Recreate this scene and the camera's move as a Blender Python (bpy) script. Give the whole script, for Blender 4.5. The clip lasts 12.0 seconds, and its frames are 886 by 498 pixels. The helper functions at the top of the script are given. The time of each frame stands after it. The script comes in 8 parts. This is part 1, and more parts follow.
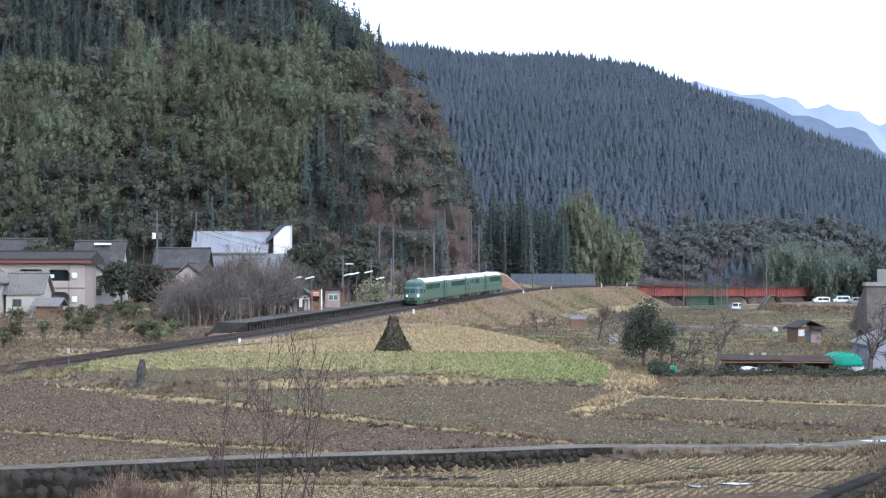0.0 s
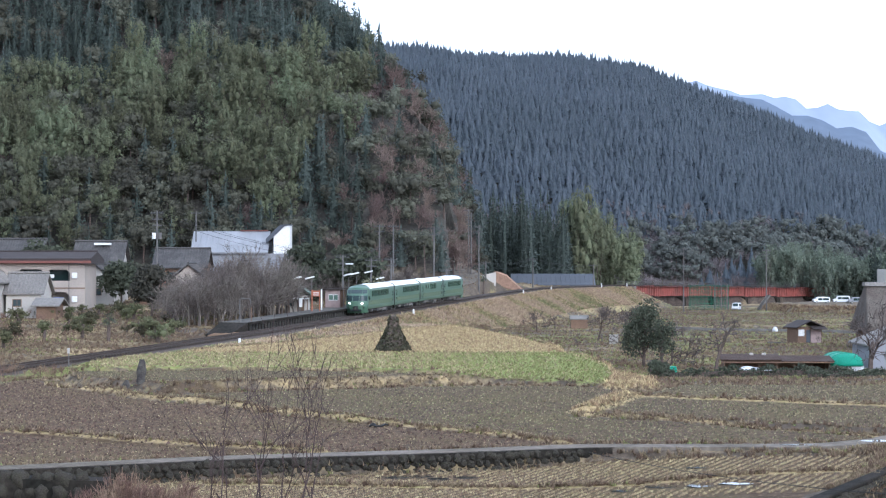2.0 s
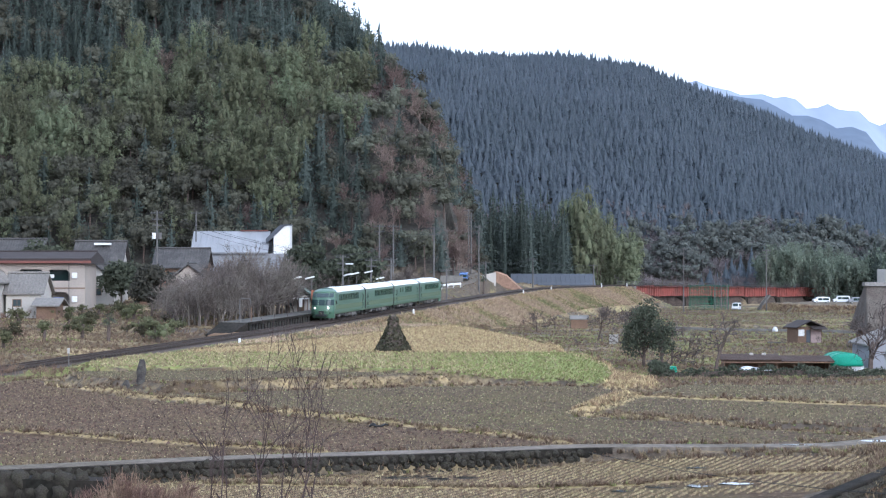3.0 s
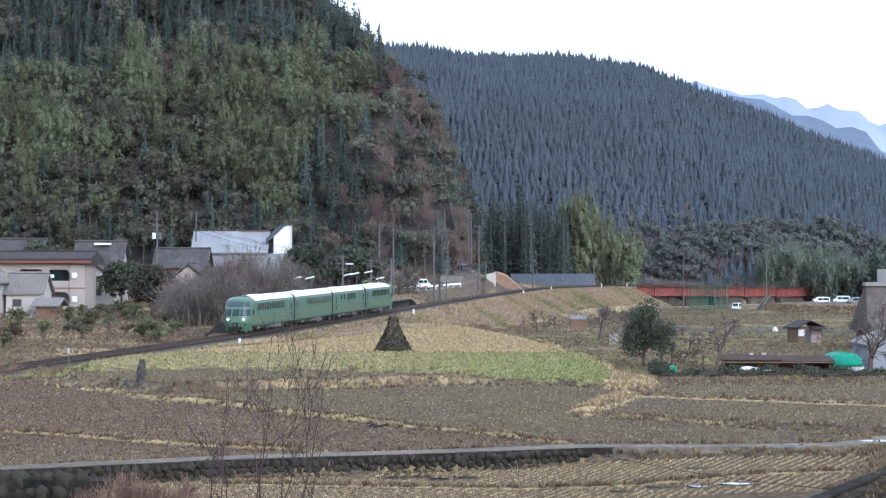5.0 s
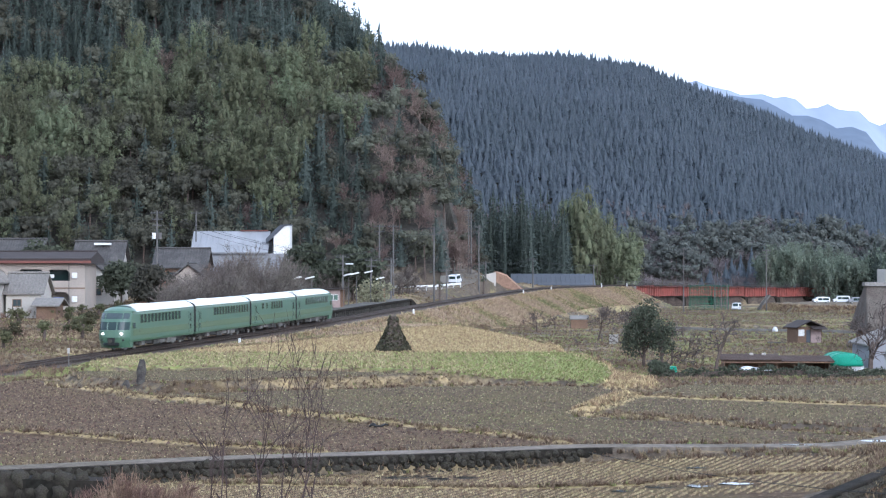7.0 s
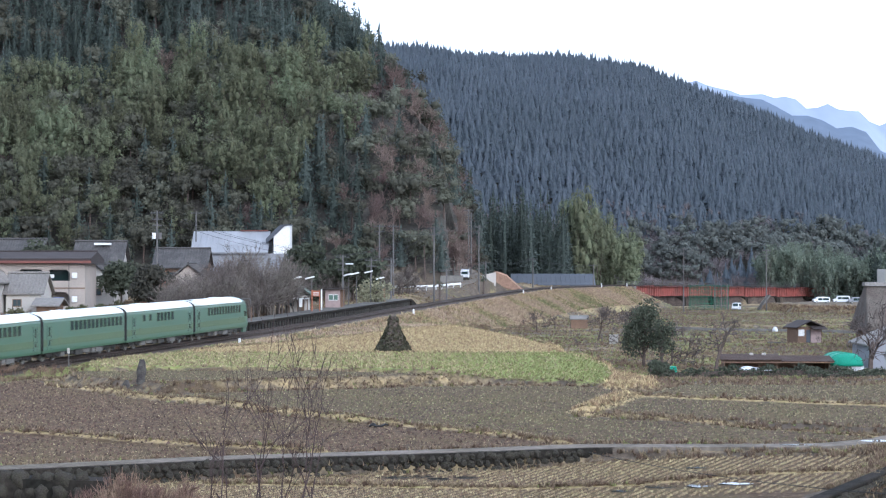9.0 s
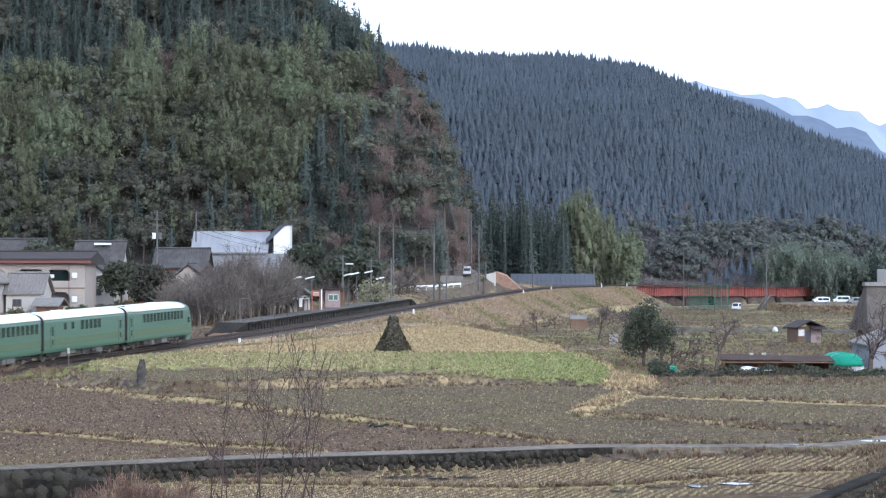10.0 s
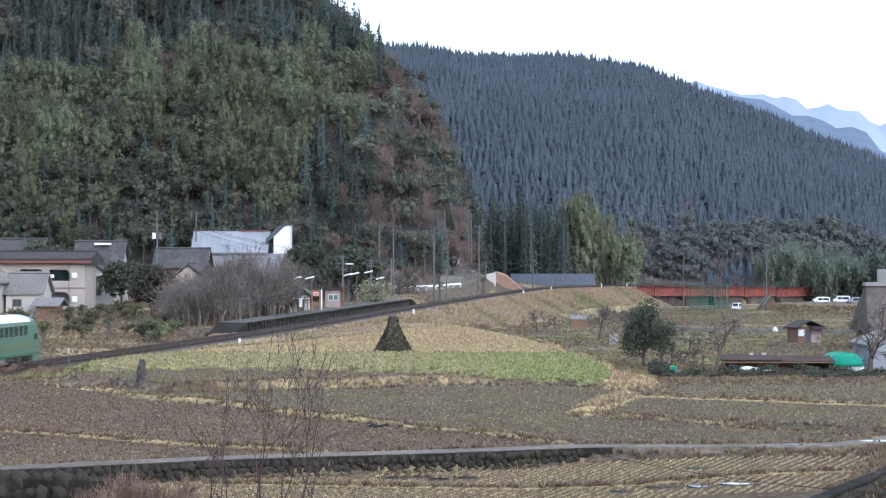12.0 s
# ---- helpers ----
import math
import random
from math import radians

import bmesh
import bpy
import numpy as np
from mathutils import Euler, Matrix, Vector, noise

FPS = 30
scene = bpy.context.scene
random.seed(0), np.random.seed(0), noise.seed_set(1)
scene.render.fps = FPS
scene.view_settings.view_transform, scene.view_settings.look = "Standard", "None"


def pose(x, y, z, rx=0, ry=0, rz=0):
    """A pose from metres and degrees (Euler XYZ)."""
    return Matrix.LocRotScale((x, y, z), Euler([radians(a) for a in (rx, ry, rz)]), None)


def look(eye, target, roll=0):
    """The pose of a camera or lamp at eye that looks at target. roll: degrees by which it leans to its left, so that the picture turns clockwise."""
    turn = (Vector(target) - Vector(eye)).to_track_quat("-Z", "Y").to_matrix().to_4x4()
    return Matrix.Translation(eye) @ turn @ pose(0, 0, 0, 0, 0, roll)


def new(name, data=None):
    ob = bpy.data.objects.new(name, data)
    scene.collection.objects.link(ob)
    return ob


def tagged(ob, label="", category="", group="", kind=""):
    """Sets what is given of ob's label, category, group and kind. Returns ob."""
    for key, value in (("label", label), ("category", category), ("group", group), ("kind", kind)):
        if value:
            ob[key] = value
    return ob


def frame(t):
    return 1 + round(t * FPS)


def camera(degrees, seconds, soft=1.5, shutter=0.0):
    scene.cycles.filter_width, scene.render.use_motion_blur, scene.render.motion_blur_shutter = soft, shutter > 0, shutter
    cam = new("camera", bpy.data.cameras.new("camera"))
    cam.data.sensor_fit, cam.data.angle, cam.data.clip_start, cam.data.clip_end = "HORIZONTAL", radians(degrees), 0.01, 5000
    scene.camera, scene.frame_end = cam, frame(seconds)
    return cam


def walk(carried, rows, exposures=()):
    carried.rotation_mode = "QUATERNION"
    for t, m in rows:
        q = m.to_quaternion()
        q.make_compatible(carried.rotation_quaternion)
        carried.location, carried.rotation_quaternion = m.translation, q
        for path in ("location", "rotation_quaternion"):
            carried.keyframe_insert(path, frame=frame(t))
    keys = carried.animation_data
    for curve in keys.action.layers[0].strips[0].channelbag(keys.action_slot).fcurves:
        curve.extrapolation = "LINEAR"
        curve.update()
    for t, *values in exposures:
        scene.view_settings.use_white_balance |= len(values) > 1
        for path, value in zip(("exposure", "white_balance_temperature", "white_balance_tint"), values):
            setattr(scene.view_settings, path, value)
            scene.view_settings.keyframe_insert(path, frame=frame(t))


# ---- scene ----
# ---- camera: it stands still on a slope above the fields ----
cam = camera(23.94, 12.0, soft=1.2, shutter=0.5)
EYE = (0.0, 0.0, 7.5)
STAND = look(EYE, (0.0, 100.0, 7.5 + 0.784))
walk(cam, [(0.0, STAND), (12.0, STAND)], exposures=[(0.0, 1.01, 5100, 11), (12.0, 1.01, 5100, 11)])

# ---- world and light: a bright overcast sky, the sun veiled behind cloud ----
world = bpy.data.worlds.new("world")
scene.world = world
world.use_nodes = True
wn, wl = world.node_tree.nodes, world.node_tree.links
wn.clear()
sky = wn.new("ShaderNodeTexSky")
sky.sky_type = "NISHITA"
sky.sun_disc = False
sky.sun_elevation = radians(24)
sky.sun_rotation = radians(150)
sky.dust_density = 4.0
b_sky, b_cloud = wn.new("ShaderNodeBackground"), wn.new("ShaderNodeBackground")
b_sky.inputs["Strength"].default_value = 0.05
b_cloud.inputs["Color"].default_value = (1.0, 0.985, 0.965, 1)
b_cloud.inputs["Strength"].default_value = 0.78
add_w, out_w = wn.new("ShaderNodeAddShader"), wn.new("ShaderNodeOutputWorld")
wl.new(sky.outputs[0], b_sky.inputs["Color"])
wl.new(b_sky.outputs[0], add_w.inputs[0])
wl.new(b_cloud.outputs[0], add_w.inputs[1])
wl.new(add_w.outputs[0], out_w.inputs[0])

sun_data = bpy.data.lights.new("sun", "SUN")
sun_data.energy, sun_data.angle, sun_data.color = 1.15, radians(40), (1.0, 0.96, 0.9)
sun = new("sun", sun_data)
sun.matrix_world = look((45, -80, 42), (0, 0, 0))

# ---- small tools ----
rng = np.random.default_rng(7)


def smooth(a, b, v):
    u = np.clip((np.asarray(v, float) - a) / (b - a), 0, 1)
    return u * u * (3 - 2 * u)


class Geo:
    """Collects corners and faces of one mesh."""

    def __init__(self):
        self.v, self.f = [], []

    def add(self, vs, fs, m=None):
        n = len(self.v)
        self.v += [tuple(m @ Vector(p)) if m else tuple(p) for p in vs]
        self.f += [tuple(n + i for i in f) for f in fs]
        return self

    def box(self, c, s, m=None, taper=1.0):
        x, y, z = s[0] / 2, s[1] / 2, s[2] / 2
        vs = [(c[0] + i * x * (taper if k > 0 else 1), c[1] + j * y * (taper if k > 0 else 1), c[2] + k * z) for k in (-1, 1) for i, j in ((-1, -1), (1, -1), (1, 1), (-1, 1))]
        return self.add(vs, [(3, 2, 1, 0), (4, 5, 6, 7), (0, 1, 5, 4), (1, 2, 6, 5), (2, 3, 7, 6), (3, 0, 4, 7)], m)

    def tube(self, pts, radii, n=6, m=None, cap=True):
        """A tube along points, with a radius at each."""
        pts = [Vector(p) for p in pts]
        if not hasattr(radii, "__len__"):
            radii = [radii] * len(pts)
        vs = []
        for i, (p, r) in enumerate(zip(pts, radii)):
            d = (pts[min(i + 1, len(pts) - 1)] - pts[max(i - 1, 0)]).normalized()
            a = d.cross(Vector((0, 0, 1)) if abs(d.z) < 0.9 else Vector((1, 0, 0))).normalized()
            b = d.cross(a)
            vs += [p + r * (math.cos(q) * a + math.sin(q) * b) for q in (2 * math.pi * k / n for k in range(n))]
        fs = [(i * n + k, i * n + (k + 1) % n, (i + 1) * n + (k + 1) % n, (i + 1) * n + k) for i in range(len(pts) - 1) for k in range(n)]
        if cap:
            fs += [tuple(range(n - 1, -1, -1)), tuple(range((len(pts) - 1) * n, len(pts) * n))]
        return self.add(vs, fs, m)

    def prism(self, outline, a, b, axis="y", m=None):
        """An outline (pairs) drawn out along an axis from a to b."""
        put = {"x": lambda p, t: (t, p[0], p[1]), "y": lambda p, t: (p[0], t, p[1]), "z": lambda p, t: (p[0], p[1], t)}[axis]
        n = len(outline)
        vs = [put(p, a) for p in outline] + [put(p, b) for p in outline]
        fs = [(k, (k + 1) % n, n + (k + 1) % n, n + k) for k in range(n)] + [tuple(range(n - 1, -1, -1)), tuple(range(n, 2 * n))]
        return self.add(vs, fs, m)

    def rings(self, rings, caps=True, m=None):
        n = len(rings[0])
        vs = [p for r in rings for p in r]
        fs = [(i * n + k, i * n + (k + 1) % n, (i + 1) * n + (k + 1) % n, (i + 1) * n + k) for i in range(len(rings) - 1) for k in range(n)]
        if caps:
            fs += [tuple(range(n - 1, -1, -1)), tuple(range((len(rings) - 1) * n, len(rings) * n))]
        return self.add(vs, fs, m)


def mesh_of(name, geo, bevel=0.0, round_shade=False):
    me = bpy.data.meshes.new(name)
    me.from_pydata(geo.v, [], geo.f)
    bm = bmesh.new()
    bm.from_mesh(me)
    bmesh.ops.recalc_face_normals(bm, faces=bm.faces)
    if bevel:
        sharp = [e for e in bm.edges if len(e.link_faces) == 2 and e.calc_face_angle(0) > 0.6]
        bmesh.ops.bevel(bm, geom=sharp, offset=bevel, segments=1, affect="EDGES", clamp_overlap=True)
    bm.to_mesh(me)
    bm.free()
    if round_shade:
        me.polygons.foreach_set("use_smooth", [True] * len(me.polygons))
    me.update()
    return me


def thing(name, label, category, m, group="", kind=""):
    ob = new(name)
    ob.matrix_basis = m
    return tagged(ob, label, category, group, kind)


def part(name, geo, material, parent, label="", bevel=0.0, round_shade=False):
    me = mesh_of(name, geo, bevel, round_shade)
    me.materials.append(material)
    ob = new(name, me)
    ob.parent = parent
    if label:
        ob["label"] = label
    return ob


def solo(name, geo, material, label, category, m=None, bevel=0.0, kind="", group="", round_shade=False):
    """A thing that is one mesh."""
    me = mesh_of(name, geo, bevel, round_shade)
    me.materials.append(material)
    ob = new(name, me)
    ob.matrix_basis = m or Matrix()
    return tagged(ob, label, category, group, kind)


# ---- materials ----
def mat(name, base, rough=0.8, metal=0.0, spread=0.25, scale=3.0, fine=30.0, bump=0.3, bump_m=0.02, second=None, second_amount=0.4, island=0.0, tint=0.0, spec=0.3, coords="Object", stretch=(1, 1, 1), glow=0.0, leafy=0.0):
    """A plain surface with variation at two scales; second: a colour for stains; island: spread from piece to piece; tint: spread by the tint of each plant."""
    ma = bpy.data.materials.new(name)
    ma.use_nodes = True
    n, l = ma.node_tree.nodes, ma.node_tree.links
    p = n["Principled BSDF"]
    p.inputs["Roughness"].default_value = rough
    p.inputs["Metallic"].default_value = metal
    p.inputs["Specular IOR Level"].default_value = spec
    co = n.new("ShaderNodeTexCoord")
    mp = n.new("ShaderNodeMapping")
    mp.inputs["Scale"].default_value = stretch
    l.new(co.outputs[coords], mp.inputs[0])
    big, small = n.new("ShaderNodeTexNoise"), n.new("ShaderNodeTexNoise")
    for t, s in ((big, scale), (small, fine)):
        t.inputs["Scale"].default_value = s
        t.inputs["Detail"].default_value = 4
        l.new(mp.outputs[0], t.inputs["Vector"])
    mix = n.new("ShaderNodeMix")
    mix.data_type = "RGBA"
    sec = second or tuple(c * 0.6 for c in base)
    mix.inputs["A"].default_value = (*base, 1)
    mix.inputs["B"].default_value = (*sec, 1)
    ramp = n.new("ShaderNodeMapRange")
    ramp.inputs["From Min"].default_value, ramp.inputs["From Max"].default_value = 0.42, 0.68
    ramp.inputs["To Max"].default_value = second_amount
    l.new(big.outputs[0], ramp.inputs[0])
    l.new(ramp.outputs[0], mix.inputs["Factor"])
    val = n.new("ShaderNodeMapRange")
    val.inputs["From Min"].default_value, val.inputs["From Max"].default_value = 0.3, 0.7
    val.inputs["To Min"].default_value, val.inputs["To Max"].default_value = 1 - spread, 1 + spread
    l.new(small.outputs[0], val.inputs[0])
    last = val.outputs[0]
    if island:
        g = n.new("ShaderNodeNewGeometry")
        r = n.new("ShaderNodeMapRange")
        r.inputs["To Min"].default_value, r.inputs["To Max"].default_value = 1 - island, 1 + island
        l.new(g.outputs["Random Per Island"], r.inputs[0])
        k = n.new("ShaderNodeMath")
        k.operation = "MULTIPLY"
        l.new(last, k.inputs[0]), l.new(r.outputs[0], k.inputs[1])
        last = k.outputs[0]
    hsv = n.new("ShaderNodeHueSaturation")
    l.new(mix.outputs["Result"], hsv.inputs["Color"])
    if tint:
        a = n.new("ShaderNodeAttribute")
        a.attribute_name = "tint"
        r = n.new("ShaderNodeMapRange")
        r.inputs["To Min"].default_value, r.inputs["To Max"].default_value = 1 - tint, 1 + tint
        l.new(a.outputs["Fac"], r.inputs[0])
        k = n.new("ShaderNodeMath")
        k.operation = "MULTIPLY"
        l.new(last, k.inputs[0]), l.new(r.outputs[0], k.inputs[1])
        last = k.outputs[0]
        h = n.new("ShaderNodeMapRange")
        h.inputs["To Min"].default_value, h.inputs["To Max"].default_value = 0.5 - 0.07 * tint, 0.5 + 0.06 * tint
        l.new(a.outputs["Fac"], h.inputs[0])
        l.new(h.outputs[0], hsv.inputs["Hue"])
    l.new(last, hsv.inputs["Value"])
    l.new(hsv.outputs[0], p.inputs["Base Color"])
    if bump:
        b = n.new("ShaderNodeBump")
        b.inputs["Strength"].default_value, b.inputs["Distance"].default_value = bump, bump_m
        l.new(small.outputs[0], b.inputs["Height"])
        l.new(b.outputs[0], p.inputs["Normal"])
    if leafy:
        tr, mx = n.new("ShaderNodeBsdfTranslucent"), n.new("ShaderNodeMixShader")
        mx.inputs[0].default_value = leafy
        l.new(hsv.outputs[0], tr.inputs["Color"])
        l.new(p.outputs[0], mx.inputs[1]), l.new(tr.outputs[0], mx.inputs[2])
        l.new(mx.outputs[0], n["Material Output"].inputs["Surface"])
    if glow:
        p.inputs["Emission Color"].default_value = (*base, 1)
        p.inputs["Emission Strength"].default_value = glow
    return ma


def glass_mat(name, base, rough=0.05):
    return mat(name, base, rough, spread=0.1, bump=0, spec=0.22)


M = {
    "train_green": mat("train_green", (0.05, 0.106, 0.071), 0.32, spread=0.06, scale=0.7, fine=8, bump=0.02, second=(0.062, 0.104, 0.062), second_amount=0.6, spec=0.5),
    "train_roof": mat("train_roof", (0.72, 0.75, 0.71), 0.3, spread=0.12, scale=0.3, fine=5, bump=0.05, second=(0.16, 0.15, 0.13), second_amount=0.7, spec=0.5, stretch=(1, 0.5, 1)),
    "train_band": mat("train_band", (0.074, 0.112, 0.058), 0.4, spread=0.1, bump=0.02),
    "gold": mat("gold", (0.085, 0.115, 0.06), 0.4, 0.0, spread=0.1, bump=0),
    "dark_glass": glass_mat("dark_glass", (0.02, 0.035, 0.035)),
    "pane_grey": glass_mat("pane_grey", (0.045, 0.06, 0.065), 0.08),
    "rubber": mat("rubber", (0.02, 0.02, 0.02), 0.8, bump=0.1),
    "underframe": mat("underframe", (0.022, 0.021, 0.02), 0.7, spread=0.3, scale=2, fine=14, second=(0.1, 0.085, 0.06)),
    "underbox": mat("underbox", (0.11, 0.105, 0.095), 0.75, spread=0.3, scale=2, fine=14, second=(0.05, 0.045, 0.04), second_amount=0.7),
    "steel": mat("steel", (0.33, 0.32, 0.3), 0.4, 0.9, spread=0.2),
    "lamp_glow": mat("lamp_glow", (1.0, 0.93, 0.75), 0.3, glow=5.0, bump=0, spread=0),
    "rail": mat("rail", (0.06, 0.042, 0.032), 0.55, 0.6, spread=0.3),
    "sleeper": mat("sleeper", (0.045, 0.036, 0.03), 0.9, spread=0.35),
    "concrete": mat("concrete", (0.16, 0.15, 0.135), 0.9, spread=0.2, scale=0.6, fine=9, second=(0.07, 0.065, 0.06), second_amount=0.7),
    "platform_top": mat("platform_top", (0.05, 0.046, 0.04), 0.95, spread=0.25, scale=0.3, fine=5, second=(0.12, 0.11, 0.09), second_amount=0.7),
    "dark_concrete": mat("dark_concrete", (0.028, 0.024, 0.020), 0.95, spread=0.45, scale=0.5, fine=5, second=(0.012, 0.012, 0.010), second_amount=0.8, spec=0.05, bump=0.8, bump_m=0.05),
    "path": mat("path", (0.150, 0.130, 0.108), 0.95, spread=0.3, scale=0.25, fine=3, second=(0.095, 0.082, 0.062), second_amount=0.8, spec=0.05),
    "white_wall": mat("white_wall", (0.355, 0.337, 0.307), 0.9, spread=0.1, scale=0.5, fine=6, second=(0.4, 0.36, 0.32), second_amount=0.6),
    "cream_wall": mat("cream_wall", (0.277, 0.242, 0.212), 0.9, spread=0.1, scale=0.4, fine=6, second=(0.33, 0.28, 0.24), second_amount=0.6),
    "grey_wall": mat("grey_wall", (0.197, 0.203, 0.223), 0.85, spread=0.1, scale=0.4, second=(0.22, 0.22, 0.24)),
    "tile_roof": mat("tile_roof", (0.05, 0.047, 0.046), 0.85, spread=0.35, scale=0.8, fine=7, second=(0.09, 0.085, 0.08), second_amount=0.7, spec=0.3),
    "brown_roof": mat("brown_roof", (0.032, 0.024, 0.022), 0.8, spread=0.25, scale=0.7, fine=7),
    "fascia": mat("fascia", (0.135, 0.055, 0.045), 0.75, spread=0.2),
    "old_roof": mat("old_roof", (0.158, 0.147, 0.134), 0.95, spread=0.3, scale=0.5, fine=5, second=(0.13, 0.12, 0.11), second_amount=0.8),
    "white_roof": mat("white_roof", (0.175, 0.180, 0.192), 0.45, spread=0.1, scale=0.3, spec=0.4, second=(0.3, 0.31, 0.33)),
    "red_roof": mat("red_roof", (0.240, 0.088, 0.056), 0.7, spread=0.2),
    "blue_roof": mat("blue_roof", (0.055, 0.062, 0.075), 0.8, spread=0.15, scale=0.3, spec=0.5),
    "thatch": mat("thatch", (0.07, 0.057, 0.048), 1.0, spread=0.4, scale=0.6, fine=9, second=(0.1, 0.09, 0.075), second_amount=0.8, stretch=(1, 1, 0.4)),
    "wood": mat("wood", (0.14, 0.09, 0.06), 0.85, spread=0.35, scale=1, fine=12),
    "pole": mat("pole", (0.105, 0.100, 0.096), 0.85, spread=0.15),
    "dark_metal": mat("dark_metal", (0.09, 0.09, 0.095), 0.6, 0.4, spread=0.2),
    "white_paint": mat("white_paint", (0.600, 0.600, 0.584), 0.5, spread=0.08, bump=0.05),
    "bridge_red": mat("bridge_red", (0.21, 0.062, 0.050), 0.7, spread=0.2, scale=0.4, fine=4, second=(0.12, 0.05, 0.042), second_amount=0.8, spec=0.2),
    "orange": mat("orange", (0.30, 0.115, 0.065), 0.75, spread=0.15),
    "shelter_green": mat("shelter_green", (0.08, 0.13, 0.10), 0.7, spread=0.2),
    "pink_wall": mat("pink_wall", (0.275, 0.210, 0.197), 0.85, spread=0.12),
    "green_net": mat("green_net", (0.015, 0.095, 0.055), 0.8, spread=0.2),
    "green_tarp": mat("green_tarp", (0.02, 0.235, 0.15), 0.5, spread=0.2, scale=2, bump=0.5, bump_m=0.12),
    "blue_tarp": mat("blue_tarp", (0.07, 0.13, 0.35), 0.6, spread=0.2),
    "bag_white": mat("bag_white", (0.520, 0.528, 0.544), 0.6, spread=0.2, bump=0.6, bump_m=0.08),
    "stone": mat("stone", (0.04, 0.036, 0.034), 0.95, spread=0.4, scale=3, fine=16, second=(0.15, 0.14, 0.12), bump=0.8, bump_m=0.05),
    "wall_stone": mat("wall_stone", (0.034, 0.030, 0.025), 0.95, spread=0.5, scale=2, fine=10, second=(0.036, 0.038, 0.02), bump=1.0, bump_m=0.06, island=0.4, spec=0.08),
    "car_white": mat("car_white", (0.560, 0.568, 0.584), 0.25, spread=0.04, bump=0, spec=0.6),
    "car_blue": mat("car_blue", (0.08, 0.14, 0.3), 0.25, spread=0.05, bump=0, spec=0.6),
    "bark": mat("bark", (0.085, 0.065, 0.055), 0.95, spread=0.4, scale=1, fine=12),
    "twig": mat("twig", (0.115, 0.097, 0.084), 0.95, spread=0.2, island=0.3, tint=0.35, bump=0),
    "hill_twig": mat("hill_twig", (0.135, 0.098, 0.085), 0.95, spread=0.2, island=0.2, tint=0.35, bump=0),
    "near_twig": mat("near_twig", (0.05, 0.034, 0.032), 0.9, spread=0.3, bump=0),
    "leaf": mat("leaf", (0.100, 0.100, 0.074), 0.75, spread=0.1, island=0.12, tint=0.4, bump=0, spec=0.15, leafy=0.4),
    "bamboo_leaf": mat("bamboo_leaf", (0.128, 0.138, 0.084), 0.75, spread=0.1, island=0.12, tint=0.4, bump=0, spec=0.15, leafy=0.4),
    "bamboo_bright": mat("bamboo_bright", (0.158, 0.172, 0.105), 0.75, spread=0.15, island=0.15, tint=0.25, bump=0, spec=0.15, leafy=0.4),
    "cedar": mat("cedar", (0.076, 0.092, 0.080), 0.8, spread=0.1, island=0.12, tint=0.3, bump=0, spec=0.1, leafy=0.4),
    # cedar again for the far hill, paler and bluer: air haze as colour
    "hazed_cedar": mat("hazed_cedar", (0.114, 0.134, 0.156), 0.85, spread=0.06, island=0.05, tint=0.12, bump=0, spec=0.1, leafy=0.5),
    "brush": mat("brush", (0.16, 0.105, 0.075), 0.95, spread=0.2, island=0.4, tint=0.4, bump=0),
    "dry_grass": mat("dry_grass", (0.380, 0.293, 0.172), 0.95, spread=0.2, island=0.4, tint=0.35, bump=0, spec=0.1, leafy=0.5),
    "green_grass": mat("green_grass", (0.225, 0.235, 0.095), 0.9, spread=0.2, island=0.35, tint=0.35, bump=0, spec=0.1, leafy=0.5),
    "stubble": mat("stubble", (0.300, 0.245, 0.145), 0.95, spread=0.2, island=0.4, tint=0.4, bump=0, spec=0.1),
    "water": mat("water", (0.05, 0.05, 0.045), 0.04, spread=0.1, bump=0.05, bump_m=0.005, fine=6, spec=0.8),
    # brown grass of the plots; on banks its dull tone also paints shade
    "dull_grass": mat("dull_grass", (0.2, 0.15, 0.1), 0.95, spread=0.2, island=0.35, tint=0.35, bump=0, spec=0.1, leafy=0.4),
    "olive_clod": mat("olive_clod", (0.108, 0.095, 0.055), 0.95, spread=0.3, island=0.45, tint=0.3, bump=0, spec=0.1),
    "clod": mat("clod", (0.098, 0.068, 0.048), 0.95, spread=0.3, island=0.5, tint=0.3, bump=0, spec=0.1),
    # leaf and twig for the valley's end, greyed with painted haze
    "hazed_leaf": mat("hazed_leaf", (0.118, 0.126, 0.115), 0.85, spread=0.1, island=0.1, tint=0.25, bump=0, spec=0.1, leafy=0.4),
    "hazed_twig": mat("hazed_twig", (0.16, 0.138, 0.142), 0.95, spread=0.1, island=0.15, tint=0.25, bump=0),
    # ridge in haze: the air's blue is put into colour and glow
    "mid_haze": mat("mid_haze", (0.1, 0.12, 0.155), 1.0, spread=0.1, scale=0.01, fine=0.05, bump=0, spec=0.0, second=(0.12, 0.14, 0.175), glow=0.32),
    "platform_post": mat("platform_post", (0.06, 0.056, 0.05), 0.95, spread=0.3),
    "rice": mat("rice", (0.351, 0.280, 0.169), 0.95, spread=0.2, island=0.4, tint=0.35, bump=0, spec=0.1, leafy=0.3),
    # mountains paled further the same way, haze as base colour plus emission
    "far_haze": mat("far_haze", (0.2, 0.225, 0.275), 1.0, spread=0.05, scale=0.004, fine=0.02, bump=0, spec=0.0, second=(0.24, 0.265, 0.315), glow=0.42),
}
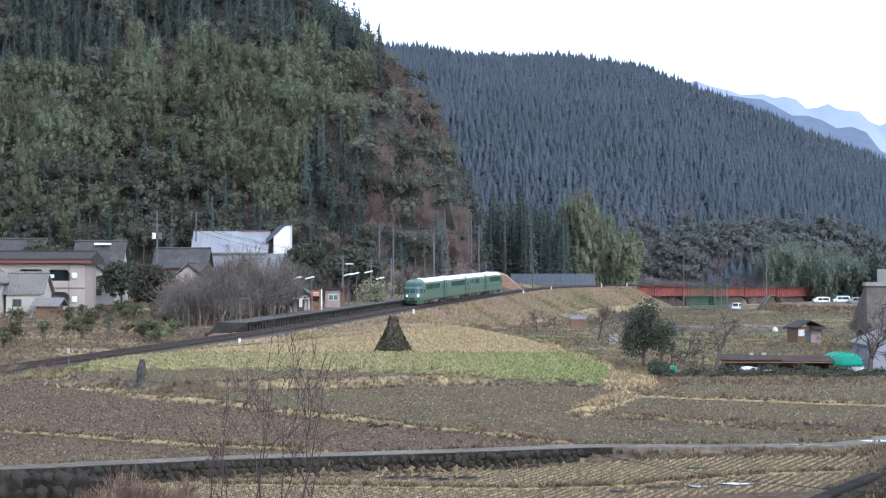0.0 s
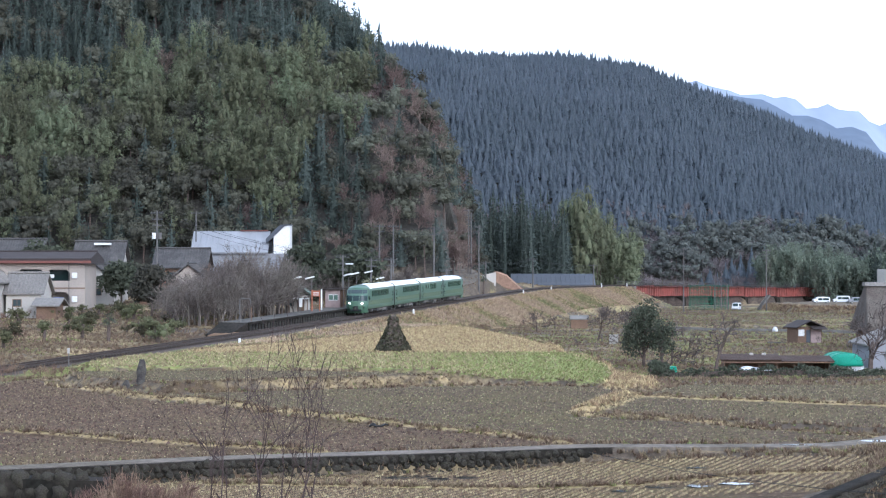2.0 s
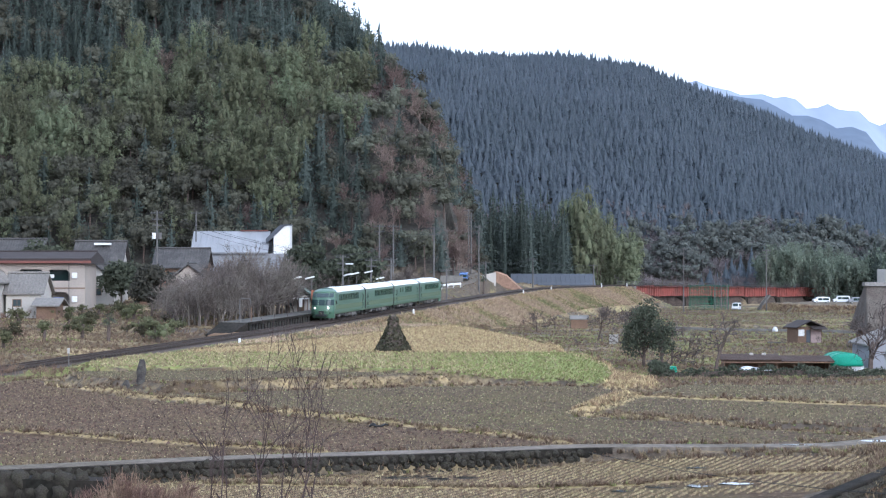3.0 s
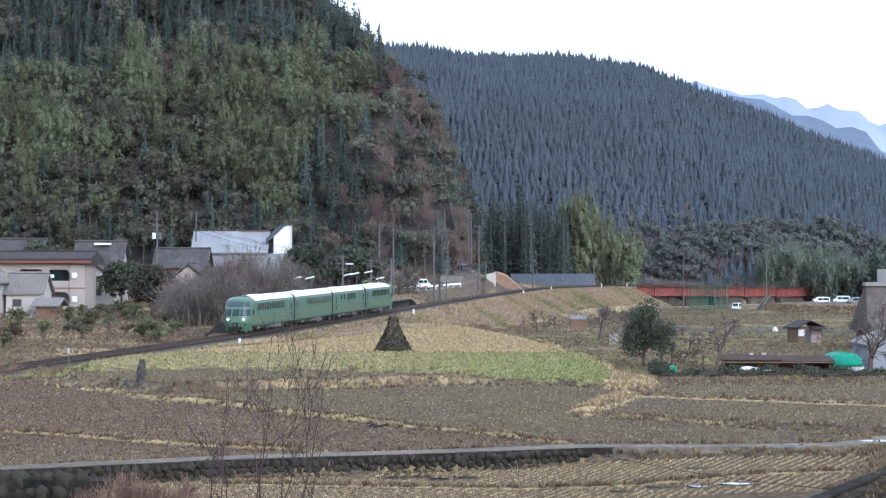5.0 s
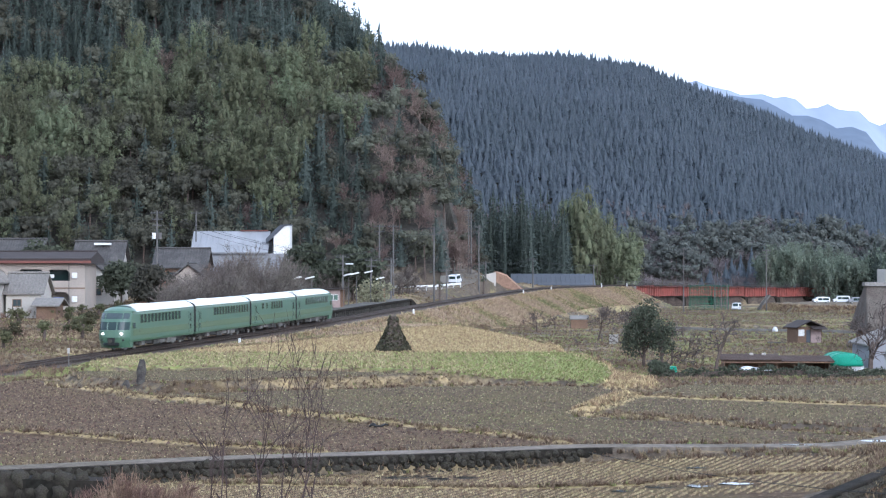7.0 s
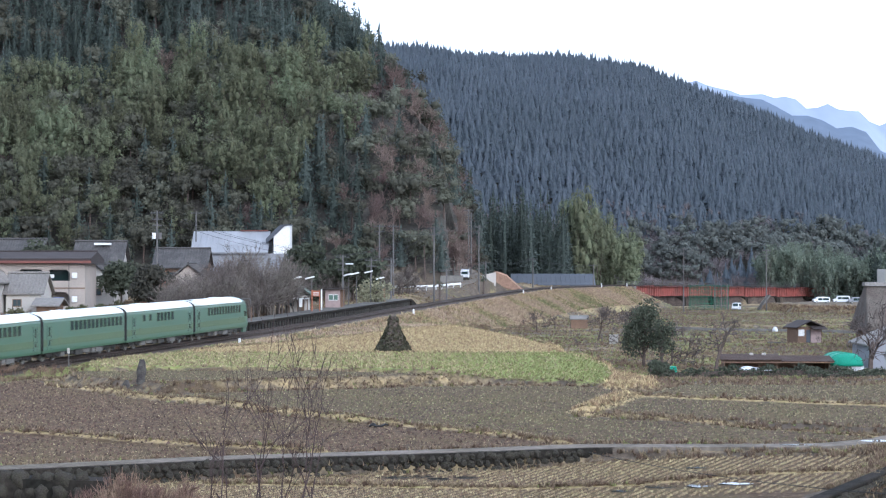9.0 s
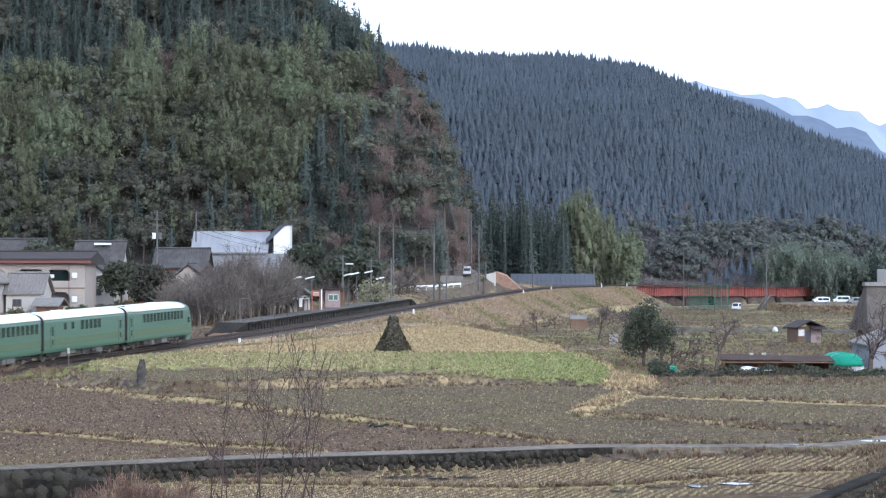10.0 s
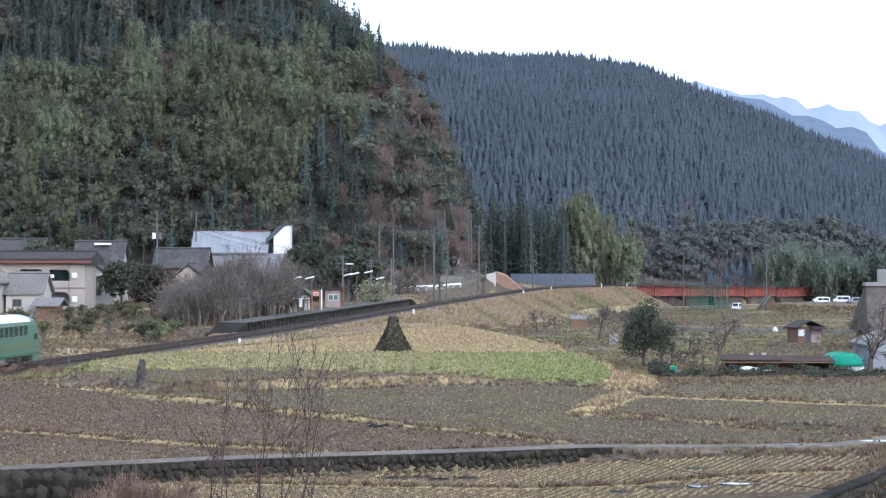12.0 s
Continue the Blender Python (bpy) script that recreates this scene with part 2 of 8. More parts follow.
# ---- plan: the railway ----
TRACK_X = ((60, -53.0), (120, -42.5), (169.5, -32.6), (200, -26.0), (230, -19.9), (262, -13.9), (302, -6.6), (340, 0.6), (375, 7.6), (412, 15.2), (445, 23.5), (480, 34.8), (510, 46.5), (545, 67.0), (580, 94.0), (640, 146.0))
RAIL_Z = ((60, -1.6), (164, -0.3), (200, 0.1), (230, 0.4), (275, 0.96), (320, 1.56), (375, 2.3), (430, 3.0), (500, 2.95), (580, 1.6), (640, 0.8))


def spline(rows, q):
    """A smooth curve through pairs (Catmull-Rom tangents), at the values q."""
    a = np.array(rows, float)
    s = np.gradient(a[:, 1], a[:, 0])
    q = np.asarray(q, float)
    i = np.clip(np.searchsorted(a[:, 0], q) - 1, 0, len(a) - 2)
    h = a[i + 1, 0] - a[i, 0]
    u = (q - a[i, 0]) / h
    return ((2 * u**3 - 3 * u**2 + 1) * a[i, 1] + (u**3 - 2 * u**2 + u) * h * s[i] + (-2 * u**3 + 3 * u**2) * a[i + 1, 1] + (u**3 - u**2) * h * s[i + 1])


ty = np.arange(60, 640.1, 1.0)
TRK = np.stack([spline(TRACK_X, ty), ty, np.interp(ty, *np.array(RAIL_Z).T)], 1)
k5 = np.ones(21) / 21
for c in (0, 2):
    padded = np.concatenate([TRK[0, c] + (TRK[1, c] - TRK[0, c]) * np.arange(-10, 0), TRK[:, c], TRK[-1, c] + (TRK[-1, c] - TRK[-2, c]) * np.arange(1, 11)])
    TRK[:, c] = np.convolve(padded, k5, "valid")
ARC = np.concatenate([[0], np.cumsum(np.linalg.norm(np.diff(TRK, axis=0), axis=1))])


def on_track(s, side=0.0, up=0.0):
    """The place at s metres along the track, side metres to the fields' side."""
    p = np.array([np.interp(s, ARC, TRK[:, k]) for k in range(3)])
    q = np.array([np.interp(s + 0.5, ARC, TRK[:, k]) for k in range(3)]) - np.array([np.interp(s - 0.5, ARC, TRK[:, k]) for k in range(3)])
    q /= np.linalg.norm(q[:2])
    return Vector((p[0] + q[1] * side, p[1] - q[0] * side, p[2] + up)), math.atan2(q[0], q[1])


def s_at(y):
    return float(np.interp(y, TRK[:, 1], ARC))


def side_of_track(x, y):
    """Distance from the track (positive on the fields' side) and the rail's height there."""
    x, y = np.asarray(x, float), np.asarray(y, float)
    d = np.full(x.shape, 1e9)
    sgn, zr = np.ones(x.shape), np.zeros(x.shape)
    step = TRK[::3]
    tan = np.gradient(step[:, :2], axis=0)
    tan /= np.linalg.norm(tan, axis=1)[:, None]
    for p, t in zip(step, tan):
        along = np.clip((x - p[0]) * t[0] + (y - p[1]) * t[1], -1.7, 1.7)
        dx, dy = x - p[0] - along * t[0], y - p[1] - along * t[1]
        dd = np.hypot(dx, dy)
        near = dd < d
        d = np.where(near, dd, d)
        sgn = np.where(near, np.where(dx * t[1] - dy * t[0] > 0, 1, -1), sgn)
        zr = np.where(near, p[2], zr)
    return d * sgn, zr


# ---- plan: fields (outline, height, width of the bank round them) ----
FIELDS = {
    "near": ([(-40, 74), (10.5, 74), (17, 87), (20.4, 98.6), (14, 98.5), (7, 98.8), (0.4, 96), (-9.8, 92.6), (-18.9, 87.8), (-40, 81)], -2.0, 0.4),
    "lower": ([(-44, 83.5), (-34, 85.4), (-18.9, 90.5), (-9.8, 95.3), (0.4, 98.7), (5.6, 100.6), (4.2, 102.6), (1.4, 106.4), (-0.5, 108.4), (-3, 111.2), (-7.8, 116), (-13.5, 124.6), (-19.4, 130.4), (-24.5, 139.5), (-27, 143), (-29.5, 152), (-31.5, 147), (-37.3, 130), (-41, 110), (-47, 84)], -1.15, 0.5),
    "middle": ([(-23.0, 140.0), (-18.2, 131.6), (-12.4, 126), (-6.8, 117), (-2, 112), (0.5, 109.3), (2.4, 107.3), (5.2, 103.4), (6.6, 102), (14, 101.7), (19.6, 102.6), (21.6, 104.4), (20.6, 105.6), (19.3, 107.4), (16.6, 109.1), (14, 112), (11.3, 114.7), (7.4, 117), (7.6, 121), (9.2, 127.5), (11, 133), (11.3, 140), (8.4, 143), (0, 142.4), (-8.8, 138.5), (-17.6, 134), (-21, 137)], -1.15, 0.5),
    "east": ([(8.5, 119.5), (11.6, 116.6), (14.4, 114), (17, 111.2), (19.8, 109.4), (22, 107.5), (40, 111), (40, 118), (26.5, 122.5), (21, 126), (16.2, 128.8), (12.2, 131.5), (10.5, 126)], -0.82, 0.5),
    "strip": ([(13, 132.5), (16.4, 129.6), (21.2, 126.8), (26.5, 123.4), (50, 116), (56, 140), (16.4, 142)], -0.6, 0.5),
    "shelf": ([(-17.8, 135.6), (-13, 138.6), (-8.9, 141.4), (-3.3, 144.4), (0, 145), (-2, 147.5), (-6, 148.8), (-9, 150.2), (-19.7, 150.8), (-26.4, 149.4), (-26, 146), (-22, 139)], -0.08, 0.8),
    "green": ([(-25.5, 151), (-19.7, 151.8), (-9, 151.3), (-5.5, 150), (-1, 148.5), (2, 146.6), (5, 145.2), (8.4, 144.4), (11, 141), (12.4, 150), (12.7, 161), (11.4, 172), (10, 177), (-22.5, 177), (-26, 171), (-27, 158)], 0.12, 0.4),
    "upper": ([(-22.5, 178), (9.5, 178), (10, 190), (8, 216), (3, 250), (1, 260), (-3, 251), (-10.7, 216), (-17.4, 193), (-21.5, 184)], 0.1, 2.5),
}
BUNDS = [
    ([(-23.9, 139.7), (-18.9, 130.8), (-13, 125.1), (-7.4, 116.3), (-2.5, 111.4), (0, 108.6), (1.9, 106.6), (4.6, 102.8), (6.0, 101.3)], 0.28, 0.3),
    ([(-30, 109), (-22.7, 107), (-19.4, 105), (-14.6, 101.3), (-10.2, 98.6), (-5.6, 96.7)], 0.26, 0.3),
    ([(7.6, 118), (11.4, 115.5), (14.2, 112.9), (16.8, 110), (19.5, 108.3), (21.1, 106.4), (22.2, 105.6)], 0.2, 0.3),
    ([(12.3, 131.8), (16.1, 129), (20.9, 126.2), (26, 122.8), (45, 116)], 0.16, 0.3),
    ([(-10, 90.5), (8, 88), (20, 92)], 0.1, 0.3),
    ([(8.2, 119.8), (9.8, 125), (11.4, 131)], 0.4, 0.8),
    ([(-22, 183), (-18, 192), (-11.3, 215)], 0.08, 0.9),
    ([(10.2, 192), (12.4, 172), (14.0, 160), (13.4, 148), (12.6, 140)], 0.2, 1.1),
]


def poly_distance(x, y, pts):
    """Signed distance to an outline, positive inside."""
    d = np.full(x.shape, 1e9)
    inside = np.zeros(x.shape, bool)
    for (ax, ay), (bx, by) in zip(pts, pts[1:] + pts[:1]):
        d = np.minimum(d, seg_distance(x, y, ax, ay, bx, by))
        inside ^= ((ay > y) != (by > y)) & (x < (bx - ax) * (y - ay) / (by - ay + 1e-12) + ax)
    return np.where(inside, d, -d)


def seg_distance(x, y, ax, ay, bx, by):
    u = np.clip(((x - ax) * (bx - ax) + (y - ay) * (by - ay)) / ((bx - ax) ** 2 + (by - ay) ** 2), 0, 1)
    return np.hypot(x - ax - u * (bx - ax), y - ay - u * (by - ay))


def lattice(x, y, seed):
    """Smooth random values on a unit lattice, 0 to 1."""
    i, j = np.floor(x), np.floor(y)
    u, v = x - i, y - j
    u, v = u * u * (3 - 2 * u), v * v * (3 - 2 * v)

    def h(a, b):
        q = np.sin(a * 127.1 + b * 311.7 + seed * 74.7) * 43758.5453
        return q - np.floor(q)
    return (h(i, j) * (1 - u) + h(i + 1, j) * u) * (1 - v) + (h(i, j + 1) * (1 - u) + h(i + 1, j + 1) * u) * v


# the lane behind the station: x, y and height
ROAD = ((-60, 352, 3.2), (-30, 356, 3.2), (-14, 362, 3.2), (-4, 371, 3.25), (1.0, 379, 3.65), (3.6, 388, 4.4), (4.6, 397, 5.3), (4.2, 408, 6.4), (1.0, 420, 8.2), (-8, 438, 11.0), (-20, 452, 13.5))


def waves(x, y, size, seed=0.0):
    """A rolling noise, about -1 to 1."""
    a, b = x / size * 0.6 + seed, y / size * 0.6 - seed
    return 1.35 * (2 * lattice(a, b, seed) - 1) * 0.65 + 0.35 * 1.35 * (2 * lattice(a * 2.3 + 5.1, b * 2.3 + 1.7, seed + 1) - 1)


RIDGE = ((-400, 150), (-150, 128), (-39, 110), (12, 103), (53, 101), (96, 96), (139, 81), (175, 67), (212, 53), (300, 28), (600, 10))
FLANK = ((-400, 150), (-150, 120), (-64, 84), (-31, 58), (-22, 49), (-11.5, 39), (-4, 31), (-0.3, 21), (2.0, 12), (5, -4), (40, -60), (400, -200))


def hills(x, y):
    """Height of the two hills above the valley floor."""
    front = 0.80 * (y - 388 - 0.10 * np.clip(-x, 0, 400))
    east = np.interp(x - 0.03 * (y - 410), *np.array(FLANK).T)
    a = -np.log(np.exp(-np.clip(front, -60, 400) / 5) + np.exp(-np.clip(east, -60, 400) / 5)) * 5
    near = np.where(a > 0, a, 0)
    near = np.where(near < 70, near, 70 + 60 * (1 - np.exp(-(near - 70) / 60))) * (1 + 0.06 * waves(x, y, 22, 2.0)) + 3 * smooth(0, 20, near) * waves(x, y, 11, 4)
    crest = np.interp(x * 1000 / np.maximum(y, 300), *np.array(RIDGE).T)
    up = np.clip((y - 610) / 390, 0, 1)
    far = crest * (1 - (1 - up) ** 1.5) * (1 + 0.07 * waves(x, y, 60, 1.0) * (1 - up)) + 3.5 * waves(x, y, 34, 5) * smooth(0, 0.2, up)
    far = far * (1 - 0.5 * smooth(1020, 1500, y))
    return np.maximum(near, np.where(y > 600, far, 0))


def lie(x, y):
    """Height of the ground."""
    x, y = np.asarray(x, float), np.asarray(y, float)
    d, zr = side_of_track(x, y)
    low = np.interp(y, (0, 40, 60, 72, 105, 135, 150, 160, 200, 260, 400, 470, 600, 700), (5.8, 2.3, -0.7, -1.9, -1.15, -0.75, -0.75, -1.2, -2.0, -2.1, -2.5, -2.6, -3.0, -1))
    high = np.interp(y, (60, 150, 190, 240, 300, 360, 390, 420, 600), (-1.4, -0.9, -0.3, 0.5, 1.5, 2.7, 3.3, 4.6, -1))
    low = np.where((d > 0) & (d < 16) & (y > 160) & (y < 285), np.maximum(low, -0.55), low)
    west = zr - 0.55 + (high - zr + 0.55) * smooth(3, 9.5, -d)
    z = np.where(d < 0, west, low)
    z = z + 0.18 * waves(x, y, 5.0) + 0.08 * waves(x, y, 1.6, 2)
    for name, (pts, zf, bank) in FIELDS.items():
        sd = poly_distance(x, y, pts)
        w = smooth(-bank, 0, sd)
        if name == "near":
            zf = zf + 0.5 * smooth(2, 15, x)
        elif name in ("lower", "middle"):
            zf = zf + 0.4 * np.clip((y - 100) / 40, -0.1, 1)
        elif name == "green":
            zf = zf - 0.55 * smooth(-1, 5, x) * (1 - smooth(148, 174, y))
        z = z * (1 - w) + zf * w
    for line, up, wide in BUNDS:
        dd = np.full(x.shape, 1e9)
        for (ax, ay), (bx, by) in zip(line, line[1:]):
            dd = np.minimum(dd, seg_distance(x, y, ax, ay, bx, by))
        z = z + up * np.exp(-((dd / wide) ** 2)) * (1 + 0.3 * waves(x, y, 0.9, 3))
    # the embankment falls to whatever lies below it; no field rises above the rails
    bed = zr - 0.42
    slope = bed - np.clip(np.abs(d) - 2.3, 0, 99) / np.where(d > 0, 2.1, 1.6)
    slope = slope + np.where(y < 265, 0.22 * waves(x, y, 1.6, 1), 0.0) * smooth(2.6, 5, np.abs(d))
    bridge = smooth(500, 506, y) * (1 - smooth(602, 607, y)) * (np.abs(d) < 14)
    slope = slope * (1 - bridge) + (-30) * bridge
    ditch = ((x - 12.9) * 21.5 - (y - 76) * 9.7) / 23.6
    dw = smooth(0.35, 0.7, ditch) * (y < 108) * (y > 40) * (1 - smooth(98, 104, y))
    z = z * (1 - dw) - 4.4 * dw
    z = np.maximum(z, slope)
    z = np.where(np.abs(d) < 2.3, np.where(bridge > 0.5, z, bed), z)
    top = z + hills(x, y)
    for (ax, ay, az), (bx, by, bz) in zip(ROAD, ROAD[1:]):
        u = np.clip(((x - ax) * (bx - ax) + (y - ay) * (by - ay)) / ((bx - ax) ** 2 + (by - ay) ** 2), 0, 1)
        dist = np.hypot(x - ax - u * (bx - ax), y - ay - u * (by - ay))
        zl = az + (bz - az) * u - 0.12
        top = np.maximum(top, np.where(np.abs(d) > 3, zl - np.clip(dist - 2.6, 0, 99) / 1.7, -99))
        top = np.where((dist < 3.4) & (top > zl), zl, top)
    return top


def ground_z(x, y):
    return float(lie(np.array([x]), np.array([y]))[0])
# ---- the ground: one sheet to the horizon ----
def graded(cuts):
    out = [cuts[0][0]]
    for (a, step), (b, _) in zip(cuts, cuts[1:]):
        n = max(1, int(round((b - a) / step)))
        out += list(a + (b - a) * (np.arange(n) + 1) / n)
    return np.array(out)


gx = graded([(-3000, 400), (-1000, 60), (-400, 12), (-140, 3), (-60, 0.8), (-36, 0.42), (40, 0.42), (70, 1.6), (130, 4), (420, 15), (1000, 80), (3000, 400)])
gy = graded([(-2000, 300), (-200, 20), (0, 4), (72, 0.4), (160, 0.5), (182, 0.7), (270, 0.9), (430, 1.6), (520, 4), (640, 8), (1100, 40), (2000, 200), (4800, 1)])
GX, GY = np.meshgrid(gx, gy)
GZ = lie(GX, GY)
gw, gh = len(gx), len(gy)


def cover():
    """How green, straw-coloured, bare, gravelled and wooded the ground is."""
    x, y = GX, GY
    d, zr = side_of_track(x, y)
    jit = 0.5 * waves(x, y, 0.8, 7) + 0.5 * waves(x, y, 2.3, 9)
    green = 0.34 + 0.2 * waves(x, y, 4, 3) - 0.25 * (y < 152)
    straw = 0.38 + 0.22 * waves(x, y, 6, 5)
    soil = 0.0 * x + (d > 9) * (y > 150) * np.clip(0.42 + 0.45 * waves(x, y, 7, 12), 0, 1) + (d < -3) * np.clip(0.3 + 0.5 * waves(x, y, 5, 14), 0, 1)
    slope = smooth(2.4, 3.5, d) * (1 - smooth(9, 14, d)) * smooth(200, 230, y)
    straw, green, soil = straw + 0.08 * slope, green - 0.14 * slope, soil * (1 - slope) + 0.32 * slope
    garden = (d < -3) * 1.0
    straw, green, soil = straw + 0.05 * garden, green - 0.2 * garden, soil + 0.2 * garden
    for name, g, s, so in (("near", 0.36, 0.3, 0.85), ("lower", 0.2, 0.12, 0.95), ("east", 0.42, 0.2, 0.72), ("middle", 0.4, 0.18, 0.76), ("strip", 0.45, 0.4, 0.62), ("shelf", 0.25, 0.3, 0.75), ("green", 0.62, 0.5, 0.0), ("upper", 0.4, 0.95, 0.0)):
        w = smooth(-0.25, 0.25, poly_distance(x, y, FIELDS[name][0]) + 0.3 * jit)
        green, straw, soil = green * (1 - w) + g * w, straw * (1 - w) + s * w, soil * (1 - w) + so * w
    gf = smooth(-0.5, 0.8, poly_distance(x, y, FIELDS["green"][0])) * smooth(-8, 8, x - 3 + 5 * jit + 0.25 * (165 - y))
    green = green + 0.35 * gf
    straw = straw * (1 - 0.7 * gf)
    for line, up, wide in BUNDS:
        dd = np.full(x.shape, 1e9)
        for (ax, ay), (bx, by) in zip(line, line[1:]):
            dd = np.minimum(dd, seg_distance(x, y, ax, ay, bx, by))
        w = np.exp(-((dd / (wide * 1.3)) ** 2))
        soil, straw, green = soil * (1 - w), straw * (1 - w) + 0.9 * w, green * (1 - w) + (0.3 + 0.3 * jit) * w
    for line, reach in ((BUNDS[5][0], 1.0), (BUNDS[7][0], 1.7)):
        dd = np.full(x.shape, 1e9)
        for (ax, ay), (bx, by) in zip(line, line[1:]):
            dd = np.minimum(dd, seg_distance(x, y, ax, ay, bx, by))
        w = 1 - smooth(0.7 * reach, 1.2 * reach, dd + 0.4 * jit)
        soil, straw, green = soil * (1 - w), straw * (1 - w) + 1.0 * w, green * (1 - 0.8 * w)
    # brown bank face of the shelf; its shade also goes in as bare soil
    dd = np.full(x.shape, 1e9)
    for (ax, ay), (bx, by) in zip(((-18.5, 134.6), (-8.8, 139.4)), ((-8.8, 139.4), (-1, 143.2))):
        dd = np.minimum(dd, seg_distance(x, y, ax, ay, bx, by))
    w = 1 - smooth(0.5, 1.0, dd + 0.4 * jit)
    soil, straw, green = soil * (1 - w) + 0.55 * w, straw * (1 - w) + 0.35 * w, green * (1 - w) + 0.3 * w
    verge = smooth(2.0, 2.6, d) * (1 - smooth(5, 7.5, d + 1.5 * jit)) * (1 - smooth(195, 215, y))
    green, straw, soil = green * (1 - verge) + 0.62 * verge, straw * (1 - verge) + 0.1 * verge, soil * (1 - verge)
    lane = np.full(x.shape, 1e9)
    for (ax, ay, _), (bx, by, _) in zip(ROAD, ROAD[1:]):
        lane = np.minimum(lane, seg_distance(x, y, ax, ay, bx, by))
    by_lane = (1 - smooth(5, 9, lane)) * (d < -3)
    straw, soil, green = straw * (1 - 0.8 * by_lane), soil * (1 - by_lane) + 0.35 * by_lane, green + 0.1 * by_lane
    ballast = 1 - smooth(2.1, 2.7, np.abs(d) + 0.4 * jit)
    ballast = ballast * (y < 640)
    wood = smooth(1.0, 5.0, hills(x, y))
    return green, straw, soil, ballast, wood


def ground_material():
    ma = bpy.data.materials.new("ground_cover")
    ma.use_nodes = True
    n, l = ma.node_tree.nodes, ma.node_tree.links
    p = n["Principled BSDF"]
    p.inputs["Roughness"].default_value, p.inputs["Specular IOR Level"].default_value = 0.95, 0.15
    co = n.new("ShaderNodeTexCoord")

    def noise_of(scale, detail=5, stretch=(1, 1, 1)):
        mp, t = n.new("ShaderNodeMapping"), n.new("ShaderNodeTexNoise")
        mp.inputs["Scale"].default_value = stretch
        t.inputs["Scale"].default_value, t.inputs["Detail"].default_value, t.inputs["Roughness"].default_value = scale, detail, 0.65
        l.new(co.outputs["Object"], mp.inputs[0]), l.new(mp.outputs[0], t.inputs["Vector"])
        return t.outputs[0]

    def rng_of(src, a, b, lo=0.0, hi=1.0):
        r = n.new("ShaderNodeMapRange")
        for k, v in zip(("From Min", "From Max", "To Min", "To Max"), (a, b, lo, hi)):
            r.inputs[k].default_value = v
        l.new(src, r.inputs[0])
        return r.outputs[0]

    def math_of(op, a, b):
        m = n.new("ShaderNodeMath")
        m.operation = op
        for i, v in enumerate((a, b)):
            if isinstance(v, float):
                m.inputs[i].default_value = v
            else:
                l.new(v, m.inputs[i])
        return m.outputs[0]

    def mix_of(f, a, b):
        m = n.new("ShaderNodeMix")
        m.data_type = "RGBA"
        l.new(f, m.inputs["Factor"])
        for key, v in (("A", a), ("B", b)):
            if isinstance(v, tuple):
                m.inputs[key].default_value = (*v, 1)
            else:
                l.new(v, m.inputs[key])
        return m.outputs["Result"]

    def amount(name):
        a = n.new("ShaderNodeAttribute")
        a.attribute_name = name
        return a.outputs["Fac"]

    big, mid, fine = noise_of(0.12), noise_of(0.9), noise_of(5.0, 6)
    clods = noise_of(2.2, 6, (1.0, 1.0, 1.0))

    def masked(name, soft=0.18):
        t = math_of("ADD", amount(name), math_of("MULTIPLY", math_of("SUBTRACT", mid, 0.5), 0.9))
        return rng_of(t, 0.5 - soft, 0.5 + soft)

    col = mix_of(rng_of(mid, 0.35, 0.65), (0.068, 0.055, 0.041), (0.114, 0.091, 0.070))
    col = mix_of(masked("straw"), col, mix_of(rng_of(clods, 0.35, 0.65), (0.256, 0.191, 0.094), (0.383, 0.295, 0.152)))
    col = mix_of(masked("green"), col, mix_of(rng_of(clods, 0.35, 0.65), (0.134, 0.145, 0.047), (0.223, 0.240, 0.076)))
    bare = mix_of(rng_of(clods, 0.4, 0.62), (0.047, 0.029, 0.016), (0.099, 0.067, 0.040))
    bare = mix_of(rng_of(fine, 0.6, 0.7), bare, (0.217, 0.162, 0.105))
    bare = mix_of(math_of("MULTIPLY", rng_of(big, 0.45, 0.65), 0.55), bare, (0.085, 0.068, 0.026))
    col = mix_of(masked("soil", 0.12), col, bare)
    col = mix_of(amount("ballast"), col, mix_of(rng_of(fine, 0.35, 0.65), (0.038, 0.029, 0.024), (0.099, 0.076, 0.061)))
    col = mix_of(amount("wood"), col, mix_of(rng_of(mid, 0.4, 0.6), (0.045, 0.043, 0.036), (0.07, 0.064, 0.055)))
    val = n.new("ShaderNodeHueSaturation")
    l.new(col, val.inputs["Color"])
    l.new(math_of("MULTIPLY", rng_of(fine, 0.25, 0.75, 0.7, 1.3), rng_of(big, 0.3, 0.7, 0.85, 1.15)), val.inputs["Value"])
    l.new(val.outputs[0], p.inputs["Base Color"])
    b = n.new("ShaderNodeBump")
    b.inputs["Strength"].default_value, b.inputs["Distance"].default_value = 0.8, 0.12
    l.new(math_of("ADD", clods, math_of("MULTIPLY", fine, 0.6)), b.inputs["Height"])
    l.new(b.outputs[0], p.inputs["Normal"])
    return ma


M["ground"] = ground_material()


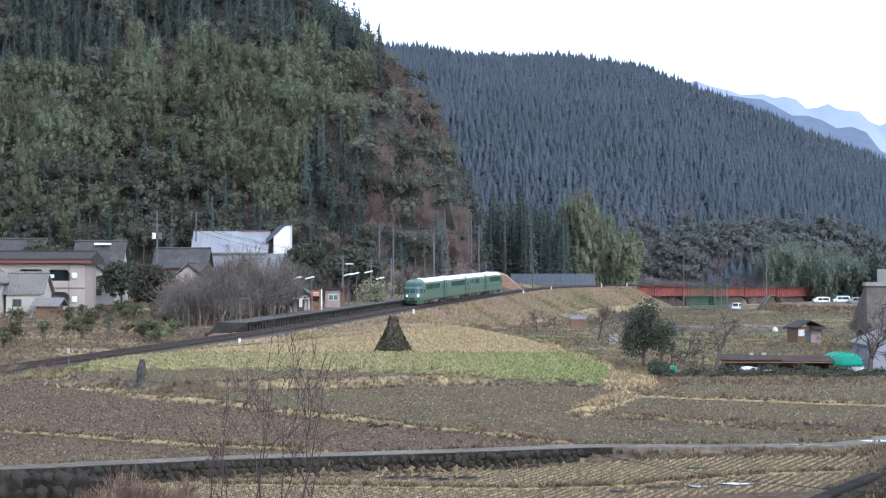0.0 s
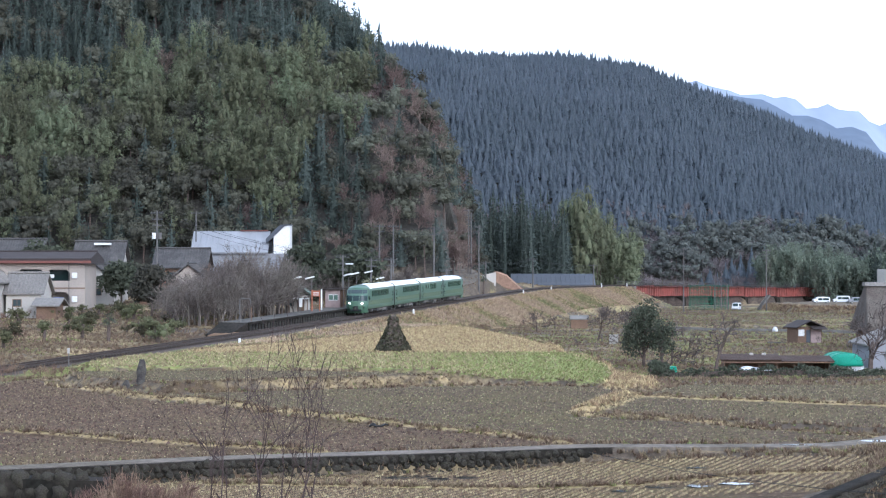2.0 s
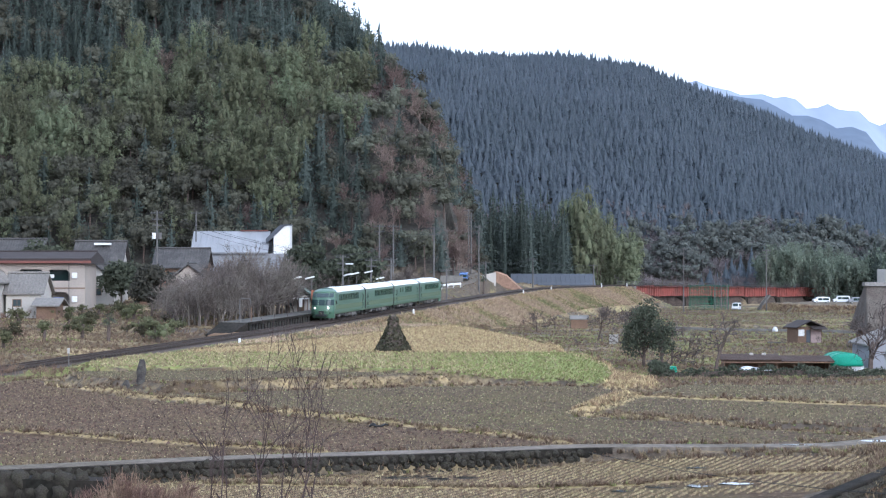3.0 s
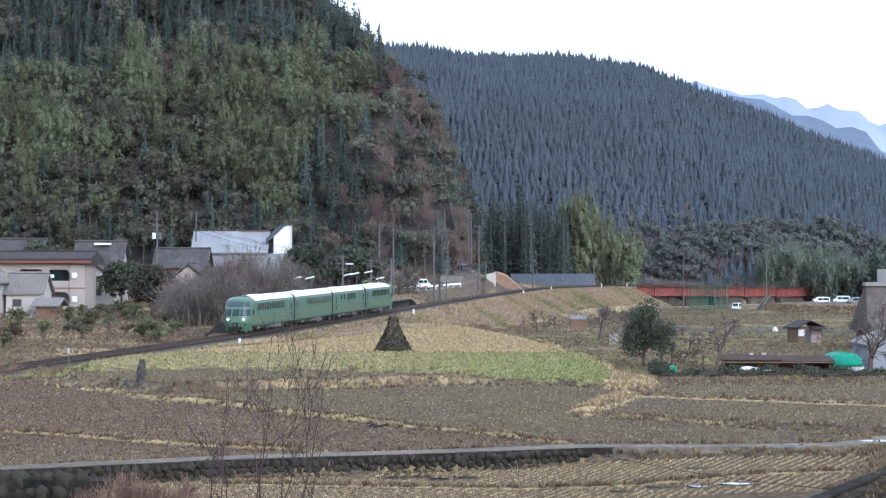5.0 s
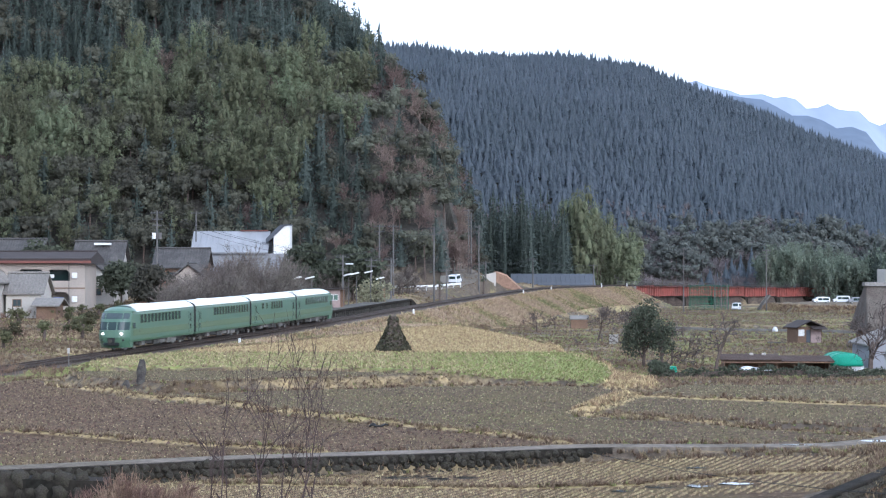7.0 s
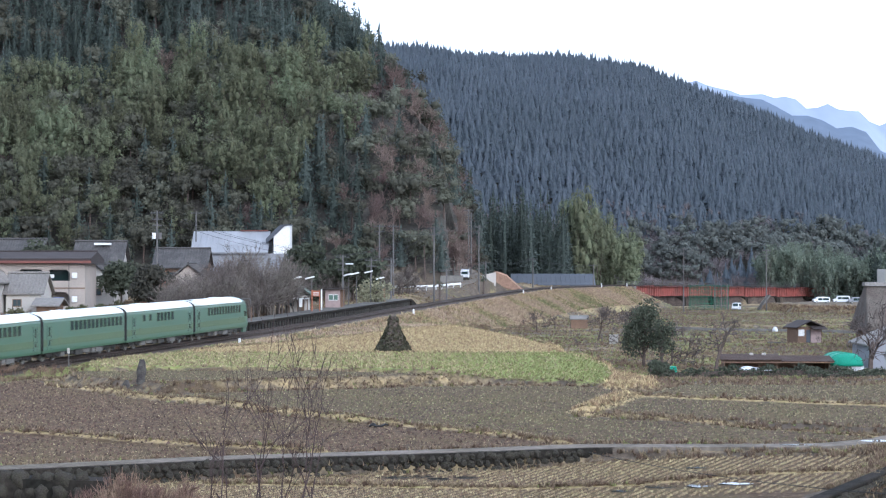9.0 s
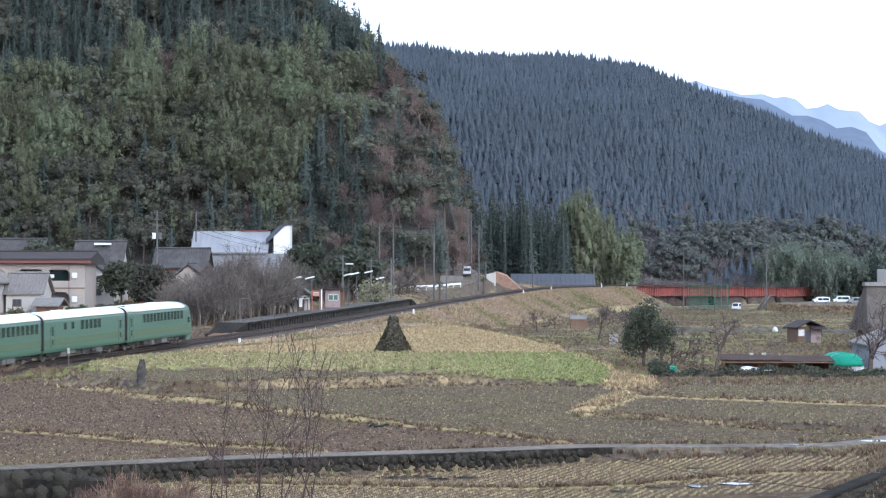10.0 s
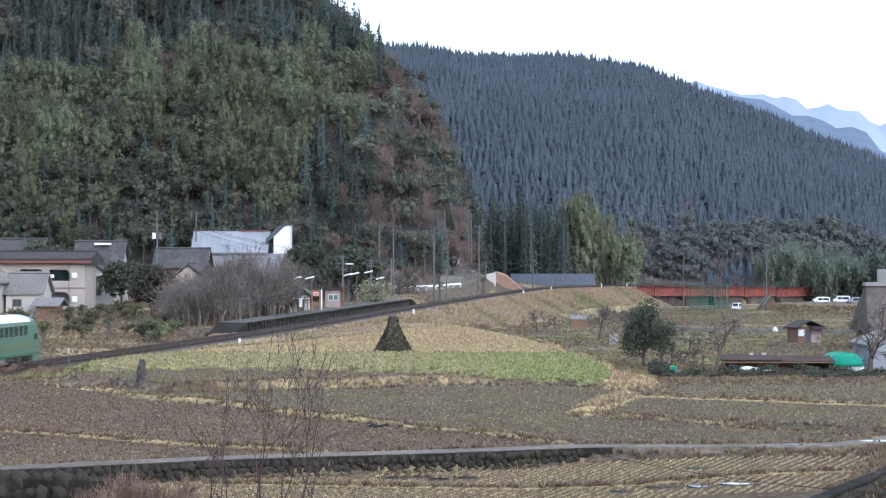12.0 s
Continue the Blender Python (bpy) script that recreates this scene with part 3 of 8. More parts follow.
def build_ground():
    me = bpy.data.meshes.new("ground")
    me.vertices.add(gw * gh)
    me.vertices.foreach_set("co", np.stack([GX, GY, GZ], -1).astype(np.float32).ravel())
    idx = np.arange(gw * gh).reshape(gh, gw)
    quads = np.stack([idx[:-1, :-1], idx[:-1, 1:], idx[1:, 1:], idx[1:, :-1]], -1).reshape(-1, 4)
    me.loops.add(quads.size)
    me.loops.foreach_set("vertex_index", quads.ravel().astype(np.int32))
    me.polygons.add(len(quads))
    me.polygons.foreach_set("loop_start", (np.arange(len(quads)) * 4).astype(np.int32))
    me.update(calc_edges=True)
    me.polygons.foreach_set("use_smooth", [True] * len(quads))
    for name, vals in zip(("green", "straw", "soil", "ballast", "wood"), cover()):
        me.attributes.new(name, "FLOAT", "POINT").data.foreach_set("value", vals.astype(np.float32).ravel())
    me.materials.append(M["ground"])
    me.validate()
    ob = new("ground", me)
    tagged(ob, "winter valley floor of stubble fields, grass banks and wooded hills", "ground", kind="structure")
    return ob


build_ground()


# ---- plants: templates made once, then many set down in one mesh ----
def leaf_cloud(n, shape, size, seed, flat=0.0, aspect=1.0, ruffle=0.75):
    """n small leaf blades scattered over a crown; shape(r) gives a place in it and, where it has a skin, the way outwards."""
    r = np.random.default_rng(seed)
    c = np.array([shape(r) for _ in range(n)])
    if c.shape[1] == 6:
        out = c[:, 3:] + r.normal(size=(n, 3)) * ruffle
        out /= np.linalg.norm(out, axis=1)[:, None]
        c = c[:, :3]
        d1 = np.cross(out, r.normal(size=(n, 3)))
        d1 /= np.linalg.norm(d1, axis=1)[:, None]
        d2 = np.cross(out, d1)
    else:
        d1 = r.normal(size=(n, 3))
        d1[:, 2] *= 1 - flat
        d1 /= np.linalg.norm(d1, axis=1)[:, None]
        d2 = np.cross(d1, r.normal(size=(n, 3)))
        d2 /= np.linalg.norm(d2, axis=1)[:, None]
    s = size * r.uniform(0.6, 1.35, (n, 1))
    a, b = d1 * s, d2 * s * aspect * 0.62
    v = np.stack([c - a, c + b, c + a * 1.1, c - b * 0.9], 1).reshape(-1, 3)
    return v, np.arange(n * 4).reshape(n, 4)


def lobes_shape(lobes, droop=0.25):
    """Places on the skin of several lobes, mostly their upper side, and the way outwards there."""
    def f(r):
        c, rad = lobes[r.integers(len(lobes))]
        d = r.normal(size=3)
        d[2] = d[2] * 0.9 + droop
        d /= np.linalg.norm(d)
        rad = np.array(rad)
        out = d / rad
        return np.concatenate([np.array(c) + d * rad * r.uniform(0.6, 1.14), out / np.linalg.norm(out)])
    return f


def crown_hearts(lobes, seed, fill=0.55):
    """The closed inner mass of each lobe, rough and faceted."""
    r = np.random.default_rng(seed + 500)
    vs, fs = [], []
    for c, rad in lobes:
        n0 = len(vs)
        ph = r.uniform(0, 6)
        for k, (z, w) in enumerate(((-0.7, 0.7), (0.0, 1.0), (0.65, 0.75))):
            for i in range(6):
                a = ph + 6.283 * (i + 0.5 * (k % 2)) / 6
                q = fill * w * r.uniform(0.8, 1.1)
                vs.append((c[0] + rad[0] * q * math.cos(a), c[1] + rad[1] * q * math.sin(a), c[2] + rad[2] * fill * z))
        vs.append((c[0], c[1], c[2] + rad[2] * fill))
        fs += [(n0 + 6 * k + i, n0 + 6 * k + (i + 1) % 6, n0 + 6 * k + 6 + (i + 1) % 6, n0 + 6 * k + 6 + i) for k in (0, 1) for i in range(6)]
        fs += [(n0 + 12 + i, n0 + 12 + (i + 1) % 6, n0 + 18, n0 + 18) for i in range(6)]
    return np.array(vs), np.array(fs)


def trunk_quads(pts, radii, n=4):
    g = Geo().tube(pts, radii, n, cap=False)
    return np.array(g.v), np.array(g.f)


def broadleaf(seed, h=9.0, w=3.6, n=240, size=0.5):
    r = np.random.default_rng(seed)
    lobes = [((r.normal() * w * 0.42, r.normal() * w * 0.42, h * r.uniform(0.45, 0.88)), (w * r.uniform(0.35, 0.55),) * 2 + (w * r.uniform(0.28, 0.45),)) for _ in range(9)]
    return [(*trunk_quads([(0, 0, -1), (0.1, 0, h * 0.35), (0.3, 0.1, h * 0.7)], [0.25, 0.18, 0.08]), 0), (*crown_hearts(lobes, seed), 1), (*leaf_cloud(n, lobes_shape(lobes), size, seed), 1)]


def bamboo_clump(seed, h=12.0, n=260, size=0.55):
    """A plume of bamboo: bent culms with drooping feathery tops."""
    r = np.random.default_rng(seed)
    out, lobes = [], []
    for k in range(4):
        a, b = r.uniform(0, 6.28), r.uniform(0.8, 2.4)
        hk = h * r.uniform(0.75, 1.06)
        pts = [(0.5 * math.cos(a) + b * u**2.6 * math.cos(a), 0.5 * math.sin(a) + b * u**2.6 * math.sin(a), hk * (u - 0.12 * u**4)) for u in np.linspace(0, 1, 6)]
        out.append((*trunk_quads(pts, [0.07, 0.06, 0.05, 0.04, 0.03, 0.01], 3), 0))
        for p, w in ((pts[1], 0.1), (pts[2], 0.12), (pts[3], 0.13), (pts[4], 0.125), (pts[5], 0.075), (pts[5], 0.09)):
            q = r.normal(size=3) * 0.04 * h
            lobes.append(((p[0] + q[0], p[1] + q[1], p[2] - 0.03 * h + 0.5 * q[2]), (w * h * r.uniform(0.7, 1.1), w * h * r.uniform(0.7, 1.1), 0.13 * h * r.uniform(0.7, 1.6))))
    out.append((*crown_hearts(lobes, seed, 0.4), 1))
    out.append((*leaf_cloud(n, lobes_shape(lobes, 0.35), size * 1.3, seed, aspect=0.32, ruffle=1.2), 1))
    return out


def conifer(seed, h=14.0, w=2.2, n=200, size=0.6):
    """A cedar: whorls of drooping branches round a straight stem, narrowing to a tip."""
    r = np.random.default_rng(seed)
    out = [(*trunk_quads([(0, 0, -1), (0, 0, h * 0.97)], [0.22, 0.02], 3), 0)]

    def f(q):
        u = 1 - math.sqrt(q.uniform(0.0, 0.95))
        a = q.uniform(0, 6.28)
        rad = w * (1 - u) ** 0.75 * (0.8 + 0.2 * math.sin(u * 40 + a)) * q.uniform(0.5, 1.05) * (1 + 0.25 * math.sin(3 * a + seed))
        z = h * (0.1 + 0.88 * u) - 0.22 * rad
        return np.array([rad * math.cos(a), rad * math.sin(a), z, math.cos(a), math.sin(a), 0.55])
    out.append((*leaf_cloud(n, f, size, seed, aspect=0.7, ruffle=0.7), 1))
    cone = [(w * q * (1 + 0.2 * math.cos(3 * a + seed)) * math.cos(a), w * q * (1 + 0.2 * math.cos(3 * a + seed)) * math.sin(a), h * z) for z, q in ((0.08, 0.26), (0.45, 0.18), (0.8, 0.06)) for a in np.linspace(0, 6.283, 7)[:-1]]
    out.append((np.array(cone), np.array([(6 * j + i, 6 * j + (i + 1) % 6, 6 * j + 6 + (i + 1) % 6, 6 * j + 6 + i) for j in (0, 1) for i in range(6)]), 1))
    k = np.array([(0.16, 0.1, h * 0.9), (-0.2, 0.1, h * 0.9), (0, -0.2, h * 0.9), (0, 0, h * 1.01)])
    out.append((k, np.array([(0, 1, 3, 3), (1, 2, 3, 3), (2, 0, 3, 3)]), 1))
    return out


def small_conifer(seed, h=9.0, w=1.7):
    """A far cedar in four ragged skirts."""
    r = np.random.default_rng(seed)
    vs, fs = [], []
    levels = 5
    for k in range(levels):
        z0, z1 = h * (0.1 + 0.75 * k / levels), h * (0.1 + 0.75 * (k + 1) / levels) + h * 0.17
        rad = w * (1 - k / levels) ** 0.85
        m = 6
        n0 = len(vs)
        ph = r.uniform(0, 6)
        for i in range(m):
            a = ph + 6.283 * i / m
            q = rad * r.uniform(0.55, 1.15)
            vs.append((q * math.cos(a), q * math.sin(a), z0 - r.uniform(0, 0.12) * h * 0.5))
        vs.append((r.normal() * 0.06, r.normal() * 0.06, z1 if k < levels - 1 else h))
        fs += [(n0 + i, n0 + (i + 1) % m, n0 + m, n0 + m) for i in range(m)]
    return [(np.array(vs), np.array(fs), 1)]


def bare_tree(seed, h=8.0, levels=4, fork=4, spread=0.75, twig=0.02, limb=0.13, fine=None):
    """A leafless tree: limbs that fork into fine twigs, which go into a mesh of their own where one is given."""
    r = np.random.default_rng(seed)
    g = Geo()
    nodes = [(Vector((0, 0, -0.3)), Vector((r.normal() * 0.08, r.normal() * 0.08, 1)).normalized(), h * 0.3, limb, 0)]
    while nodes:
        p, d, ln, rad, lv = nodes.pop()
        bend = Vector(r.normal(size=3)) * 0.16
        mid = p + d * ln * 0.5 + bend * ln * 0.3
        end = p + (d + bend).normalized() * ln
        if lv < 2 or lv < levels - 1:
            (g if lv < 2 or fine is None else fine).tube([p, mid, end], [rad, rad * 0.8, rad * 0.55], 5 if lv < 1 else 3, cap=False)
        else:
            (g if fine is None else fine).tube([p, end], [rad, rad * 0.5], 3, cap=False)
        if lv < levels:
            for _ in range(fork + (1 if lv == 1 else 0)):
                u = r.uniform(0.45, 1.0)
                start = p.lerp(end, u)
                nd = (d + Vector(r.normal(size=3)) * spread + Vector((0, 0, 0.22))).normalized()
                nodes.append((start, nd, ln * r.uniform(0.55, 0.85), max(twig, rad * 0.5), lv + 1))
    return (np.array(g.v), np.array(g.f, dtype=object)) if fine is not None else (np.array(g.v), np.array(g.f))


def bare_template(seed, **kw):
    return [(*bare_tree(seed, **kw), 0)]


def tuft(seed, n, h, w, lean=0.5):
    r = np.random.default_rng(seed)
    vs, fs = [], []
    for k in range(n):
        a, b = r.uniform(0, 6.28), r.uniform(0, 6.28)
        c = np.array([math.cos(b), math.sin(b), 0]) * w * r.uniform(0, 0.5)
        t = c + np.array([math.cos(a) * lean * h, math.sin(a) * lean * h, h * r.uniform(0.6, 1.1)])
        s = np.array([-math.sin(a), math.cos(a), 0]) * w * 0.14
        i = len(vs)
        vs += [c - s, c + s, t]
        fs.append((i, i + 1, i + 2, i + 2))
    return [(np.array(vs), np.array(fs), 0)]


def plant_many(name, templates, places, mats, label, category, turn_seed=1, zfun=None, kind="stuff"):
    """places: rows x, y, scale, template, tint, and height scale. One mesh for all."""
    r = np.random.default_rng(turn_seed)
    V, F, MI, T = [], [], [], []
    base = 0
    P = np.array(places, float)
    zs = lie(P[:, 0], P[:, 1]) if zfun is None else zfun(P[:, 0], P[:, 1])
    for (x, y, s, k, tint, hs), z in zip(P, zs):
        a = r.uniform(0, 6.283)
        ca, sa = math.cos(a) * s, math.sin(a) * s
        for v, f, mi in templates[int(k)]:
            w = np.empty_like(v, dtype=np.float32)
            w[:, 0], w[:, 1], w[:, 2] = x + v[:, 0] * ca - v[:, 1] * sa, y + v[:, 0] * sa + v[:, 1] * ca, z + v[:, 2] * s * hs
            V.append(w)
            F.append(f + base)
            MI.append(np.full(len(f), mi, np.int32))
            T.append(np.full(len(v), tint, np.float32))
            base += len(v)
    V, F, MI, T = np.concatenate(V), np.concatenate(F), np.concatenate(MI), np.concatenate(T)
    tri = F[:, 2] == F[:, 3]
    order = np.concatenate([np.where(tri)[0], np.where(~tri)[0]])
    nt = int(tri.sum())
    loops = np.concatenate([F[tri][:, :3].ravel(), F[~tri].ravel()]).astype(np.int32)
    starts = np.concatenate([np.arange(nt) * 3, nt * 3 + np.arange(len(F) - nt) * 4]).astype(np.int32)
    me = bpy.data.meshes.new(name)
    me.vertices.add(len(V))
    me.vertices.foreach_set("co", V.ravel())
    me.loops.add(len(loops))
    me.loops.foreach_set("vertex_index", loops)
    me.polygons.add(len(F))
    me.polygons.foreach_set("loop_start", starts)
    for ma in mats:
        me.materials.append(ma)
    me.polygons.foreach_set("material_index", MI[order])
    me.update(calc_edges=True)
    me.attributes.new("tint", "FLOAT", "POINT").data.foreach_set("value", T)
    ob = new(name, me)
    tagged(ob, label, category, kind=kind)
    return ob


def spots(n, box, keep, gap, seed):
    """Random places in a box, no two nearer than the gap, where keep(x, y) holds."""
    r = np.random.default_rng(seed)
    cell, out = {}, []
    xs, ys = r.uniform(box[0], box[1], n), r.uniform(box[2], box[3], n)
    ok = keep(xs, ys)
    for x, y in zip(xs[ok], ys[ok]):
        i, j = int(x // gap), int(y // gap)
        if any((x - a) ** 2 + (y - b) ** 2 < gap * gap for di in (-1, 0, 1) for dj in (-1, 0, 1) for a, b in cell.get((i + di, j + dj), ())):
            continue
        cell.setdefault((i, j), []).append((x, y))
        out.append((x, y))
    return np.array(out)


def in_view_wedge(x, y):
    """The stretch of the valley between the two wooded flanks."""
    return np.abs(x) < 0.225 * y + 8


def near_hill_woods():
    r = np.random.default_rng(3)
    keep = lambda x, y: in_view_wedge(x, y) & (hills(x, y) > 1.5) & (hills(x, y) < 66) & (y < 575)
    pts = spots(24000, (-130, 40, 384, 575), keep, 2.45, 11)
    h = hills(pts[:, 0], pts[:, 1])
    px = pts[:, 0] / pts[:, 1]
    zone = waves(pts[:, 0], pts[:, 1], 17, 6) + 0.5 * waves(pts[:, 0], pts[:, 1], 6, 8)
    kinds = {"cedar": [], "bamboo": [], "leaf": [], "bare": []}
    for (x, y), hh, q, zn in zip(pts, h, px, zone):
        t = r.uniform()
        high = hh > 41 + 7 * zn + 40 * (q + 0.15)
        east = q > -0.036 + 0.012 * zn
        foot = hh < 9 + 6 * zn + (16 if q > -0.068 else 0)
        if high:
            k = "cedar" if t < 0.84 else "leaf"
        elif east:
            k = "bare" if t < 0.6 else ("leaf" if t < 0.9 else "cedar")
        elif foot:
            k = "cedar" if t < (0.7 if q > -0.1 else 0.42) else ("leaf" if t < 0.86 else ("bamboo" if q < -0.15 else "bare"))
        elif zn > 0.4 + 0.22 * (q > -0.12) * (q < -0.07):
            k = "bare" if t < 0.7 else "leaf"
        elif zn > -0.45:
            k = "bamboo" if t < 0.8 else ("leaf" if t < 0.95 else "bare")
        else:
            k = "leaf" if t < 0.62 else ("cedar" if t < 0.74 else "bamboo")
        kinds[k].append((x, y, r.uniform(0.75, 1.2), r.integers(4), np.clip(0.5 + 0.3 * zn + r.normal() * 0.25, 0, 1), r.uniform(0.85, 1.15)))
    plant_many("cedar_wood", [conifer(40 + i, 10.8, 2.5, 330, 0.34) for i in range(4)], kinds["cedar"], [M["bark"], M["cedar"]], "dense dark green cedars on the steep hillside", "trees", 2)
    plant_many("bamboo_grove", [bamboo_clump(50 + i, 11.5, 680, 0.31) for i in range(4)], kinds["bamboo"], [M["bark"], M["bamboo_leaf"]], "feathery olive green bamboo plumes on the hillside", "bamboo", 3)
    plant_many("broadleaf_wood", [broadleaf(60 + i, 7.8, 3.3, 520, 0.28) for i in range(4)], kinds["leaf"], [M["bark"], M["leaf"]], "evergreen broadleaf trees on the hillside", "trees", 4)
    plant_many("bare_wood", [bare_template(70 + i, h=9.5, levels=4, fork=4, spread=0.55, twig=0.03, limb=0.14) for i in range(4)], kinds["bare"], [M["hill_twig"]], "leafless reddish brown winter trees on the hillside", "trees", 5)


def far_hill_woods():
    r = np.random.default_rng(5)
    keep = lambda x, y: (x > -0.07 * y) & (x < 0.225 * y + 6) & (y > 612) & (hills(x, y) > 0.5)
    pts = spots(110000, (-70, 245, 612, 1015), keep, 2.1, 13)
    zone = waves(pts[:, 0], pts[:, 1], 30, 3)
    low = hills(pts[:, 0], pts[:, 1]) < 8 + 12 * waves(pts[:, 0], pts[:, 1], 26, 9) + 6 * (pts[:, 0] / pts[:, 1] < 0.03)
    mixed = low
    rows = [(x, y, r.uniform(0.75, 1.2), r.integers(6), np.clip(0.5 + 0.25 * zn + r.normal() * 0.22, 0, 1), r.uniform(0.85, 1.2)) for (x, y), zn in zip(pts[~mixed], zone[~mixed])]
    rows += [(99.0, 1000.0, 1.7, 1, 0.3, 1.0), (106.5, 1002.0, 1.5, 2, 0.4, 1.0), (101.5, 1003.0, 1.35, 3, 0.4, 1.0)]
    plant_many("cedar_plantation", [small_conifer(80 + i, 6.6, 1.9) for i in range(6)], rows, [M["bark"], M["hazed_cedar"]], "distant plantation of pointed cedars covering the hill", "forest", 6)
    soft = pts[mixed][::2]
    half = r.uniform(size=len(soft)) < 0.45
    rows = [(x, y, r.uniform(0.8, 1.3), r.integers(3), r.uniform(), r.uniform(0.85, 1.2)) for x, y in soft[half]]
    plant_many("valley_broadleaf", [broadleaf(110 + i, 8, 3.4, 160, 0.45) for i in range(3)], rows, [M["bark"], M["hazed_leaf"]], "mixed olive trees on the far hill's lower slope", "trees", 31)
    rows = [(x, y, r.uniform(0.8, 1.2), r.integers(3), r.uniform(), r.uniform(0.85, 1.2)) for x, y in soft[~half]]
    plant_many("valley_bare_trees", [bare_template(120 + i, h=9.5, levels=3, fork=4, spread=0.6, twig=0.06, limb=0.16) for i in range(3)], rows, [M["hazed_twig"]], "leafless grey-brown trees on the far hill's lower slope", "trees", 32)


near_hill_woods()
far_hill_woods()


def far_ridge(y0, profile, seed):
    """Pale mountains at the end of the valley."""
    xs = np.linspace(-1200, 1800, 160)
    h = np.interp(xs, *np.array(profile).T)
    h = h + 6 * np.sin(xs / 21.0 + seed) + 4 * np.sin(xs / 9.3 + 1) + 2.5 * np.sin(xs / 4.1 + seed)
    g = Geo()
    rows = []
    for k, (dy, f) in enumerate(((-500, 0.0), (-250, 0.55), (0, 1.0), (350, 0.4))):
        rows.append([(x, y0 + dy + 60 * math.sin(x / 170 + k), -20 + hh * f) for x, hh in zip(xs, h)])
    n = len(xs)
    g.add([p for row in rows for p in row], [(k * n + i, k * n + i + 1, (k + 1) * n + i + 1, (k + 1) * n + i) for k in range(3) for i in range(n - 1)])
    return g


# both backdrops carry painted haze and glow faintly by themselves
solo("backdrop_mountains", far_ridge(3550, ((-1200, 327), (300, 337), (490, 322), (560, 305), (640, 299), (690, 287), (720, 271), (760, 277), (900, 247), (1300, 277), (1800, 227)), 0), M["far_haze"], "distant mountain ridge, pale blue haze in its colour and glow", "mountain", kind="structure", round_shade=True)
solo("backdrop_ridge", far_ridge(2700, ((-1200, 200), (300, 250), (449, 224), (572, 172), (900, 120), (1800, 60)), 2), M["mid_haze"], "hazy blue wooded ridge before the mountains", "mountain", kind="structure", round_shade=True)
# ---- the railway: rails, sleepers ----
S0, S1 = 0.0, float(ARC[-1])


def build_track():
    track = thing("railway_track", "single railway track of rusty rails on dark ballast", "railway track", Matrix(), kind="structure")
    for side in (-0.534, 0.534):
        g = Geo()
        ss = np.arange(S0 + 1, S1 - 1, 2.0)
        rows = []
        for s in ss:
            ring = []
            for dx, dz in ((-0.06, -0.15), (0.06, -0.15), (0.06, -0.13), (0.015, -0.11), (0.015, -0.04), (0.034, -0.03), (0.034, 0), (-0.034, 0), (-0.034, -0.03), (-0.015, -0.04), (-0.015, -0.11), (-0.06, -0.13)):
                ring.append(tuple(on_track(s, side + dx, dz)[0]))
            rows.append(ring)
        g.rings(rows)
        part("rail", g, M["rail"], track)
    tie = Geo().box((0, 0, -0.235), (2.1, 0.22, 0.17))
    me = mesh_of("sleeper", tie, 0.02)
    me.materials.append(M["sleeper"])
    s = s_at(150)
    for k in range(290):
        p, a = on_track(s)
        ob = new("sleeper", me)
        ob.parent = track
        ob.matrix_basis = Matrix.Translation(p) @ Matrix.Rotation(-a, 4, "Z")
        s += 0.68
    g = Geo()
    far = list(np.arange(s, S1 - 4, 0.68)) + list(np.arange(s_at(70), s_at(149.5), 0.68))
    for s in far:
        p, a = on_track(s)
        g.box((0, 0, -0.235), (2.1, 0.22, 0.17), Matrix.Translation(p) @ Matrix.Rotation(-a, 4, "Z"))
    tagged(part("far_sleepers", g, M["sleeper"], track), kind="stuff")


build_track()

# ---- the train: four green diesel cars ----
CAR, HALF = 18.5, 9.1
PROFILE = ((0.75, 1.40), (0.95, 1.45), (2.2, 1.46), (3.2, 1.45), (3.4, 1.42), (3.6, 1.29), (3.76, 1.05), (3.88, 0.7), (3.95, 0.3), (3.96, 0.03))


def width_at(z):
    return float(np.interp(z, *np.array(PROFILE).T))


def nose_at(z):
    """How far the streamlined end leans back at a height."""
    return float(np.interp(z, (0.3, 0.6, 1.2, 1.75, 2.5, 3.1, 3.5, 3.75, 3.9, 3.96), (0.25, 0.1, 0.0, 0.06, 0.3, 0.62, 0.95, 1.4, 2.1, 2.9)))


def end_curve(z, x, out=0.0):
    w = width_at(max(z, 0.75))
    u = min(1.0, abs(x) / w)
    return HALF - nose_at(z) - 0.75 * u**3.2 + out


def car_ring(z, nose, out=0.0):
    """The car's outline at a height, seen from above, going round."""
    w = width_at(max(z, 0.75)) + out
    pts = []
    fr = np.sin(np.linspace(-1, 1, 15) * math.pi / 2)
    for u in fr:
        x = w * u
        y = end_curve(z, x, out) if nose else HALF + out - 0.02 - 0.06 * abs(u) ** 8
        pts.append((x, y, z))
    side_y = [7.0, 4, 0, -4, -7.5]
    pts += [(w, y, z) for y in side_y]
    pts += [(w * u, -HALF - out + 0.02 + 0.06 * abs(u) ** 8, z) for u in fr[::-1]]
    pts += [(-w, y, z) for y in side_y[::-1]]
    return pts


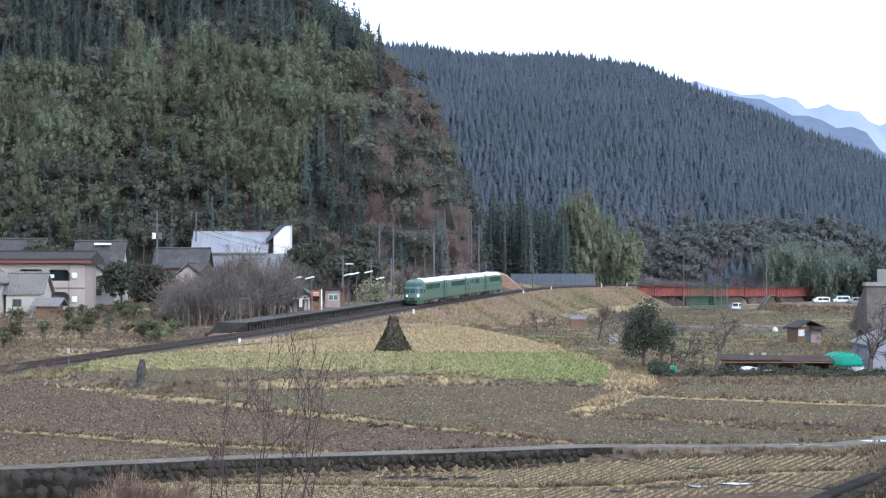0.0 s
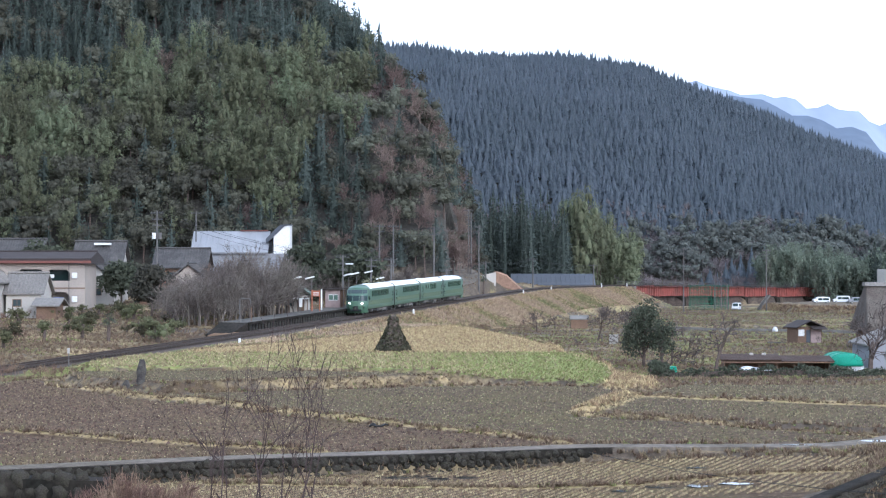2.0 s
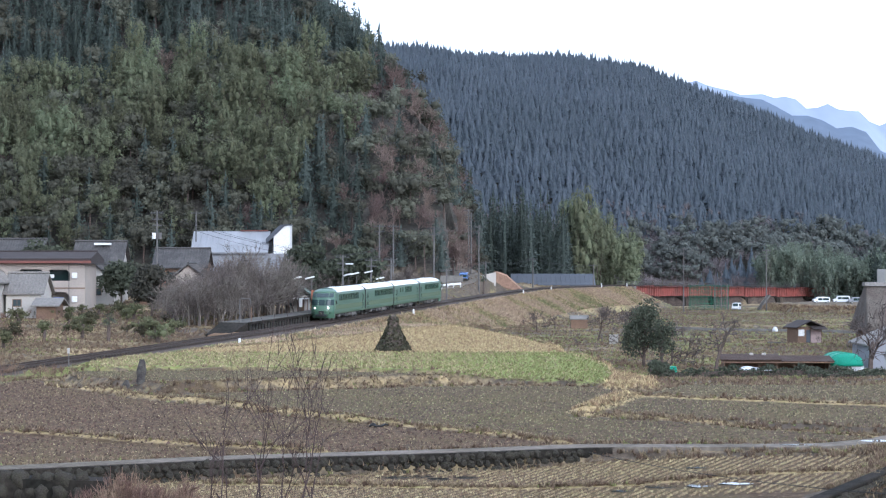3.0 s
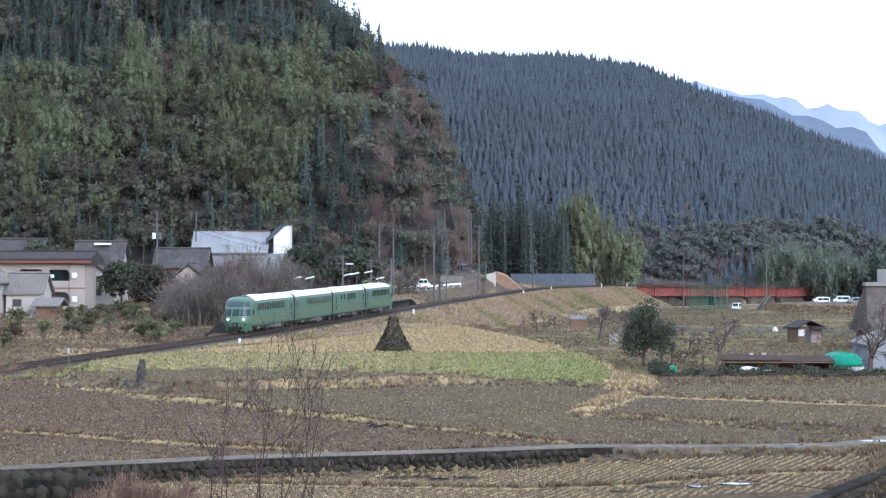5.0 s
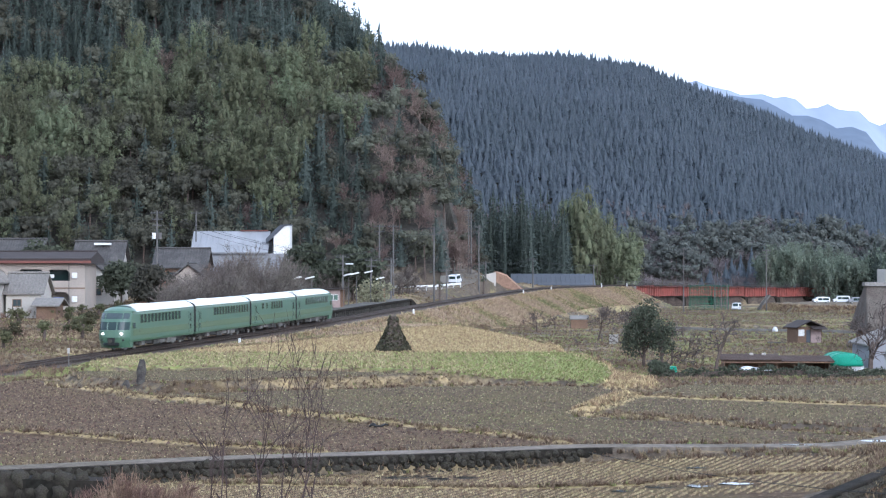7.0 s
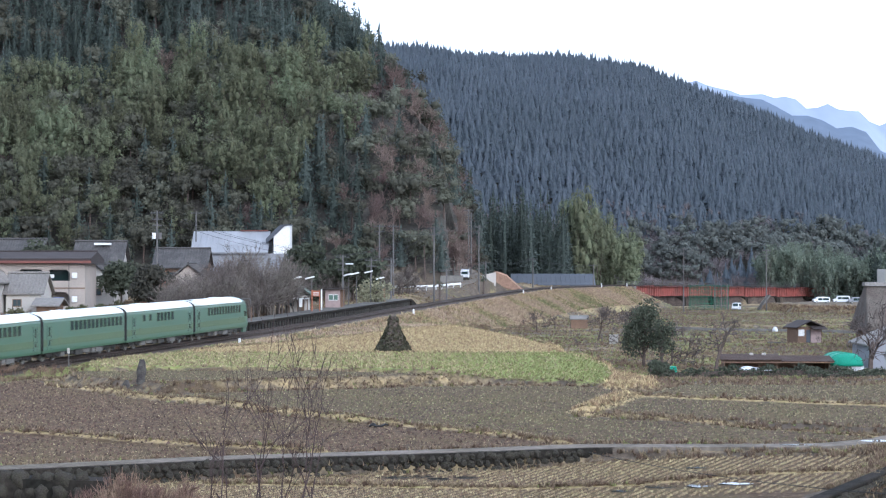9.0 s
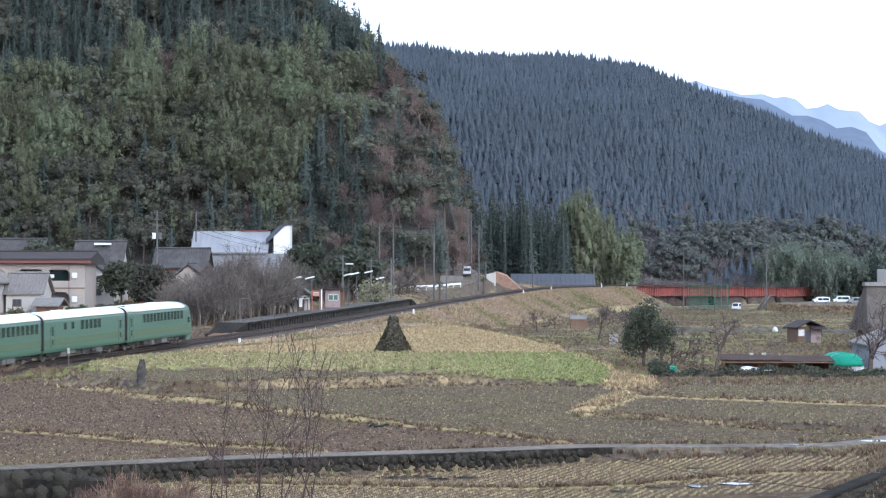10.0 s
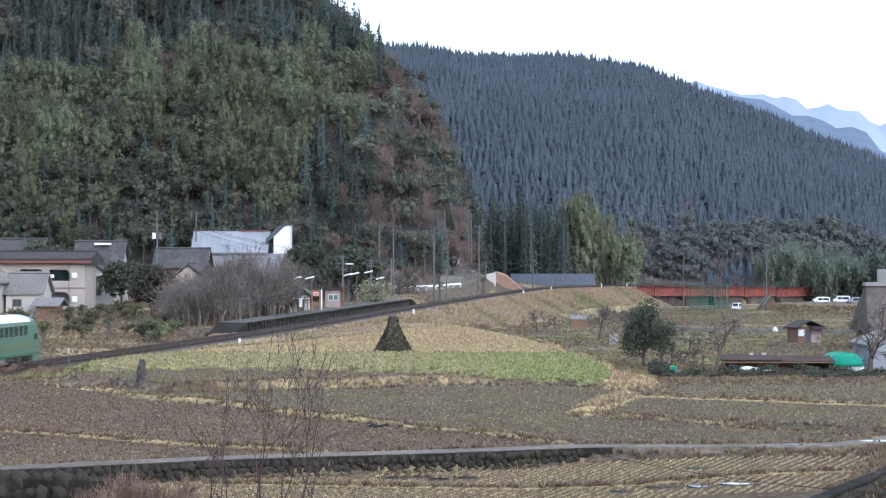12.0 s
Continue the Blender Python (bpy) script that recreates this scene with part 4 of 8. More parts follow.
def bogie(parent, y, wheels):
    b = part("bogie", Geo().box((1.0, 0, 0.55), (0.16, 3.0, 0.22)).box((-1.0, 0, 0.55), (0.16, 3.0, 0.22)).box((0, 0, 0.6), (2.0, 0.5, 0.3)).box((1.0, 0.95, 0.45), (0.22, 0.34, 0.3)).box((1.0, -0.95, 0.45), (0.22, 0.34, 0.3)).box((-1.0, 0.95, 0.45), (0.22, 0.34, 0.3)).box((-1.0, -0.95, 0.45), (0.22, 0.34, 0.3)).tube([(1.02, 0, 0.5), (1.02, 0, 0.85)], 0.17, 8).tube([(-1.02, 0, 0.5), (-1.02, 0, 0.85)], 0.17, 8), M["underframe"], parent, "dark steel bogie frame", 0.02)
    b.matrix_basis = Matrix.Translation((0, y, 0))
    for dy in (-1.05, 1.05):
        g = Geo()
        for sx in (-1, 1):
            g.tube([(sx * 0.50, 0, 0), (sx * 0.53, 0, 0), (sx * 0.53, 0, 0), (sx * 0.63, 0, 0)], [0.45, 0.45, 0.42, 0.42], 18)
            for q in range(3):
                g.box((sx * 0.64, 0, 0), (0.02, 0.7, 0.07), Matrix.Rotation(q * math.pi / 3, 4, "X"))
        g.tube([(-0.95, 0, 0), (0.95, 0, 0)], 0.075, 8)
        w = part("wheelset", g, M["steel"], b, "steel wheels on one axle")
        w.matrix_basis = Matrix.Translation((0, dy, 0.42))
        wheels.append((w, dy))


def window_row(parent, ys, z0, z1, wide, sides=(-1, 1)):
    for sx in sides:
        for y in ys:
            x = sx * (width_at((z0 + z1) / 2) + 0.004)
            f = part("window", Geo().box((x, y, (z0 + z1) / 2), (0.05, wide + 0.1, z1 - z0 + 0.1)), M["train_band"], parent, "dark window with a green frame", 0.02)
            part("pane", Geo().box((x + sx * 0.022, y, (z0 + z1) / 2), (0.02, wide, z1 - z0)), M["dark_glass"], f)


def train_car(label, nose, ys, doors, wheels, extras=(), lit=False):
    car = thing("railcar", label, "train car", Matrix(), "cars of the green train")
    zs = [0.75, 0.85, 0.95, 1.2, 1.75, 2.2, 2.6, 3.0, 3.2, 3.4]
    part("body", Geo().rings([car_ring(z, nose) for z in zs]), M["train_green"], car, "glossy mid-green painted body", round_shade=False)
    top = [3.4, 3.5, 3.6, 3.68, 3.76, 3.83, 3.88, 3.92, 3.95, 3.96]
    rear_of_nose = 6.5 if nose else HALF

    def roof_ring(z):
        return [(x, min(y, rear_of_nose), zz + 0.003) for x, y, zz in car_ring(z, nose)]
    part("roof", Geo().rings([roof_ring(z) for z in top]), M["train_roof"], car, "pale sooty metal roof", round_shade=True)
    if nose:
        part("roof_hood", Geo().rings([[(x, max(y, 6.5), zz) for x, y, zz in car_ring(z, nose)] for z in top]), M["train_green"], car, "rounded green hood over the cab", round_shade=True)
        # the two bands of cab glass, wrapped round the end
        for z0, z1, a, name in ((2.82, 3.32, 0.9, "upper_windscreen"), (1.85, 2.55, 0.97, "windscreen")):
            g = Geo()
            zz, uu = np.linspace(z0, z1, 4), np.linspace(-a, a, 17)
            vs = [(width_at(z) * u, end_curve(z, width_at(z) * u) + 0.025, z) for z in zz for u in uu]
            n = len(uu)
            fs = [(i * n + k, i * n + k + 1, (i + 1) * n + k + 1, (i + 1) * n + k) for i in range(3) for k in range(n - 1)]
            g.add(vs + [(x, y - 0.06, z) for x, y, z in vs], fs + [tuple(q + 4 * n for q in f[::-1]) for f in fs])
            # the upper glass is greyer, sky reflection put into its colour
            w = part(name, g, M["dark_glass"] if name == "windscreen" else M["pane_grey"], car, "wide curved cab glass")
            for u in ((-0.3, 0.3) if name == "windscreen" else (-0.55, 0.55)):
                x = u * width_at(z0)
                part("mullion", Geo().tube([(x, end_curve(z0, x) + 0.035, z0), (x, end_curve(z1, x) + 0.035, z1)], 0.035, 5), M["train_green"], w)
        for sx in (-1, 1):
            x, z = sx * 0.86, 1.52
            y = end_curve(z, x)
            h = part("headlight", Geo().tube([(x, y - 0.12, z), (x, y + 0.05, z)], [0.15, 0.15], 14), M["steel"], car, "round headlight" + (", lit" if lit else ", unlit"))
            part("lens", Geo().tube([(x, y + 0.045, z), (x, y + 0.075, z)], [0.1, 0.075], 14), M["lamp_glow"] if lit else M["pane_grey"], h)
            part("tail_light", Geo().tube([(x, y - 0.05, 1.18), (x, y + 0.04, 1.18)], [0.07, 0.07], 10), M["gold"], car)
            window = part("cab_window", Geo().box((sx * (width_at(2.2) + 0.004), 7.4, 2.2), (0.05, 0.75, 0.6)), M["train_band"], car, bevel=0.02)
            part("pane", Geo().box((sx * (width_at(2.2) + 0.028), 7.4, 2.2), (0.02, 0.65, 0.5)), M["dark_glass"], window)
        # the apron below the cab, with the coupler
        part("apron", Geo().rings([[(x * 0.97, y - 0.1 * (0.75 - z), z) for x, y, _ in [(w * u, end_curve(z, w * u), z) for w in (1.42,) for u in np.sin(np.linspace(-1, 1, 15) * math.pi / 2)]] + [(1.3, 7.2, z), (-1.3, 7.2, z)] for z in (0.28, 0.5, 0.76)]), M["train_green"], car, "green apron under the cab")
        # openings round the coupler are black boxes, their inner shade put into colour
        part("coupler_recess", Geo().box((0, HALF - 0.05, 0.86), (0.62, 0.3, 0.62)), M["rubber"], car)
        part("coupler", Geo().box((0, HALF + 0.15, 0.86), (0.2, 0.6, 0.24)).box((0, HALF + 0.4, 0.86), (0.28, 0.2, 0.3)), M["underframe"], car, "steel coupler", 0.03)
        part("lower_slot", Geo().box((0, HALF + 0.01, 0.62), (1.5, 0.1, 0.26)), M["rubber"], car, "dark slot round the coupler", 0.02)
        # round dark holes in the front, drawn as black discs
        for sx in (-1, 1):
            part("front_hole", Geo().tube([(sx * 0.98, end_curve(0.9, 0.98) - 0.05, 0.95), (sx * 0.98, end_curve(0.9, 0.98) + 0.05, 0.95)], 0.1, 10), M["rubber"], car)
        for sx in (-1, 1):
            part("step", Geo().box((sx * 0.5, HALF + 0.02, 0.62), (0.32, 0.14, 0.1)), M["dark_glass"], car)
    window_row(car, ys, 2.38, 3.12, 0.62)
    for y in extras:
        window_row(car, [y], 2.5, 3.05, 0.55)
    for sx in (-1, 1):
        for y in doors:
            d = part("door", Geo().box((sx * 1.458, y, 2.0), (0.03, 0.78, 1.95)), M["train_green"], car, "narrow green passenger door", 0.015)
            part("door_window", Geo().box((sx * 1.475, y, 2.45), (0.02, 0.26, 0.72)), M["dark_glass"], d)
            part("door_lower_window", Geo().box((sx * 1.475, y, 1.55), (0.02, 0.26, 0.45)), M["dark_glass"], d)
            part("door_seam", Geo().box((sx * 1.464, y + 0.41, 2.0), (0.02, 0.03, 1.95)).box((sx * 1.464, y - 0.41, 2.0), (0.02, 0.03, 1.95)), M["rubber"], d)
        part("lower_band", Geo().box((sx * 1.457, -0.4 if nose else 0, 1.55), (0.014, 16.0 if nose else 17.8, 0.55)), M["train_band"], car, "olive green band below the windows")
        part("gold_line", Geo().box((sx * 1.465, -0.4 if nose else 0, 1.42), (0.012, 16.0 if nose else 17.8, 0.045)), M["gold"], car)
        part("gutter", Geo().box((sx * 1.44, -0.6 if nose else 0, 3.38), (0.05, 16.6 if nose else 18.1, 0.05)), M["train_band"], car)
        part("emblem", Geo().box((sx * 1.468, 5.6, 1.75), (0.014, 0.7, 0.3)), M["gold"], car, "small dull emblem")
    part("frame", Geo().box((0, -0.3, 0.78), (2.5, 17.0, 0.2)), M["underframe"], car)
    r = np.random.default_rng(len(ys) + int(nose))
    y = -4.2
    while y < 4.2:
        ln = r.uniform(0.7, 1.7)
        hgt = r.uniform(0.28, 0.46)
        for sx in (-1, 1):
            part("equipment_box", Geo().box((sx * r.uniform(0.85, 1.0), y + ln / 2, 0.72 - hgt / 2), (0.7, ln, hgt)), M["underbox" if r.uniform() < 0.3 else "underframe"], car, "grey underfloor equipment box", 0.03)
        y += ln + r.uniform(0.1, 0.45)
    for y in (-6.3, 6.1):
        bogie(car, y, wheels)
    part("gangway", Geo().box((0, -HALF - 0.12, 2.2), (1.1, 0.3, 2.3)), M["rubber"], car, "black gangway bellows")
    if not nose:
        part("gangway", Geo().box((0, HALF + 0.12, 2.2), (1.1, 0.3, 2.3)), M["rubber"], car, "black gangway bellows")
    ring = [(width_at(z) * 1.006, z) for z in (0.95, 2.2, 3.2, 3.4, 3.6, 3.76, 3.88, 3.95)]
    ring = ring + [(-a, b) for a, b in ring[::-1]]
    # black band added at each joint: the shade of the gap as a part
    for y0, y1 in ((-HALF + 0.03, -HALF + 0.14),) + (() if nose else ((HALF - 0.14, HALF - 0.03),)):
        part("gap_band", Geo().prism(ring, y0, y1), M["rubber"], car, "black band standing for the dark gap between cars")
    part("exhaust", Geo().box((0.5, -7.9, 3.86), (0.5, 0.5, 0.18)), M["underframe"], car, "sooty exhaust outlet", 0.03)
    part("roof_unit", Geo().box((0, 2.0, 3.95), (1.0, 2.2, 0.09)), M["train_roof"], car, "flat roof unit", 0.03)
    return car


CARS = []
lead_w, mid_w, cafe_w, tail_w = [], [], [], []
CARS.append((train_car("green lead railcar with lit headlights and rounded two-level cab", True, list(np.arange(-4.7, 5.6, 0.92)), [-7.9], lead_w, lit=True), 1, lead_w))
CARS.append((train_car("green middle railcar with a long row of windows", False, list(np.arange(-8.0, 3.6, 0.92)), [7.8], mid_w), 1, mid_w))
CARS.append((train_car("green middle railcar with a short group of windows", False, list(np.arange(-2.9, 1.6, 0.95)), [7.2, -7.9], cafe_w, extras=(4.6, 3.0)), 1, cafe_w))
CARS.append((train_car("green tail railcar with rounded cab at its far end", True, list(np.arange(-4.7, 5.6, 0.92)), [-7.9], tail_w), -1, tail_w))

FRONT = s_at(312.0) + 2.4


def gone(t):
    """Metres that the train has run by the time t."""
    return 19.15 * t - 0.035 * t * t + float(np.interp(t, (0, 3, 4.5, 6, 7, 8.5, 12), (1.7, 1.9, 1.5, 0.5, -0.2, -0.1, -0.4)))


def car_pose(k, turn, t):
    s = FRONT - gone(t) + (k + 0.5) * CAR
    a, b = on_track(s - 6.2)[0], on_track(s + 6.2)[0]
    f = (a - b).normalized()
    mid = (a + b) / 2
    if turn < 0:
        f = -f
    r = f.cross(Vector((0, 0, 1))).normalized()
    u = r.cross(f)
    return Matrix.Translation(mid) @ Matrix((r, f, u)).transposed().to_4x4()


def motions():
    drives()
    times = [i * 0.4 for i in range(31)]
    for k, (car, turn, wheels) in enumerate(CARS):
        walk(car, [(t, car_pose(k, turn, t)) for t in times])
        for w, dy in wheels:
            walk(w, [(i / FPS, Matrix.Translation((0, dy, 0.42)) @ Matrix.Rotation(-turn * gone(i / FPS) / 0.42, 4, "X")) for i in range(361)])
M["red_earth"] = mat("red_earth", (0.235, 0.15, 0.108), 0.95, spread=0.3, scale=0.5, fine=3, second=(0.16, 0.105, 0.075), second_amount=0.7, bump=0.8, bump_m=0.15)
M["dry_bank"] = mat("dry_bank", (0.13, 0.1, 0.066), 0.95, spread=0.4, scale=0.5, fine=3, second=(0.07, 0.06, 0.035), second_amount=0.8, bump=0.8, bump_m=0.15)

# ---- the station: platform, shelters, lamps ----
def along(s, side, up=0.0, turn=0.0):
    p, a = on_track(s, side, up)
    return Matrix.Translation(p) @ Matrix.Rotation(-a + turn, 4, "Z")


def build_platform():
    pl = thing("station_platform", "long low concrete platform with dark weathered edge", "platform", Matrix(), kind="structure")
    a, b = s_at(230), s_at(320)
    top, fill, lip = [], [], []
    for s in np.linspace(a, b, 50):
        top.append([tuple(on_track(s, d, z)[0]) for d, z in ((-1.75, 0.65), (-1.55, 0.65), (-1.55, 0.80), (-5.0, 0.83), (-5.0, 0.2), (-4.8, 0.2))])
        fill.append([tuple(on_track(s, d, z)[0]) for d, z in ((-2.0, -0.6), (-2.0, 0.65), (-4.9, 0.65), (-4.9, -0.6))])
        lip.append([tuple(on_track(s, d, z)[0]) for d, z in ((-1.75, 0.57), (-1.48, 0.57), (-1.48, 0.805), (-1.75, 0.805))])
    part("paving", Geo().rings(top), M["platform_top"], pl, "worn grey platform surface")
    part("fill", Geo().rings(fill), M["dark_concrete"], pl)
    part("edge_stone", Geo().rings(lip), M["dark_concrete"], pl, "dark weathered edge stones")
    for s0, s1 in ((a, a - 6), (b, b + 6)):
        ramp = [[tuple(on_track(s0, d, z)[0]) for d, z in ((-1.6, -0.5), (-1.6, 0.79), (-4.8, 0.79), (-4.8, -0.5))], [tuple(on_track(s1, d, z)[0]) for d, z in ((-1.9, -0.5), (-1.9, -0.3), (-4.6, -0.3), (-4.6, -0.5))]]
        part("ramp", Geo().rings(ramp), M["dark_concrete"], pl, "sloping end of the platform")
    me = mesh_of("support_post", Geo().box((0, 0, 0.0), (0.2, 0.2, 1.2)), 0.02)
    me.materials.append(M["platform_post"])
    for s in np.arange(a + 0.3, b, 1.25):
        ob = new("support_post", me)
        ob.parent = pl
        ob.matrix_basis = along(s, -1.8)


build_platform()


def platform_lamp(y, side, h, reach=0.9, label="slim platform lamp with a white tilted tube"):
    lamp = thing("platform_lamp", label, "lamp post", along(s_at(y), side, 0.81), "platform lamps")
    part("pole", Geo().tube([(0, 0, 0), (0, 0, h)], [0.07, 0.05], 8), M["pole"], lamp)
    part("arm", Geo().tube([(0, 0, h - 0.1), (reach * 0.4, 0, h + 0.1)], 0.03, 6), M["pole"], lamp)
    part("lamp_head", Geo().box((reach * 0.5 + 0.35, 0, h + 0.25), (1.25, 0.3, 0.2), Matrix.Translation((0, 0, 0))), M["white_paint"], lamp, "white fluorescent lamp head", 0.04).matrix_basis = pose(0, 0, 0, 0, -14, 0)
    part("base_plate", Geo().box((0, 0, 0.03), (0.3, 0.3, 0.06)), M["concrete"], lamp)
    return lamp


for y, side, h in ((262, -4.3, 4.0), (268.5, -4.3, 3.9), (290, -4.4, 3.9), (294, -4.2, 4.0), (303, -4.2, 4.1), (310, -4.3, 3.0)):
    platform_lamp(y, side, h)


def waiting_shelter():
    m = along(s_at(281), -4.5, 0.81, math.radians(8))
    sh = thing("waiting_shelter", "small platform shelter with pale wall and flat dark roof", "shelter", m)
    part("end_wall", Geo().box((0.1, -1.1, 1.15), (2.0, 0.12, 2.3)), M["pink_wall"], sh, "pale pinkish end wall", 0.01)
    part("back_wall", Geo().box((-0.9, 1.2, 1.15), (0.12, 4.5, 2.3)), M["wood"], sh, bevel=0.01)
    part("far_wall", Geo().box((0.1, 3.5, 1.15), (2.0, 0.12, 2.3)), M["wood"], sh)
    w = part("window", Geo().box((0.2, -1.17, 1.35), (1.3, 0.06, 0.8)), M["white_paint"], sh)
    for x in (-0.12, 0.52):
        part("pane", Geo().box((x, -1.2, 1.35), (0.56, 0.03, 0.66)), M["shelter_green"], w, "greenish pane")
    part("roof", Geo().prism([(-1.4, 2.32), (1.9, 2.55), (1.9, 2.68), (-1.4, 2.45)], -1.7, 4.0), M["brown_roof"], sh, "flat dark roof", 0.02)
    for y in (-0.9, 1.2, 3.3):
        part("post", Geo().box((1.25, y, 1.2), (0.12, 0.12, 2.4)), M["wood"], sh)
    part("bench", Geo().box((-0.5, 1.2, 0.42), (0.45, 4.0, 0.06)).box((-0.5, -0.4, 0.2), (0.35, 0.08, 0.4)).box((-0.5, 2.8, 0.2), (0.35, 0.08, 0.4)), M["wood"], sh)


def station_hut():
    m = along(s_at(272), -7.2, 0.25, math.radians(10))
    h = thing("station_hut", "small station building with dull green roof", "station building", m)
    part("wall", Geo().box((0, 1.5, 1.2), (3.0, 4.0, 2.4)), M["white_wall"], h, bevel=0.02)
    part("roof", Geo().prism([(-2.2, 2.35), (0, 3.7), (2.2, 2.35), (2.2, 2.5), (0, 3.88), (-2.2, 2.5)], -1.1, 4.0, "y"), M["shelter_green"], h, "dull green pitched roof", 0.02)
    part("door", Geo().box((0.6, -0.53, 1.0), (0.9, 0.06, 2.0)), M["wood"], h)
    part("window", Geo().box((-0.8, -0.53, 1.4), (0.9, 0.06, 0.8)), M["pane_grey"], h)
    part("canopy", Geo().box((0.4, -1.6, 2.0), (2.6, 2.0, 0.1)), M["white_paint"], h, "pale entrance canopy")
    for x in (-0.8, 1.6):
        part("post", Geo().box((x, -2.4, 1.0), (0.1, 0.1, 2.0)), M["wood"], h)


waiting_shelter()
station_hut()


def sign_board():
    s = thing("station_sign", "orange wooden post with an orange name board", "sign", along(s_at(266), -3.6, 0.81))
    part("post", Geo().box((0, 0, 1.35), (0.16, 0.16, 2.7)), M["orange"], s, bevel=0.02)
    part("post", Geo().box((1.0, 0, 1.35), (0.12, 0.12, 2.7)), M["orange"], s, bevel=0.02)
    b = part("board", Geo().box((0.55, -0.1, 2.25), (1.05, 0.08, 0.75)), M["orange"], s, "plain orange board", 0.02)
    for z in (2.4, 2.2, 2.05):
        part("bar", Geo().box((0.55, -0.15, z), (0.7, 0.02, 0.06)), M["white_paint"], b)
    w = thing("notice_board", "white upright notice board on a post", "sign", along(s_at(264), -4.6, 0.81))
    part("post", Geo().box((0, 0, 0.5), (0.08, 0.08, 1.0)), M["pole"], w)
    part("board", Geo().box((0, -0.05, 1.15), (0.5, 0.05, 1.1)), M["white_paint"], w, bevel=0.02)
    solo("signal_post", Geo().tube([(0, 0, 0), (0, 0, 2.7)], 0.1, 8), M["white_paint"], "short white painted post on the platform", "post", along(s_at(271), -3.6, 0.81))
    g = thing("gate_frame", "bent grey pipe frame on the platform", "pipe frame", along(s_at(233.5), -3.6, 0.81))
    part("pipe", Geo().tube([(0, 0, 0), (0, 0, 2.35), (0.12, 0, 2.5), (1.15, 0, 2.5), (1.25, 0, 2.35), (1.25, 0, 1.9)], 0.06, 8), M["pole"], g)
    part("base", Geo().box((0, 0, 0.05), (0.3, 0.3, 0.1)), M["concrete"], g)
    part("drop_post", Geo().tube([(1.25, 0.3, 0), (1.25, 0.3, 1.6)], 0.05, 6), M["wood"], g)
    o = thing("orange_gate", "small orange post frame at the platform end", "post frame", along(s_at(309), -3.5, 0.81))
    part("post", Geo().box((0, 0, 1.0), (0.12, 0.12, 2.0)), M["orange"], o)
    part("post", Geo().box((-1.3, 0, 1.0), (0.12, 0.12, 2.0)), M["pole"], o)
    part("beam", Geo().box((-0.65, 0, 2.0), (1.5, 0.1, 0.1)), M["pole"], o)


sign_board()


def track_marker(y, side, h=0.7, big=False):
    t = thing("track_marker", "small white marker post beside the track", "marker post", along(s_at(y), side, 0), "track markers")
    z = ground_z(*t.matrix_basis.translation[:2])
    t.matrix_basis.translation.z = z
    t.location.z = z
    if big:
        part("stem", Geo().tube([(0, 0, -0.1), (0, 0, h)], 0.05, 6), M["pole"], t)
        part("plate", Geo().box((0, -0.06, h), (0.22, 0.04, 0.45)), M["white_wall"], t, bevel=0.02)
    else:
        part("stem", Geo().prism([(-0.13, -0.1), (0.13, -0.1), (0.11, h), (0.0, h + 0.1), (-0.11, h)], -0.1, 0.1), M["white_paint"], t, bevel=0.02)


for y, sd, h, big in ((168, 3.0, 1.3, True), (212, 3.0, 0.6, False), (298, 3.2, 0.8, False), (400, 2.8, 0.8, False), (430, 2.8, 0.8, False), (476, 2.8, 1.0, False), (497, 2.8, 1.0, False)):
    track_marker(y, sd, h, big)


# ---- houses ----
def roof_gable(g, x0, x1, y0, y1, eave, ridge, over=0.6, thick=0.18, along_x=True):
    """A gabled roof with thickness, its ridge along x or y."""
    if along_x:
        ym = (y0 + y1) / 2
        g.prism([(y0 - over, eave - 0.2), (ym, ridge), (y1 + over, eave - 0.2), (y1 + over, eave - 0.2 + thick), (ym, ridge + thick), (y0 - over, eave - 0.2 + thick)], x0 - over, x1 + over, "x")
    else:
        xm = (x0 + x1) / 2
        g.prism([(x0 - over, eave - 0.2), (xm, ridge), (x1 + over, eave - 0.2), (x1 + over, eave - 0.2 + thick), (xm, ridge + thick), (x0 - over, eave - 0.2 + thick)], y0 - over, y1 + over, "y")
    return g


def tile_ribs(x0, x1, y0, y1, eave, ridge, along_x=True, over=0.6, gap=0.45, thick=0.18):
    g = Geo()
    if along_x:
        ym = (y0 + y1) / 2
        for x in np.arange(x0 - over + 0.2, x1 + over, gap):
            for ya in (y0 - over, y1 + over):
                g.tube([(x, ya, eave - 0.17 + thick), (x, ym, ridge + thick + 0.03)], 0.07, 4)
        g.tube([(x0 - over, ym, ridge + thick + 0.08), (x1 + over, ym, ridge + thick + 0.08)], 0.2, 6)
    else:
        xm = (x0 + x1) / 2
        for y in np.arange(y0 - over + 0.2, y1 + over, gap):
            for xa in (x0 - over, x1 + over):
                g.tube([(xa, y, eave - 0.17 + thick), (xm, y, ridge + thick + 0.03)], 0.07, 4)
        g.tube([(xm, y0 - over, ridge + thick + 0.08), (xm, y1 + over, ridge + thick + 0.08)], 0.2, 6)
    return g


